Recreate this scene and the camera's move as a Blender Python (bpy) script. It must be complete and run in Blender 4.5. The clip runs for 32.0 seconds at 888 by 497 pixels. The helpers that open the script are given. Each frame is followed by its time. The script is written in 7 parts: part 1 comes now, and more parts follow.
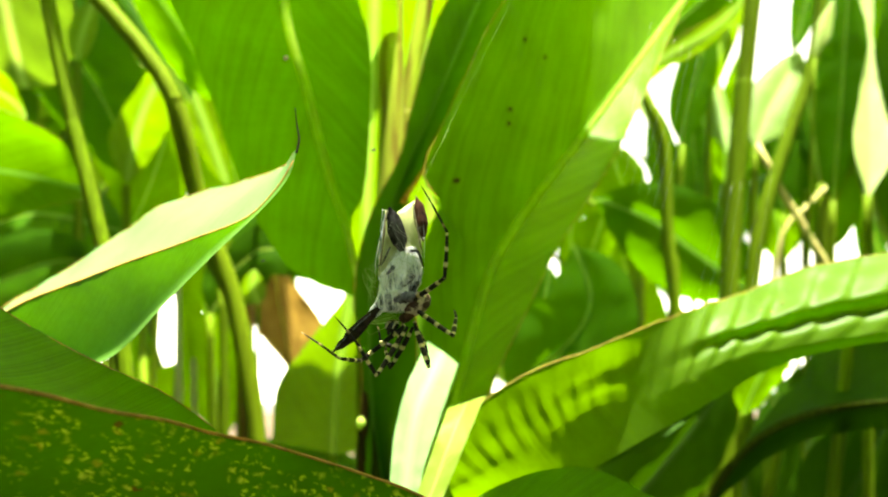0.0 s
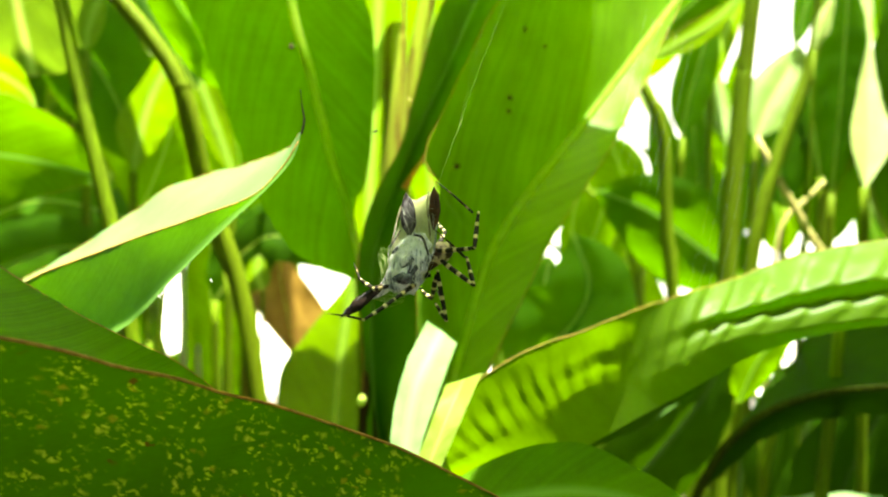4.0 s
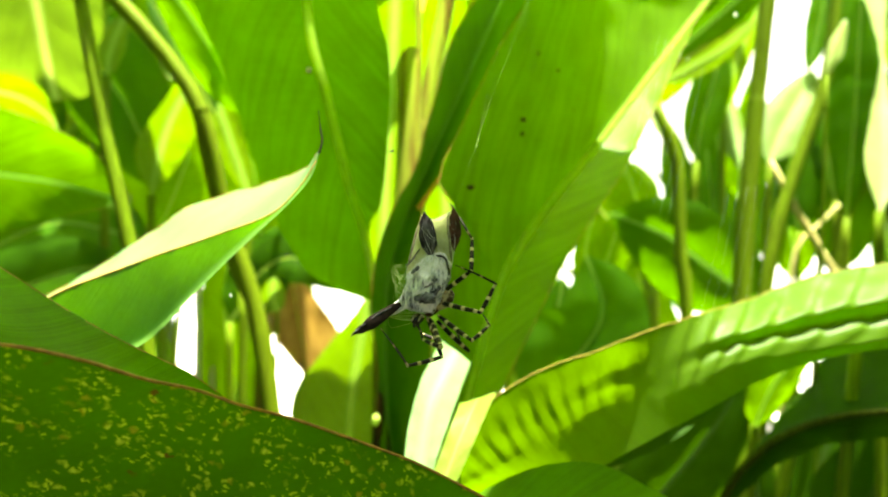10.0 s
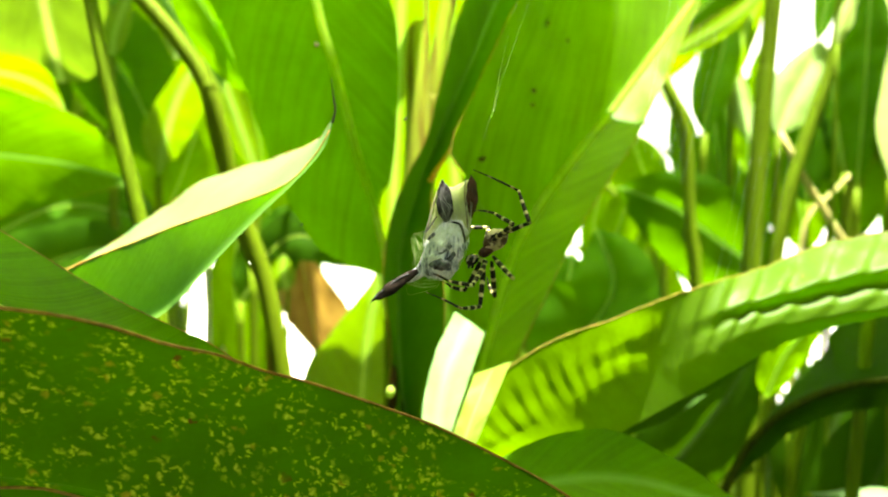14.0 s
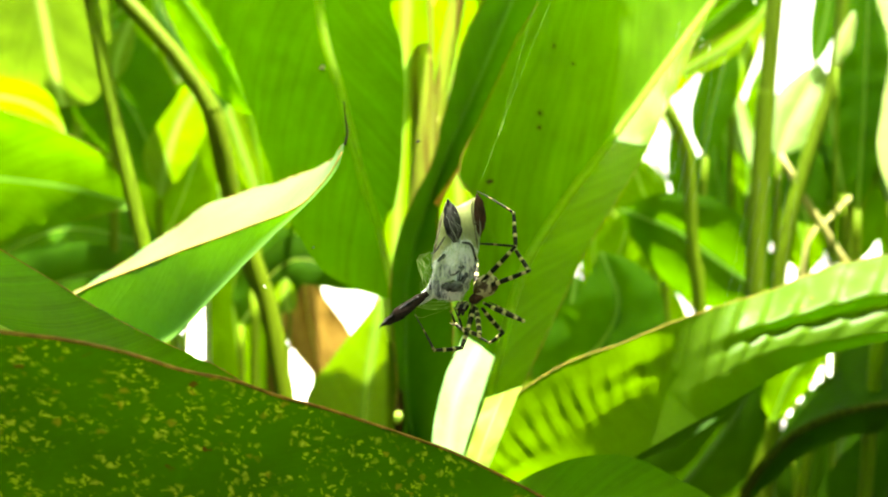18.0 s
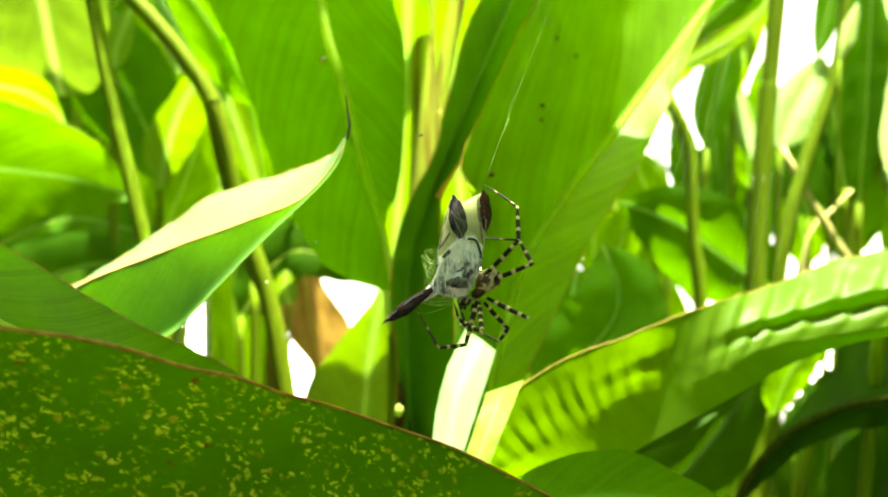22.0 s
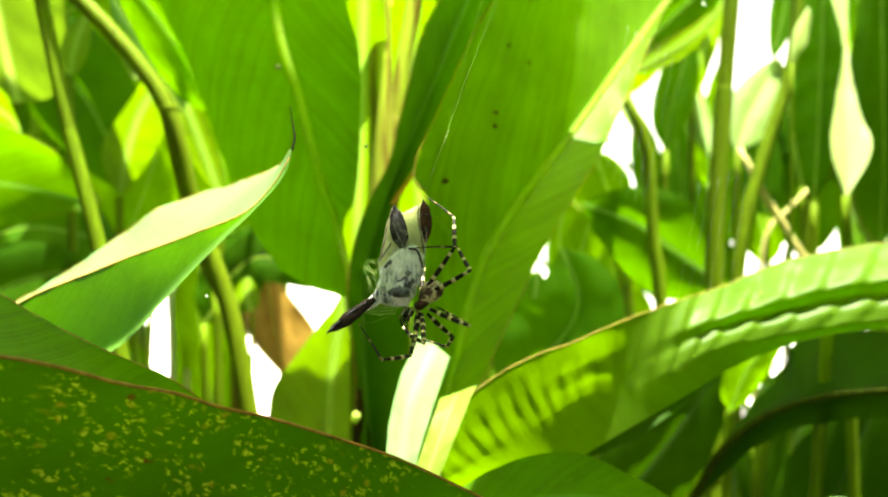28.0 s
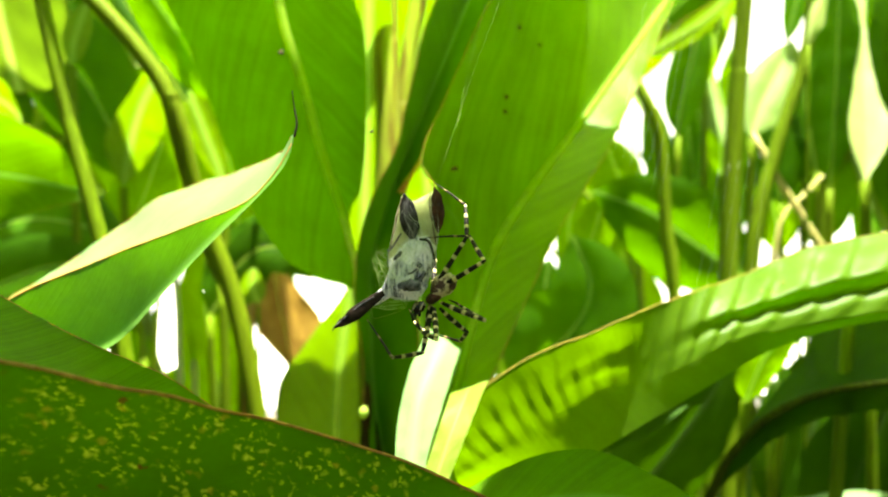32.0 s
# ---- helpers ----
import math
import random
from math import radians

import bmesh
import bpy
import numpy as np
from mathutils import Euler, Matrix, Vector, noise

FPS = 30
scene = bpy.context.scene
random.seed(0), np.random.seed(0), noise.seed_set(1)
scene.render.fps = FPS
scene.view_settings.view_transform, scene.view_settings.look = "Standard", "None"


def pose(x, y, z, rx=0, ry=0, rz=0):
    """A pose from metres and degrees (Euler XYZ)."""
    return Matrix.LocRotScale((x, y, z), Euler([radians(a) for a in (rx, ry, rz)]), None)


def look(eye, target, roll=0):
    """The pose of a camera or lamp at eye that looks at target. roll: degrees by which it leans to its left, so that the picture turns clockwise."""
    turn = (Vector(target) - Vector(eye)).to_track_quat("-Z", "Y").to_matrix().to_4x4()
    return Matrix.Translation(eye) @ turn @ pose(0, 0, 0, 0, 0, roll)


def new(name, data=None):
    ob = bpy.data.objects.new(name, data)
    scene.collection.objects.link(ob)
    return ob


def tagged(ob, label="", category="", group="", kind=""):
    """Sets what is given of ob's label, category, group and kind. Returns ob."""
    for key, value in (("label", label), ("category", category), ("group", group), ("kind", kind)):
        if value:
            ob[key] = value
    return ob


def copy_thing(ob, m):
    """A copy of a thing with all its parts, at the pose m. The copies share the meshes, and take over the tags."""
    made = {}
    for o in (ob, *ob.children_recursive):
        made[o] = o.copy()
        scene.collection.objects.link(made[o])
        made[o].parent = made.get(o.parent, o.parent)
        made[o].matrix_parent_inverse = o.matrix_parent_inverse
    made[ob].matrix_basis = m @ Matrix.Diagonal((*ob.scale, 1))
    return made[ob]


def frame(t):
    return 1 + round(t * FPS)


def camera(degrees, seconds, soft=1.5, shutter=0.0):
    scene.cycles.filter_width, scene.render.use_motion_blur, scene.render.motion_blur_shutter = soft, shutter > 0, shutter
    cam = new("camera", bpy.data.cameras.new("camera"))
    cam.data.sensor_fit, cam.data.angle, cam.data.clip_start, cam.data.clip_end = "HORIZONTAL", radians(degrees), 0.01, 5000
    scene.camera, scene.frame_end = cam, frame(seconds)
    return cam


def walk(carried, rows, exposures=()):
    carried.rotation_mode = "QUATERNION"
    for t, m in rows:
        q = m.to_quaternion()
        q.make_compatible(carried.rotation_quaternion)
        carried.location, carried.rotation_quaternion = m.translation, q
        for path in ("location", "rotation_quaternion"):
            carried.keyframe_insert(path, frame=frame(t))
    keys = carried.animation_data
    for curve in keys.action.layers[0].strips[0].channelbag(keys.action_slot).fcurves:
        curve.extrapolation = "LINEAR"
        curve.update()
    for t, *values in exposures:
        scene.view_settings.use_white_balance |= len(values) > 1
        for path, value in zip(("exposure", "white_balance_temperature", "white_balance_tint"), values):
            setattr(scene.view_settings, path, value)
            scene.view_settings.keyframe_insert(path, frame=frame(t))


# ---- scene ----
cam = camera(60.0, 32.0, soft=2.0)
cam.data.dof.use_dof = True
cam.data.dof.focus_distance, cam.data.dof.aperture_fstop = 0.275, 8.5
walk(cam, [
    (0.0, pose(0.0069, 0.0113, 1.0164, 88.873, -0.271, -1.825)),
    (0.5, pose(0.0129, 0.0135, 1.0139, 89.047, -0.351, -1.387)),
    (1.0, pose(0.0152, 0.0139, 1.0102, 89.153, -0.179, -1.311)),
    (1.5, pose(0.0158, 0.0126, 1.0121, 88.704, -0.151, -1.205)),
    (2.0, pose(0.0138, 0.0055, 1.0083, 88.735, -0.317, -1.232)),
    (2.5, pose(0.0134, 0.0003, 1.0077, 88.728, -0.489, -1.233)),
    (3.0, pose(0.0121, -0.0002, 1.0087, 88.489, -0.629, -1.366)),
    (3.5, pose(0.0087, -0.0023, 1.0096, 88.369, -0.761, -1.581)),
    (5.5, pose(0.0091, -0.0022, 1.0094, 89.128, -0.845, -1.281)),
    (6.0, pose(0.0081, -0.0053, 1.0113, 89.208, -1.091, -1.349)),
    (6.5, pose(0.0078, -0.0063, 1.0120, 89.390, -1.101, -1.347)),
    (7.0, pose(0.0065, -0.0072, 1.0105, 89.754, -1.050, -1.339)),
    (7.5, pose(0.0080, -0.0075, 1.0099, 89.974, -1.118, -1.114)),
    (8.0, pose(0.0041, -0.0089, 1.0115, 89.941, -1.157, -1.321)),
    (8.5, pose(0.0056, -0.0074, 1.0086, 90.372, -1.102, -1.059)),
    (9.0, pose(0.0054, -0.0058, 1.0084, 90.303, -1.093, -0.984)),
    (9.5, pose(0.0033, -0.0052, 1.0081, 90.213, -1.079, -1.055)),
    (10.0, pose(0.0080, -0.0067, 1.0066, 90.307, -0.904, -0.579)),
    (10.5, pose(0.0093, -0.0027, 1.0002, 90.061, -0.752, -0.668)),
    (11.0, pose(0.0070, 0.0002, 0.9953, 89.857, -0.526, -0.874)),
    (11.5, pose(0.0066, 0.0002, 0.9932, 89.370, -0.239, -0.772)),
    (12.0, pose(0.0036, -0.0007, 0.9957, 88.600, -0.442, -0.851)),
    (12.5, pose(0.0017, -0.0015, 0.9970, 88.403, -0.385, -0.810)),
    (13.0, pose(0.0036, -0.0005, 0.9980, 88.337, -0.148, -0.252)),
    (13.5, pose(0.0043, -0.0021, 0.9997, 88.504, -0.079, -0.193)),
    (14.0, pose(0.0037, -0.0063, 1.0010, 88.865, -0.110, -0.175)),
    (14.5, pose(0.0026, -0.0105, 1.0024, 89.313, -0.074, -0.174)),
    (16.5, pose(-0.0019, -0.0056, 1.0033, 90.669, 0.068, -0.470)),
    (17.0, pose(-0.0026, -0.0042, 1.0038, 90.596, 0.020, -0.503)),
    (17.5, pose(-0.0019, -0.0028, 1.0005, 90.834, 0.073, -0.419)),
    (18.0, pose(-0.0038, -0.0027, 1.0010, 90.565, 0.028, -0.465)),
    (18.5, pose(-0.0027, -0.0024, 0.9998, 90.354, 0.028, -0.256)),
    (19.0, pose(-0.0000, -0.0000, 1.0000, 90.000, -0.000, -0.000)),
    (19.5, pose(-0.0018, 0.0017, 1.0034, 89.473, -0.181, -0.299)),
    (20.0, pose(-0.0019, 0.0024, 1.0015, 89.562, -0.142, -0.327)),
    (20.5, pose(-0.0021, 0.0004, 1.0054, 89.200, -0.273, -0.375)),
    (21.0, pose(-0.0009, -0.0031, 1.0044, 89.508, -0.149, -0.421)),
    (21.5, pose(-0.0075, -0.0050, 1.0045, 89.723, -0.187, -0.920)),
    (22.0, pose(-0.0051, -0.0008, 1.0028, 89.864, -0.187, -0.509)),
    (22.5, pose(-0.0051, 0.0050, 0.9996, 89.942, -0.028, -0.460)),
    (23.0, pose(-0.0032, 0.0046, 1.0006, 89.541, -0.128, -0.393)),
    (23.5, pose(-0.0008, 0.0032, 0.9973, 89.730, -0.080, -0.351)),
    (24.0, pose(0.0008, 0.0003, 1.0012, 88.978, -0.216, -0.617)),
    (24.5, pose(0.0052, 0.0014, 0.9985, 89.065, 0.103, -0.755)),
    (25.0, pose(0.0021, 0.0013, 1.0010, 88.757, 0.178, -1.519)),
    (25.5, pose(0.0046, 0.0016, 1.0055, 88.476, -0.082, -1.585)),
    (27.5, pose(0.0047, -0.0045, 1.0072, 89.722, 0.468, -2.759)),
    (28.0, pose(0.0063, -0.0050, 1.0063, 89.933, 0.595, -2.568)),
    (28.5, pose(0.0047, -0.0033, 1.0063, 89.957, 0.629, -2.556)),
    (29.0, pose(0.0042, -0.0011, 1.0026, 90.328, 0.842, -2.556)),
    (29.5, pose(0.0045, 0.0001, 1.0000, 90.290, 1.039, -2.326)),
    (30.0, pose(0.0038, 0.0019, 1.0041, 89.663, 0.761, -2.308)),
    (30.5, pose(0.0046, 0.0015, 1.0056, 89.556, 0.730, -2.187)),
    (31.0, pose(0.0052, 0.0062, 1.0051, 89.622, 0.970, -1.937)),
    (31.5, pose(0.0064, 0.0113, 1.0066, 89.279, 0.975, -1.890)),
    (32.0, pose(0.0059, 0.0111, 1.0070, 89.087, 0.949, -2.001)),
], exposures=[(0.0, 2.88, 7050, 3), (3.0, 2.89, 7050, 3), (9.0, 2.97, 7050, 3), (19.0, 3.13, 7050, 3), (25.0, 3.12, 7050, 3), (28.0, 2.96, 7050, 3), (32.0, 2.95, 7050, 3)])

# ---- light ----
SUN = Vector((0.10, -0.12, 0.985)).normalized()
world = bpy.data.worlds.new("sky")
scene.world = world
world.use_nodes = True
sky = world.node_tree.nodes.new("ShaderNodeTexSky")
sky.sky_type, sky.sun_disc = "NISHITA", False
sky.dust_density, sky.ozone_density = 4.0, 0.5
sky.sun_elevation = math.asin(SUN.z)
sky.sun_rotation = math.atan2(SUN.x, SUN.y)
back = world.node_tree.nodes["Background"]
back.inputs["Strength"].default_value = 0.055
world.node_tree.links.new(sky.outputs[0], back.inputs["Color"])
sun = new("sun", bpy.data.lights.new("sun", "SUN"))
sun.data.energy, sun.data.angle, sun.data.color = 5.0, radians(0.55), (1.0, 0.95, 0.86)
sun.matrix_world = look(SUN * 20, (0, 0, 0))


# ---- materials ----
def mat(name):
    m = bpy.data.materials.new(name)
    m.use_nodes = True
    m.node_tree.nodes.clear()
    return m, m.node_tree


def node(tree, kind, **values):
    n = tree.nodes.new("ShaderNode" + kind)
    for k, v in values.items():
        if k in n.inputs:
            n.inputs[k].default_value = v
    return n


def ramp(tree, fac, stops):
    n = tree.nodes.new("ShaderNodeValToRGB")
    el = n.color_ramp.elements
    while len(el) < len(stops):
        el.new(0.5)
    for e, (p, c) in zip(el, stops):
        e.position, e.color = p, (*c, 1)
    tree.links.new(fac, n.inputs[0])
    return n.outputs[0]


def math_node(tree, op, a, b=None, c=None):
    n = tree.nodes.new("ShaderNodeMath")
    n.operation = op
    for i, v in enumerate((a, b, c)):
        if v is None:
            continue
        if isinstance(v, (int, float)):
            n.inputs[i].default_value = v
        else:
            tree.links.new(v, n.inputs[i])
    return n.outputs[0]


def mix_colour(tree, fac, a, b, how="MIX"):
    n = tree.nodes.new("ShaderNodeMix")
    n.data_type, n.blend_type = "RGBA", how
    for i, v in ((0, fac), (6, a), (7, b)):
        if isinstance(v, (int, float)):
            n.inputs[i].default_value = v
        elif isinstance(v, tuple):
            n.inputs[i].default_value = (*v, 1)
        else:
            tree.links.new(v, n.inputs[i])
    return n.outputs[2]


def leaf_material(name, top, glow, share=0.5, rough=0.45, vein=0.2, spots=0, pitch=0.0042, slant=1.5, rib_width=0.0045, specks=False, gloss=0.25, rib_gain=1.5):
    """A leaf: gloss and colour on both faces, and light that comes through; veins run slantwise from the midrib."""
    m, t = mat(name)
    uv = node(t, "UVMap")
    sep = node(t, "SeparateXYZ")
    t.links.new(uv.outputs[0], sep.inputs[0])
    across = math_node(t, "ABSOLUTE", sep.outputs[0])
    along = math_node(t, "SUBTRACT", sep.outputs[1], math_node(t, "MULTIPLY", across, slant))
    wob = node(t, "TexNoise", Scale=14.0, Detail=2.0)
    t.links.new(uv.outputs[0], wob.inputs["Vector"])
    along = math_node(t, "ADD", along, math_node(t, "MULTIPLY", wob.outputs[0], 0.006))
    def stripes(size, detail):
        """Uneven stripes along the veins, about size metres apart."""
        co = node(t, "CombineXYZ")
        t.links.new(math_node(t, "DIVIDE", along, size), co.inputs[0])
        t.links.new(math_node(t, "MULTIPLY", sep.outputs[0], 14.0), co.inputs[1])
        n = node(t, "TexNoise", Scale=1.0, Detail=detail, Roughness=0.6)
        t.links.new(co.outputs[0], n.inputs["Vector"])
        return math_node(t, "MULTIPLY_ADD", n.outputs[0], 3.2, -1.1)

    broad = node(t, "TexNoise", Scale=26.0, Detail=5.0, Roughness=0.6)
    t.links.new(uv.outputs[0], broad.inputs["Vector"])
    grain = node(t, "TexNoise", Scale=420.0, Detail=3.0)
    t.links.new(uv.outputs[0], grain.inputs["Vector"])
    v = math_node(t, "MULTIPLY_ADD", stripes(pitch * 2.6, 1.0), 0.5, math_node(t, "MULTIPLY", stripes(pitch * 0.45, 2.0), 0.5))
    lum = math_node(t, "MULTIPLY_ADD", v, vein * 0.8, math_node(t, "MULTIPLY_ADD", broad.outputs[0], 0.7, 0.62 - vein * 0.25))
    lum = math_node(t, "MULTIPLY_ADD", grain.outputs[0], 0.16, math_node(t, "SUBTRACT", lum, 0.08))
    info = node(t, "ObjectInfo")
    lum = math_node(t, "MULTIPLY", lum, math_node(t, "MULTIPLY_ADD", info.outputs["Random"], 0.24, 0.88))
    grey = node(t, "CombineColor")
    for i in range(3):
        t.links.new(lum, grey.inputs[i])
    base = mix_colour(t, 1.0, top, grey.outputs[0], "MULTIPLY")
    thru = mix_colour(t, 1.0, glow, grey.outputs[0], "MULTIPLY")
    pale = math_node(t, "SUBTRACT", 1.0, math_node(t, "MINIMUM", 1.0, math_node(t, "MULTIPLY", across, 1.0 / rib_width)))
    pale = math_node(t, "MULTIPLY", pale, 0.75)
    base = mix_colour(t, pale, base, tuple(min(1.0, c * rib_gain + 0.04) for c in top))
    thru = mix_colour(t, pale, thru, tuple(min(1.0, c * rib_gain + 0.05 * rib_gain) for c in glow))
    rough_out = math_node(t, "MULTIPLY_ADD", broad.outputs[0], 0.2, rough)
    if spots or specks:
        warp = node(t, "TexNoise", Scale=300.0, Detail=4.0)
        t.links.new(uv.outputs[0], warp.inputs["Vector"])
        shift = node(t, "VectorMath")
        shift.operation = "MULTIPLY_ADD"
        t.links.new(warp.outputs["Color"], shift.inputs[0])
        shift.inputs[1].default_value = (0.0050, 0.0050, 0)
        t.links.new(uv.outputs[0], shift.inputs[2])
        turned = node(t, "Mapping")
        turned.vector_type = "TEXTURE"
        turned.inputs["Rotation"].default_value = (0, 0, -0.5)
        turned.inputs["Scale"].default_value = (1.0, 1.5, 1.0)
        t.links.new(shift.outputs[0], turned.inputs[0])
        sorts = ((640.0, 0.52, 0.55, (0.46, 0.52, 0.03)), (380.0, 0.46, 0.58, (0.56, 0.56, 0.05)), (250.0, 0.34, 0.68, (0.50, 0.30, 0.03)), (105.0, 0.14, 0.45, (0.13, 0.022, 0.01)))
        for scale, size, keep, colour in sorts if spots else ((48.0, 0.045, 0.45, (0.10, 0.05, 0.01)),):
            vor = node(t, "TexVoronoi", Scale=scale, Randomness=1.0)
            t.links.new(turned.outputs[0], vor.inputs["Vector"])
            cs = node(t, "SeparateColor")
            t.links.new(vor.outputs["Color"], cs.inputs[0])
            some = math_node(t, "GREATER_THAN", cs.outputs[0], keep)
            patch = node(t, "TexNoise", Scale=62.0 if scale > 150 else 30.0, Detail=3.0)
            t.links.new(uv.outputs[0], patch.inputs["Vector"])
            often = math_node(t, "MULTIPLY", math_node(t, "SUBTRACT", patch.outputs[0], 0.43 if scale > 150 else 0.38), 9.0)
            some = math_node(t, "MULTIPLY", some, math_node(t, "MINIMUM", 1.0, math_node(t, "MAXIMUM", 0.0, often)))
            mask = math_node(t, "MULTIPLY", some, math_node(t, "SMOOTH_MIN", math_node(t, "MAXIMUM", math_node(t, "MULTIPLY", math_node(t, "SUBTRACT", size, vor.outputs["Distance"]), (22.0 if scale == 105.0 else 2.2) if spots else 60.0), 0.0), 1.0, 0.2))
            mask = math_node(t, "MINIMUM", mask, 0.75 if spots else 0.8)
            base = mix_colour(t, mask, base, colour)
            thru = mix_colour(t, mask, thru, tuple(c * 0.9 for c in colour))
    pr = node(t, "BsdfPrincipled")
    t.links.new(base, pr.inputs["Base Color"])
    t.links.new(rough_out, pr.inputs["Roughness"])
    pr.inputs["Specular IOR Level"].default_value = gloss
    bump = node(t, "Bump", Strength=0.4, Distance=0.0004)
    height = math_node(t, "MULTIPLY_ADD", grain.outputs[0], 0.3, v)
    t.links.new(height, bump.inputs["Height"])
    t.links.new(bump.outputs[0], pr.inputs["Normal"])
    tr = node(t, "BsdfTranslucent")
    t.links.new(thru, tr.inputs["Color"])
    t.links.new(bump.outputs[0], tr.inputs["Normal"])
    mx = node(t, "MixShader", Fac=share)
    t.links.new(pr.outputs[0], mx.inputs[1])
    t.links.new(tr.outputs[0], mx.inputs[2])
    out = node(t, "OutputMaterial")
    t.links.new(mx.outputs[0], out.inputs[0])
    return m


def plain_material(name, colour, dark, rough=0.5, scale=300.0, bump_depth=0.0003, thin=0.0, stretch=(1, 1, 1), low=0.35, high=0.65, gloss=0.25):
    """Two colours by noise, with fine relief; thin: the share of light that comes through."""
    m, t = mat(name)
    co = node(t, "TexCoord")
    mp = node(t, "Mapping")
    mp.inputs["Scale"].default_value = stretch
    t.links.new(co.outputs["Object"], mp.inputs[0])
    n = node(t, "TexNoise", Scale=scale, Detail=5.0, Roughness=0.62)
    t.links.new(mp.outputs[0], n.inputs["Vector"])
    c = ramp(t, n.outputs[0], ((low, dark), (high, colour)))
    pr = node(t, "BsdfPrincipled", Roughness=rough)
    pr.inputs["Specular IOR Level"].default_value = gloss
    t.links.new(c, pr.inputs["Base Color"])
    b = node(t, "Bump", Strength=0.6, Distance=bump_depth)
    t.links.new(n.outputs[0], b.inputs["Height"])
    t.links.new(b.outputs[0], pr.inputs["Normal"])
    out = node(t, "OutputMaterial")
    if thin:
        tr = node(t, "BsdfTranslucent")
        t.links.new(c, tr.inputs["Color"])
        mx = node(t, "MixShader", Fac=thin)
        t.links.new(pr.outputs[0], mx.inputs[1])
        t.links.new(tr.outputs[0], mx.inputs[2])
        t.links.new(mx.outputs[0], out.inputs[0])
    else:
        t.links.new(pr.outputs[0], out.inputs[0])
    return m


def silk_material():
    """Wound silk: two lays of fine fibres that cross, thin in places over a dark body."""
    m, t = mat("silk wrap")
    co = node(t, "TexCoord")

    def lay(angle, scale):
        mp = node(t, "Mapping")
        mp.inputs["Rotation"].default_value = (0, angle, 0)
        mp.inputs["Scale"].default_value = (1.0, 0.5, 0.10)
        t.links.new(co.outputs["Object"], mp.inputs[0])
        n = node(t, "TexNoise", Scale=scale, Detail=4.0, Roughness=0.65, Distortion=0.6)
        t.links.new(mp.outputs[0], n.inputs["Vector"])
        return n.outputs[0]

    fibres = math_node(t, "MAXIMUM", lay(0.5, 900.0), lay(-0.7, 750.0))
    fibres = math_node(t, "MAXIMUM", fibres, lay(1.4, 600.0))
    body = node(t, "TexNoise", Scale=130.0, Detail=2.0)
    t.links.new(co.outputs["Object"], body.inputs["Vector"])
    both = math_node(t, "ADD", math_node(t, "MULTIPLY", fibres, 0.85), math_node(t, "MULTIPLY", body.outputs[0], 0.45))
    c = ramp(t, both, ((0.59, (0.035, 0.037, 0.05)), (0.645, (0.42, 0.45, 0.54)), (0.70, (0.97, 0.97, 1.0))))
    pr = node(t, "BsdfPrincipled", Roughness=0.5)
    pr.inputs["Specular IOR Level"].default_value = 0.2
    t.links.new(c, pr.inputs["Base Color"])
    b = node(t, "Bump", Strength=0.8, Distance=0.0006)
    t.links.new(fibres, b.inputs["Height"])
    t.links.new(b.outputs[0], pr.inputs["Normal"])
    tr = node(t, "BsdfTranslucent")
    t.links.new(c, tr.inputs["Color"])
    mx = node(t, "MixShader", Fac=0.12)
    t.links.new(pr.outputs[0], mx.inputs[1])
    t.links.new(tr.outputs[0], mx.inputs[2])
    out = node(t, "OutputMaterial")
    t.links.new(mx.outputs[0], out.inputs[0])
    return m


M_LEAF = leaf_material("leaf green", (0.125, 0.26, 0.012), (0.195, 0.43, 0.001), share=0.58, vein=0.5, specks=True, gloss=0.12)
M_GLOSSY = leaf_material("leaf glossy", (0.125, 0.26, 0.012), (0.195, 0.43, 0.001), share=0.58, rough=0.38, vein=0.5, specks=True, gloss=0.34)
M_YOUNG = leaf_material("leaf young", (0.18, 0.31, 0.05), (0.165, 0.31, 0.003), vein=0.2, rib_width=0.006)
M_WHITERIB = leaf_material("leaf with white rib", (0.16, 0.28, 0.05), (0.19, 0.33, 0.01), vein=0.25, rib_width=0.010, rib_gain=3.6)
M_PALELEAF = leaf_material("leaf pale", (0.30, 0.40, 0.12), (0.48, 0.62, 0.16), vein=0.1, rib_width=0.001)
M_BASE = leaf_material("leaf base", (0.20, 0.30, 0.03), (0.26, 0.44, 0.02), vein=0.1, rib_width=0.001)
M_MID = leaf_material("leaf mid green", (0.085, 0.215, 0.006), (0.16, 0.39, 0.001), share=0.56, vein=0.42, specks=True, gloss=0.12, pitch=0.0034)
# deeper leaf green; on leaves labelled shaded it puts shade into the colour
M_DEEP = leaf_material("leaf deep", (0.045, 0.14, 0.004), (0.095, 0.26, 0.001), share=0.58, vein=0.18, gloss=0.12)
# darkest leaf green: the shade on low leaves is put into this colour
M_SHADELEAF = leaf_material("leaf shade tone", (0.027, 0.082, 0.002), (0.052, 0.145, 0.001), share=0.5, vein=0.15, gloss=0.06)
# only for unseen overhead leaves: overly clear, to pass green light down
M_THIN = leaf_material("leaf thin", (0.14, 0.27, 0.03), (0.66, 0.95, 0.06), share=0.92, vein=0.15, gloss=0.15)
M_CURL = leaf_material("leaf curled", (0.225, 0.39, 0.15), (0.055, 0.165, 0.001), vein=0.06, gloss=0.05)
M_PLEAT = leaf_material("leaf pleated", (0.09, 0.19, 0.008), (0.20, 0.41, 0.001), share=0.55, rough=0.36, gloss=0.22, vein=0.14, pitch=0.004, slant=0.4, rib_width=0.0001)
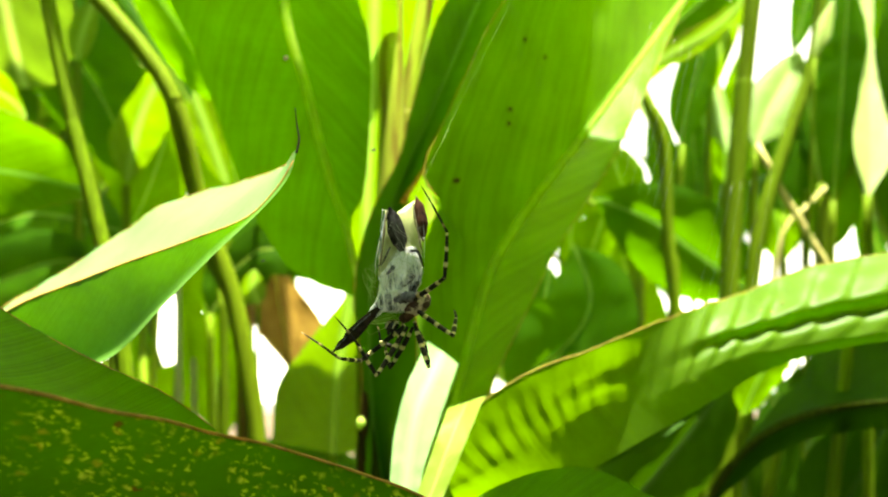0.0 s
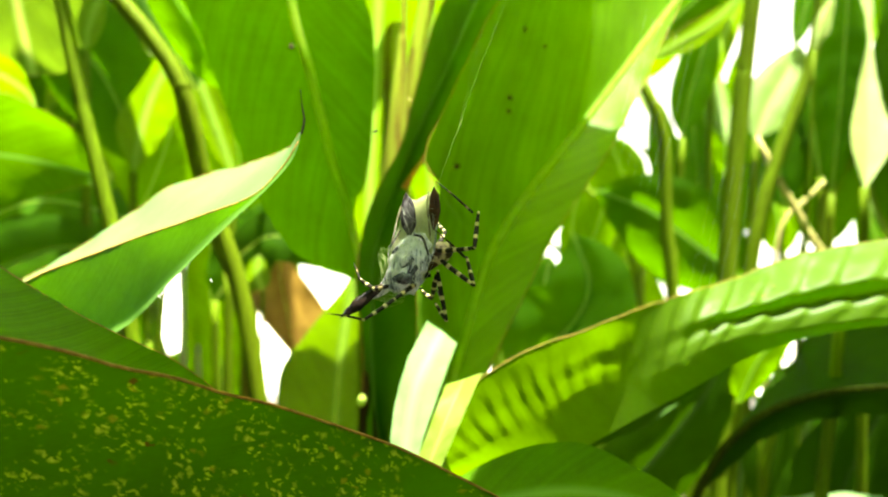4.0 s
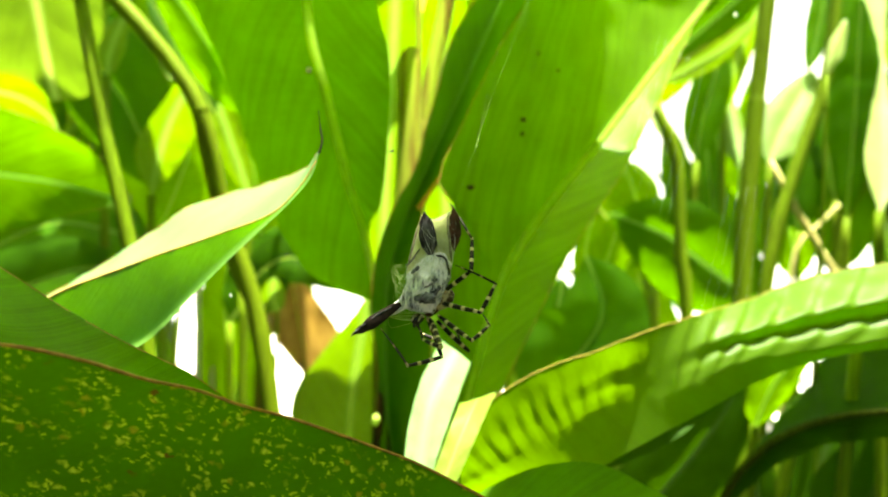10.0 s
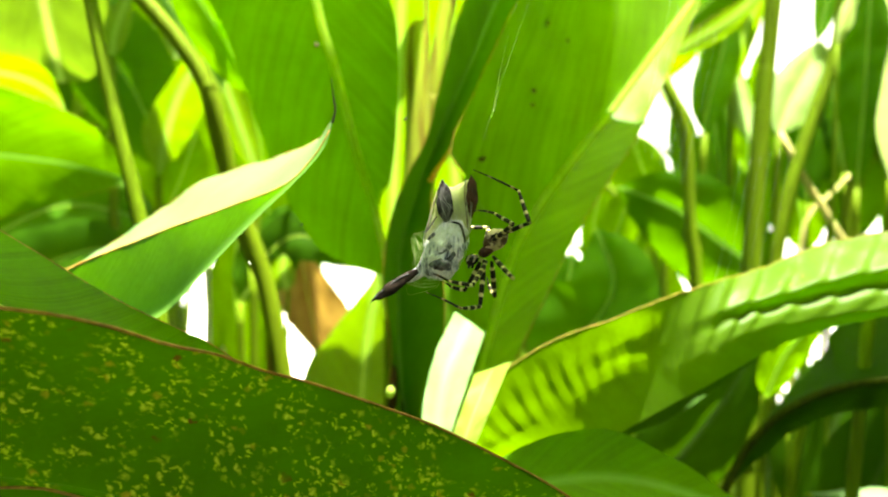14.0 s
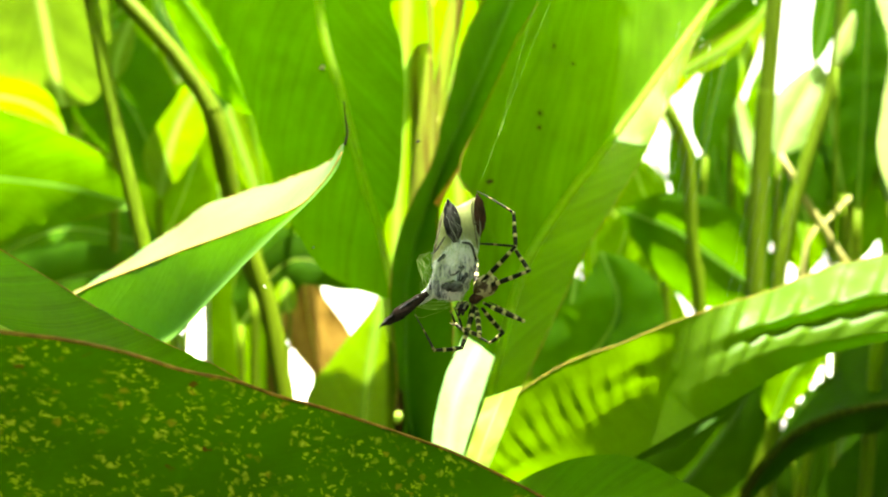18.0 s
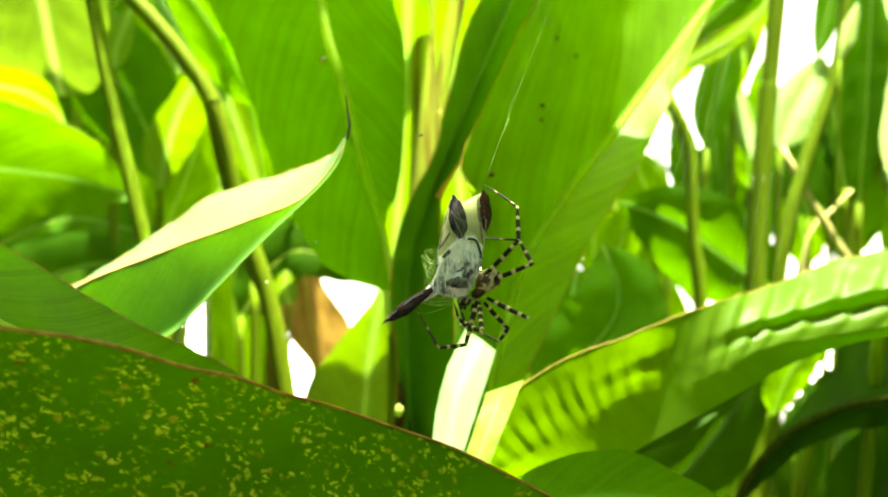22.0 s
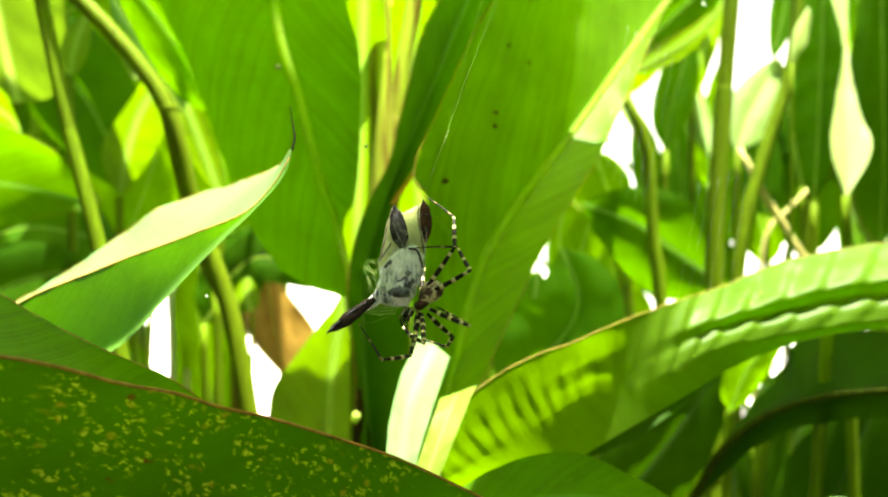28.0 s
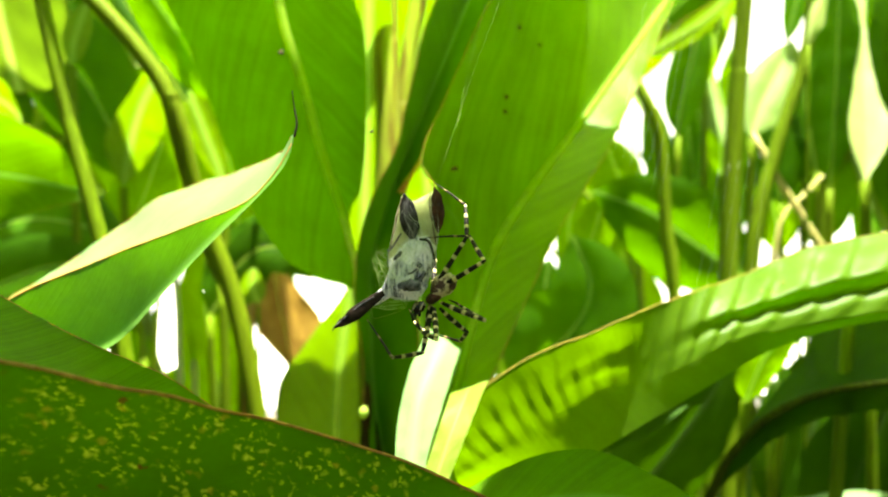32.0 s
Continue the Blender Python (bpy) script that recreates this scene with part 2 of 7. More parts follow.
M_MARGIN = plain_material("margin ochre", (0.45, 0.36, 0.05), (0.26, 0.22, 0.03), 0.6, 200.0, 0.0001, 0.5)
M_ORANGE = plain_material("withered orange edge", (0.80, 0.46, 0.10), (0.55, 0.26, 0.04), 0.6, 260.0, 0.0002, 0.6)
M_SPOT = leaf_material("leaf spotted", (0.030, 0.088, 0.002), (0.062, 0.165, 0.001), share=0.58, vein=0.05, spots=1.0, rough=0.5, rib_width=0.0001, gloss=0.1)
M_DRY = plain_material("leaf dry", (0.40, 0.25, 0.05), (0.24, 0.14, 0.025), 0.7, 60.0, 0.0006, 0.55, (1, 1, 0.2))
M_STEM = plain_material("stem green", (0.17, 0.29, 0.008), (0.085, 0.135, 0.004), 0.6, 420.0, 0.0006, 0.25, (1, 1, 0.012), gloss=0.08)
M_OLIVE = plain_material("stem olive", (0.15, 0.235, 0.007), (0.09, 0.13, 0.004), 0.6, 420.0, 0.0006, 0.25, (1, 1, 0.012), gloss=0.08)
# dark copy of the stem green, with shade put into the colour
M_SHADESTEM = plain_material("stem shade tone", (0.05, 0.075, 0.003), (0.022, 0.03, 0.002), 0.6, 420.0, 0.0006, 0.2, (1, 1, 0.012), gloss=0.06)
M_BARK = plain_material("stem brown", (0.075, 0.045, 0.012), (0.03, 0.018, 0.006), 0.7, 300.0, 0.0006, 0.1, (1, 1, 0.05), gloss=0.06)
M_RIB = plain_material("rib pale", (0.70, 0.84, 0.16), (0.56, 0.72, 0.10), 0.45, 120.0, 0.0002, 0.85)
M_RED = plain_material("margin brown", (0.55, 0.30, 0.06), (0.26, 0.13, 0.02), 0.55, 200.0, 0.0001, 0.3)
M_SOIL = plain_material("soil dark", (0.12, 0.085, 0.05), (0.05, 0.036, 0.022), 0.9, 9.0, 0.006)
M_WALL = plain_material("backdrop white", (0.84, 0.83, 0.80), (0.74, 0.73, 0.70), 0.85, 3.0, 0.004)
M_PATH = plain_material("paving pale", (0.72, 0.71, 0.66), (0.60, 0.59, 0.54), 0.85, 5.0, 0.003)

M_YSTEM = plain_material("stem yellow", (0.50, 0.60, 0.06), (0.24, 0.15, 0.03), 0.45, 90.0, 0.0004, 0.35, (1, 1, 0.04), 0.40, 0.52)
M_BUD = plain_material("bud lime", (0.46, 0.60, 0.12), (0.34, 0.48, 0.06), 0.5, 200.0, 0.0002, 0.5)
M_PALE = plain_material("reed pale", (0.55, 0.58, 0.30), (0.40, 0.46, 0.20), 0.5, 90.0, 0.0004, 0.3, (1, 1, 0.06))
M_STRAW = plain_material("straw", (0.62, 0.58, 0.20), (0.46, 0.42, 0.12), 0.6, 90.0, 0.0004, 0.1)
M_SILK = silk_material()
M_MEMBRANE = plain_material("silk sheet", (0.74, 0.78, 0.46), (0.54, 0.58, 0.30), 0.45, 300.0, 0.0002, 0.7)
M_SHROUD = plain_material("silk shroud", (0.62, 0.68, 0.72), (0.16, 0.19, 0.22), 0.5, 220.0, 0.0006, 0.4, (1, 1, 0.4), 0.36, 0.62)
M_STRAWSILK = plain_material("dry wing rim", (0.42, 0.40, 0.24), (0.10, 0.08, 0.04), 0.6, 420.0, 0.0003)
M_THREAD = plain_material("silk thread", (0.80, 0.82, 0.74), (0.66, 0.70, 0.60), 0.35, 300.0, 0.0001, 0.4)
M_RUST = plain_material("rust speck", (0.08, 0.045, 0.010), (0.035, 0.02, 0.005), 0.7, 500.0, 0.0002, 0.1)
M_LINE = plain_material("silk line", (0.50, 0.66, 0.22), (0.24, 0.34, 0.08), 0.4, 250.0, 0.0001, 0.3)
M_WING = plain_material("wing dark", (0.17, 0.165, 0.17), (0.008, 0.007, 0.007), 0.5, 420.0, 0.0004, 0.0, (1, 1, 0.3), 0.42, 0.75, gloss=0.08)
M_TIP = plain_material("withered tip", (0.04, 0.026, 0.02), (0.010, 0.008, 0.007), 0.6, 300.0, 0.0002, gloss=0.08)
M_HEAD = plain_material("head under silk", (0.20, 0.21, 0.23), (0.015, 0.014, 0.016), 0.5, 420.0, 0.0003, gloss=0.08)
M_BROWN = plain_material("brown body", (0.085, 0.04, 0.024), (0.018, 0.010, 0.008), 0.5, 420.0, 0.0003, gloss=0.08)
M_BLACK = plain_material("black gloss", (0.02, 0.016, 0.014), (0.008, 0.007, 0.007), 0.25, 400.0, 0.0001, gloss=0.3)
M_PALEHAIR = plain_material("pale hair", (0.42, 0.40, 0.25), (0.20, 0.17, 0.09), 0.6, 700.0, 0.0002)
M_ABDOMEN = plain_material("abdomen", (0.45, 0.38, 0.22), (0.05, 0.022, 0.014), 0.5, 330.0, 0.0003, 0.0, (1, 1, 1), 0.47, 0.56)


def banded(name, pitch, share, light, dark):
    """Leg bands along the part's own length."""
    m, t = mat(name)
    co = node(t, "TexCoord")
    sep = node(t, "SeparateXYZ")
    t.links.new(co.outputs["Object"], sep.inputs[0])
    n = node(t, "TexNoise", Scale=500.0, Detail=3.0)
    t.links.new(co.outputs["Object"], n.inputs["Vector"])
    info = node(t, "ObjectInfo")
    z = math_node(t, "MULTIPLY_ADD", n.outputs[0], 0.0009, sep.outputs[2])
    z = math_node(t, "MULTIPLY_ADD", info.outputs["Random"], pitch, z)
    saw = math_node(t, "FRACT", math_node(t, "DIVIDE", z, pitch))
    c = ramp(t, saw, ((share - 0.05, dark), (share + 0.05, light), (0.94, light), (1.0, dark)))
    c = mix_colour(t, math_node(t, "MULTIPLY", n.outputs[0], 0.25), c, (0.05, 0.04, 0.02))
    pr = node(t, "BsdfPrincipled", Roughness=0.5)
    pr.inputs["Specular IOR Level"].default_value = 0.1
    t.links.new(c, pr.inputs["Base Color"])
    b = node(t, "Bump", Strength=0.7, Distance=0.0003)
    t.links.new(n.outputs[0], b.inputs["Height"])
    t.links.new(b.outputs[0], pr.inputs["Normal"])
    out = node(t, "OutputMaterial")
    t.links.new(pr.outputs[0], out.inputs[0])
    return m


M_BAND = banded("leg bands", 0.0052, 0.68, (0.56, 0.49, 0.22), (0.006, 0.005, 0.005))
M_FOOT = banded("foot bands", 0.0090, 0.82, (0.30, 0.22, 0.10), (0.006, 0.005, 0.005))


# ---- shapes ----
def mesh_of(name, verts, faces, uvs=None, smooth=True):
    me = bpy.data.meshes.new(name)
    me.from_pydata(verts, [], faces)
    if uvs is not None:
        lay = me.uv_layers.new(name="UVMap")
        for lp in me.loops:
            lay.data[lp.index].uv = uvs[lp.vertex_index]
    if smooth:
        me.polygons.foreach_set("use_smooth", [True] * len(me.polygons))
    return me


def part(name, me, material, parent=None, label=""):
    ob = new(name, me)
    if material is not None and not me.materials:
        me.materials.append(material)
    if parent is not None:
        ob.parent = parent
    if label:
        ob["label"] = label
    return ob


def spline(pts, n):
    """n + 1 places evenly along a smooth curve through pts."""
    p = [Vector(q) for q in pts]
    if len(p) == 2:
        return [p[0].lerp(p[1], i / n) for i in range(n + 1)]
    p = [p[0] * 2 - p[1]] + p + [p[-1] * 2 - p[-2]]
    fine = []
    for k in range(1, len(p) - 2):
        a, b, c, d = p[k - 1:k + 3]
        for j in range(24):
            s = j / 24
            fine.append(0.5 * ((2 * b) + (c - a) * s + (2 * a - 5 * b + 4 * c - d) * s * s + (3 * b - a - 3 * c + d) * s ** 3))
    fine.append(p[-2])
    run = [0.0]
    for a, b in zip(fine, fine[1:]):
        run.append(run[-1] + (b - a).length)
    out, k = [], 0
    for i in range(n + 1):
        want = run[-1] * i / n
        while k < len(run) - 2 and run[k + 1] < want:
            k += 1
        span = run[k + 1] - run[k]
        out.append(fine[k].lerp(fine[k + 1], (want - run[k]) / span if span else 0))
    return out


def tube(pts, r0, r1, n=24, sides=10, flat=1.0, name="tube", bulge=0.0):
    """A round rod along a smooth curve, tapering from r0 to r1."""
    c = spline(pts, n)
    verts, faces, uvs = [], [], []
    up = Vector((0.13, 0.97, 0.2))
    for i, q in enumerate(c):
        d = (c[min(i + 1, n)] - c[max(i - 1, 0)]).normalized()
        a = d.cross(up).normalized()
        b = a.cross(d)
        s = i / n
        r = (r0 + (r1 - r0) * s) * (1 + bulge * math.sin(math.pi * s))
        for k in range(sides):
            w = 2 * math.pi * k / sides
            verts.append(q + a * (r * math.cos(w)) + b * (r * flat * math.sin(w)))
            uvs.append((k / sides * r0 * 6, s))
    for i in range(n):
        for k in range(sides):
            e, g = i * sides + k, i * sides + (k + 1) % sides
            faces.append((e, g, g + sides, e + sides))
    faces.append(tuple(range(sides))[::-1])
    faces.append(tuple(range(n * sides, (n + 1) * sides)))
    return mesh_of(name, verts, faces, uvs)


def ridge(pts, r0, r1, n=40):
    """A midrib: a low half-round ridge along the blade's underside."""
    c = spline(pts, n)
    verts, faces = [], []
    for i, q in enumerate(c):
        d = (c[min(i + 1, n)] - c[max(i - 1, 0)]).normalized()
        a = d.cross(Vector((0, -1, 0.05))).normalized()
        b = a.cross(d)
        b = b if b.y < 0 else -b
        r = r0 + (r1 - r0) * i / n
        for k in range(5):
            w = math.pi * k / 4
            verts.append(q + a * (r * math.cos(w)) + b * (r * 0.8 * math.sin(w) + 0.0003))
    for i in range(n):
        for k in range(4):
            e = i * 5 + k
            faces.append((e, e + 1, e + 6, e + 5))
    return mesh_of("midrib", verts, faces)


def blade(rib, left, right, nu=56, nv=10, belly=0.12, pleat=0.0, pitch=0.012, slant=0.6, sag=1, ragged=0.0008, both=True):
    """A leaf blade spread between its midrib and its two edges; belly: how far each half arches; pleat: ripples along the veins."""
    r, l, q = spline(rib, nu), spline(left, nu), spline(right, nu)
    verts, faces, uvs = [], [], []
    length = sum((a - b).length for a, b in zip(r, r[1:]))
    for i in range(nu + 1):
        d = (r[min(i + 1, nu)] - r[max(i - 1, 0)]).normalized()
        y = length * i / nu
        for side, e in ((-1, l[i]), (1, q[i])):
            span = e - r[i]
            w = span.length
            nrm = d.cross(span)
            nrm = nrm.normalized() * side if nrm.length > 1e-9 else Vector((0, 0, 1))
            js = range(nv, 0, -1) if side < 0 else range(0, nv + 1)
            for j in js:
                s = j / nv
                p = r[i] + span * s + nrm * (belly * w * 4 * s * (1 - s) * sag)
                if pleat and (side < 0 or both):
                    p += nrm * (pleat * (1.9 - 1.3 * i / nu) * math.sin(2 * math.pi * (y - slant * w * s) / pitch + 2.2 * noise.noise(Vector((y * 30, s * 2, 0)))) * (4 * s * (1 - s)) ** 0.6 * min(1.0, w / 0.02))
                p += nrm * (noise.noise(p * 40) * 0.0025 * s + noise.noise(p * 160) * ragged * s * s)
                verts.append(p)
                uvs.append((side * w * s, y))
    m = 2 * nv + 1
    for i in range(nu):
        for j in range(m - 1):
            a = i * m + j
            faces.append((a, a + 1, a + m + 1, a + m))
    return mesh_of("blade", verts, faces, uvs), [verts[i * m] for i in range(nu + 1)], [verts[i * m + m - 1] for i in range(nu + 1)]


def leaf(label, rib, left, right, material=None, foot=None, rib_size=(0.0013, 0.0004), margin=0.0, stalk=0.005, name="leaf", category="leaf", rib_mat=None, via=None, **kw):
    """A leaf with its blade, midrib, margins and a stalk that goes down to the ground at foot (x, y)."""
    base = Vector(rib[0])
    thing = tagged(new(name), label, category, "leaves of the thicket")
    if foot is None:
        foot = (base.x, base.y + 0.05)
    thing.location = (foot[0], foot[1], 0.0)
    shift = Matrix.Translation((-foot[0], -foot[1], 0))
    me, le, ri = blade(rib, left, right, **kw)
    me.transform(shift)
    part("blade", me, material or M_LEAF, thing)
    if rib_size:
        me = ridge(rib, rib_size[0], rib_size[1])
        me.transform(shift)
        part("midrib", me, rib_mat or M_RIB, thing)
    if not (rib_size or stalk or margin):
        margin = 0.00025
    if margin:
        for edge in (le, ri):
            me = tube(edge[::4], margin, margin * 0.7, n=48, sides=5, name="margin")
            me.transform(shift)
            part("margin", me, M_RED, thing)
    if stalk:
        low = Vector((foot[0], foot[1], -0.02))
        mid = base.lerp(low, 0.45) + Vector((0, 0, 0.04))
        me = tube([low, *(via or [mid]), base], stalk * 1.5, stalk, n=30, name="stalk")
        me.transform(shift)
        part("stalk", me, M_STEM, thing)
    return thing


def stem(label, pts, r0, r1, material=None, name="stem", **kw):
    """A plant's stem through pts, from the ground up."""
    base = Vector((pts[0][0], pts[0][1], -0.02))
    pts = [base] + [p for p in pts if p[2] > 0.05]
    thing = tagged(new(name), label, "stem", "stems of the thicket")
    thing.location = (base.x, base.y, 0)
    me = tube(pts, r0, r1, n=40, sides=12, **kw)
    me.transform(Matrix.Translation((-base.x, -base.y, 0)))
    part("shaft", me, material or M_STEM, thing)
    if r0 > 0.003:
        # a leaf sheath wraps the shaft and ends in a collar
        c = spline(pts, 60)
        lo, hi = 30, 50
        run = [q - Vector((base.x, base.y, 0)) for q in c[lo:hi + 1:4]]
        part("sheath", sheath(run, (r0 + (r1 - r0) * 0.5) * 1.12, (r0 + (r1 - r0) * 0.8) * 1.05), material or M_STEM, thing)
        top = c[hi] - Vector((base.x, base.y, 0))
        d = (c[hi] - c[hi - 1]).normalized()
        rr = r0 + (r1 - r0) * 0.8
        part("collar", tube([top - d * 0.002, top, top + d * 0.002], rr * 1.04, rr * 1.01, n=6, sides=12, name="collar"), material or M_STEM, thing)
    return thing


def sheath(pts, r0, r1, n=24, sides=14):
    """A leaf base wrapped round a stem, open along a slit at the back."""
    c = spline(pts, n)
    verts, faces, uvs = [], [], []
    up = Vector((0.13, 0.97, 0.2))
    for i, q in enumerate(c):
        d = (c[min(i + 1, n)] - c[max(i - 1, 0)]).normalized()
        a = d.cross(up).normalized()
        b = a.cross(d)
        s = i / n
        r = r0 + (r1 - r0) * s
        for k in range(sides + 1):
            w = -math.pi * 1.35 + 2 * math.pi * 0.86 * k / sides + 0.5 * s
            lift = 1.0 + 0.10 * (k / sides) ** 3
            verts.append(q + a * (r * lift * math.cos(w)) + b * (r * lift * math.sin(w)))
            uvs.append((k / sides * 0.03, s))
    m = sides + 1
    for i in range(n):
        for k in range(sides):
            e = i * m + k
            faces.append((e, e + 1, e + m + 1, e + m))
    return mesh_of("sheath", verts, faces, uvs)


# ---- ground ----
def ground():
    bm = bmesh.new()
    bmesh.ops.create_grid(bm, x_segments=120, y_segments=120, size=1.0)
    for v in bm.verts:
        v.co.x = math.copysign(abs(v.co.x) ** 3 * 400, v.co.x)
        v.co.y = math.copysign(abs(v.co.y) ** 3 * 400, v.co.y)
        v.co.z = noise.noise(v.co * 1.3) * 0.02 - 0.01
    me = bpy.data.meshes.new("ground")
    bm.to_mesh(me)
    bm.free()
    tagged(part("ground", me, M_SOIL), "dark shaded soil under the plants", "ground", "", "structure")


# a pale slab added far back, so that the low gaps come out white
def paving():
    bm = bmesh.new()
    bmesh.ops.create_cube(bm, size=1.0)
    for v in bm.verts:
        v.co = Vector((v.co.x * 120, 4.4 + (v.co.y + 0.5) * 60, 0.02 + v.co.z * 0.06))
    me = bpy.data.meshes.new("pavement")
    bm.to_mesh(me)
    bm.free()
    tagged(part("pavement", me, M_PATH), "pale slab added beyond the thicket to whiten low gaps", "pavement", "", "structure")


# spots that the sun reaches through the added canopy leaves
CLEAR = [(-0.1763, 0.4100, 0.9967), (-0.1404, 0.4200, 1.0121), (-0.1008, 0.4100, 1.0299), (-0.0610, 0.3700, 1.0406), (0.1580, 0.6200, 1.1183), (0.1914, 0.6400, 1.1692), (0.1848, 0.6500, 1.2006), (0.0096, 0.5000, 0.9076),
         (0.0291, 0.5200, 0.8924), (0.2742, 0.5200, 0.9843), (0.2042, 0.4900, 0.9636), (0.1070, 0.4600, 0.9285), (0.0732, 0.4600, 0.9116), (-0.0839, 0.8500, 0.8992), (-0.3456, 0.9500, 1.1252), (-0.5184, 1.0000, 1.2644),
         (-0.2263, 0.7800, 1.2177), (-0.2379, 0.9000, 1.1385), (0.5620, 1.2000, 1.2289), (0.5309, 0.9000, 1.1584), (0.3105, 0.8500, 1.2278), (0.4370, 1.1500, 1.2447), (-0.0190, 0.6600, 1.1648), (0.0080, 0.6800, 1.1898),
         (-0.4030, 0.8000, 1.1349), (0.0171, 0.7500, 1.0657), (0.3139, 1.0500, 1.0379), (0.2830, 1.0500, 1.0572), (0.0453, 0.5300, 1.0738), (0.0891, 0.5600, 1.1398), (-0.4700, 0.8000, 1.1000), (-0.5500, 0.8000, 1.1000)]


def surround():
    """Unseen leaves added behind, beside and above the camera to keep the sky's light off."""
    rnd = random.Random(5)
    verts, faces, uvs = [], [], []
    for k in range(2750):
        if k < 900:
            if k % 2:
                continue
            a = rnd.uniform(math.pi * 0.98, math.pi * 2.02)
            r = rnd.uniform(0.75, 1.5)
            c = Vector((math.cos(a) * r * 1.15, math.sin(a) * r + 0.1, rnd.uniform(0.0, 2.1)))
        elif k < 1300:
            if k % 5 < 2:
                continue
            c = Vector((rnd.uniform(-1.5, 1.5), rnd.uniform(-1.4, 0.12), rnd.uniform(1.75, 2.15)))
        elif k < 2200:
            side = -1 if k % 2 else 1
            y = rnd.uniform(0.0, 2.2)
            c = Vector((side * (0.50 + 0.60 * y + rnd.uniform(0, 0.5)), y, rnd.uniform(0.1, 2.1)))
        if k >= 2200:
            y = rnd.uniform(0.15, 2.4)
            c = Vector((rnd.uniform(-1.3, 1.1), y, 1.36 + 0.36 * y + rnd.uniform(0, 0.45)))
            if any(((c - Vector(q)) - SUN * (c - Vector(q)).dot(SUN)).length < 0.19 for q in CLEAR):
                continue
        d = Vector((rnd.uniform(-1, 1), rnd.uniform(-1, 1), rnd.uniform(-0.3, 1) if k < 2200 else rnd.uniform(-0.3, 0.3))).normalized()
        b = d.cross(Vector((rnd.uniform(-1, 1), rnd.uniform(-1, 1), rnd.uniform(-1, 1)))).normalized()
        size, wide = rnd.uniform(0.16, 0.26), rnd.uniform(0.05, 0.08)
        n0 = len(verts)
        up = d.cross(b)
        for i in range(6):
            s = i / 5
            w = wide * math.sin(math.pi * min(0.98, max(0.04, s ** 0.8)))
            q = c + d * (size * (s - 0.5) * 2) + up * (0.06 * s * s)
            for e in (-1, 0, 1):
                verts.append(q + b * (w * e) + up * (0.02 * abs(e)))
                uvs.append((w * e, s * size * 2))
        for i in range(5):
            for e in range(2):
                o = n0 + i * 3 + e
                faces.append((o, o + 1, o + 4, o + 3))
    me = mesh_of("surround", verts, faces, uvs)
    tagged(part("surrounding_thicket", me, M_DEEP), "dense unseen leaves added round the camera to block sky light", "foliage", "", "stuff")


def far_wall():
    """A tall pale wall added far behind, so that gaps come out white; its face is uneven."""
    bm = bmesh.new()
    bmesh.ops.create_grid(bm, x_segments=60, y_segments=12, size=1.0)
    top = [v.co.copy() for v in bm.verts]
    for v, q in zip(bm.verts, top):
        v.co = Vector((q.x * 45, 11.0 + noise.noise(Vector((q.x * 40, q.y * 9, 0))) * 0.015, 3.0 + q.y * 3.02))
    made = bmesh.ops.extrude_face_region(bm, geom=bm.faces[:])
    for v in made["geom"]:
        if isinstance(v, bmesh.types.BMVert):
            v.co.y += 0.3
    bmesh.ops.recalc_face_normals(bm, faces=bm.faces[:])
    me = bpy.data.meshes.new("backdrop_wall")
    bm.to_mesh(me)
    bm.free()
    tagged(part("backdrop_wall", me, M_WALL), "tall pale wall added as a white backdrop for the gaps", "wall", "", "structure")


ground()
paving()
far_wall()
surround()

# ---- leaves near the camera ----
leaf("dark green leaf speckled with yellow and rust spots, brown margin",
     [(-0.1995, 0.2250, 0.9319), (-0.1357, 0.2350, 0.9240), (-0.0973, 0.2430, 0.9143), (-0.0162, 0.2620, 0.8850), (0.0995, 0.2900, 0.8674)],
     [(-0.1650, 0.1980, 0.9870), (-0.1212, 0.2080, 0.9804), (-0.1035, 0.2110, 0.9776), (-0.0925, 0.2150, 0.9742), (-0.0804, 0.2230, 0.9690), (-0.0651, 0.2300, 0.9643), (-0.0512, 0.2420, 0.9562), (-0.0339, 0.2500, 0.9490), (-0.0156, 0.2540, 0.9419), (0.0000, 0.2550, 0.9356), (0.0382, 0.2650, 0.9143), (0.0995, 0.2900, 0.8674)],
     [(-0.2013, 0.2270, 0.9286), (-0.1368, 0.2370, 0.9204), (-0.0981, 0.2450, 0.9103), (-0.0163, 0.2630, 0.8813), (0.0995, 0.2900, 0.8674)],
     M_SPOT, foot=(-0.35, 0.15), margin=0.0006, belly=0.05, nu=80, nv=14, rib_size=None)
leaf("broad mid-green leaf with a thin dark edge",
     [(-0.2483, 0.2800, 1.0039), (-0.1790, 0.2750, 0.9836), (-0.1307, 0.2800, 0.9586), (-0.0970, 0.2900, 0.9443), (-0.0583, 0.3000, 0.9335)],
     [(-0.3015, 0.3400, 1.0523), (-0.2083, 0.3200, 1.0151), (-0.1819, 0.3150, 1.0032), (-0.1493, 0.3100, 0.9845), (-0.1199, 0.3050, 0.9695), (-0.1003, 0.3000, 0.9616), (-0.0848, 0.3000, 0.9549), (-0.0583, 0.3000, 0.9335)],
     [(-0.2217, 0.2500, 0.9704), (-0.1443, 0.2500, 0.9483), (-0.0903, 0.2700, 0.9282), (-0.0583, 0.3000, 0.9335)],
     M_MID, foot=(-0.45, 0.3), margin=0.0003, belly=0.06)
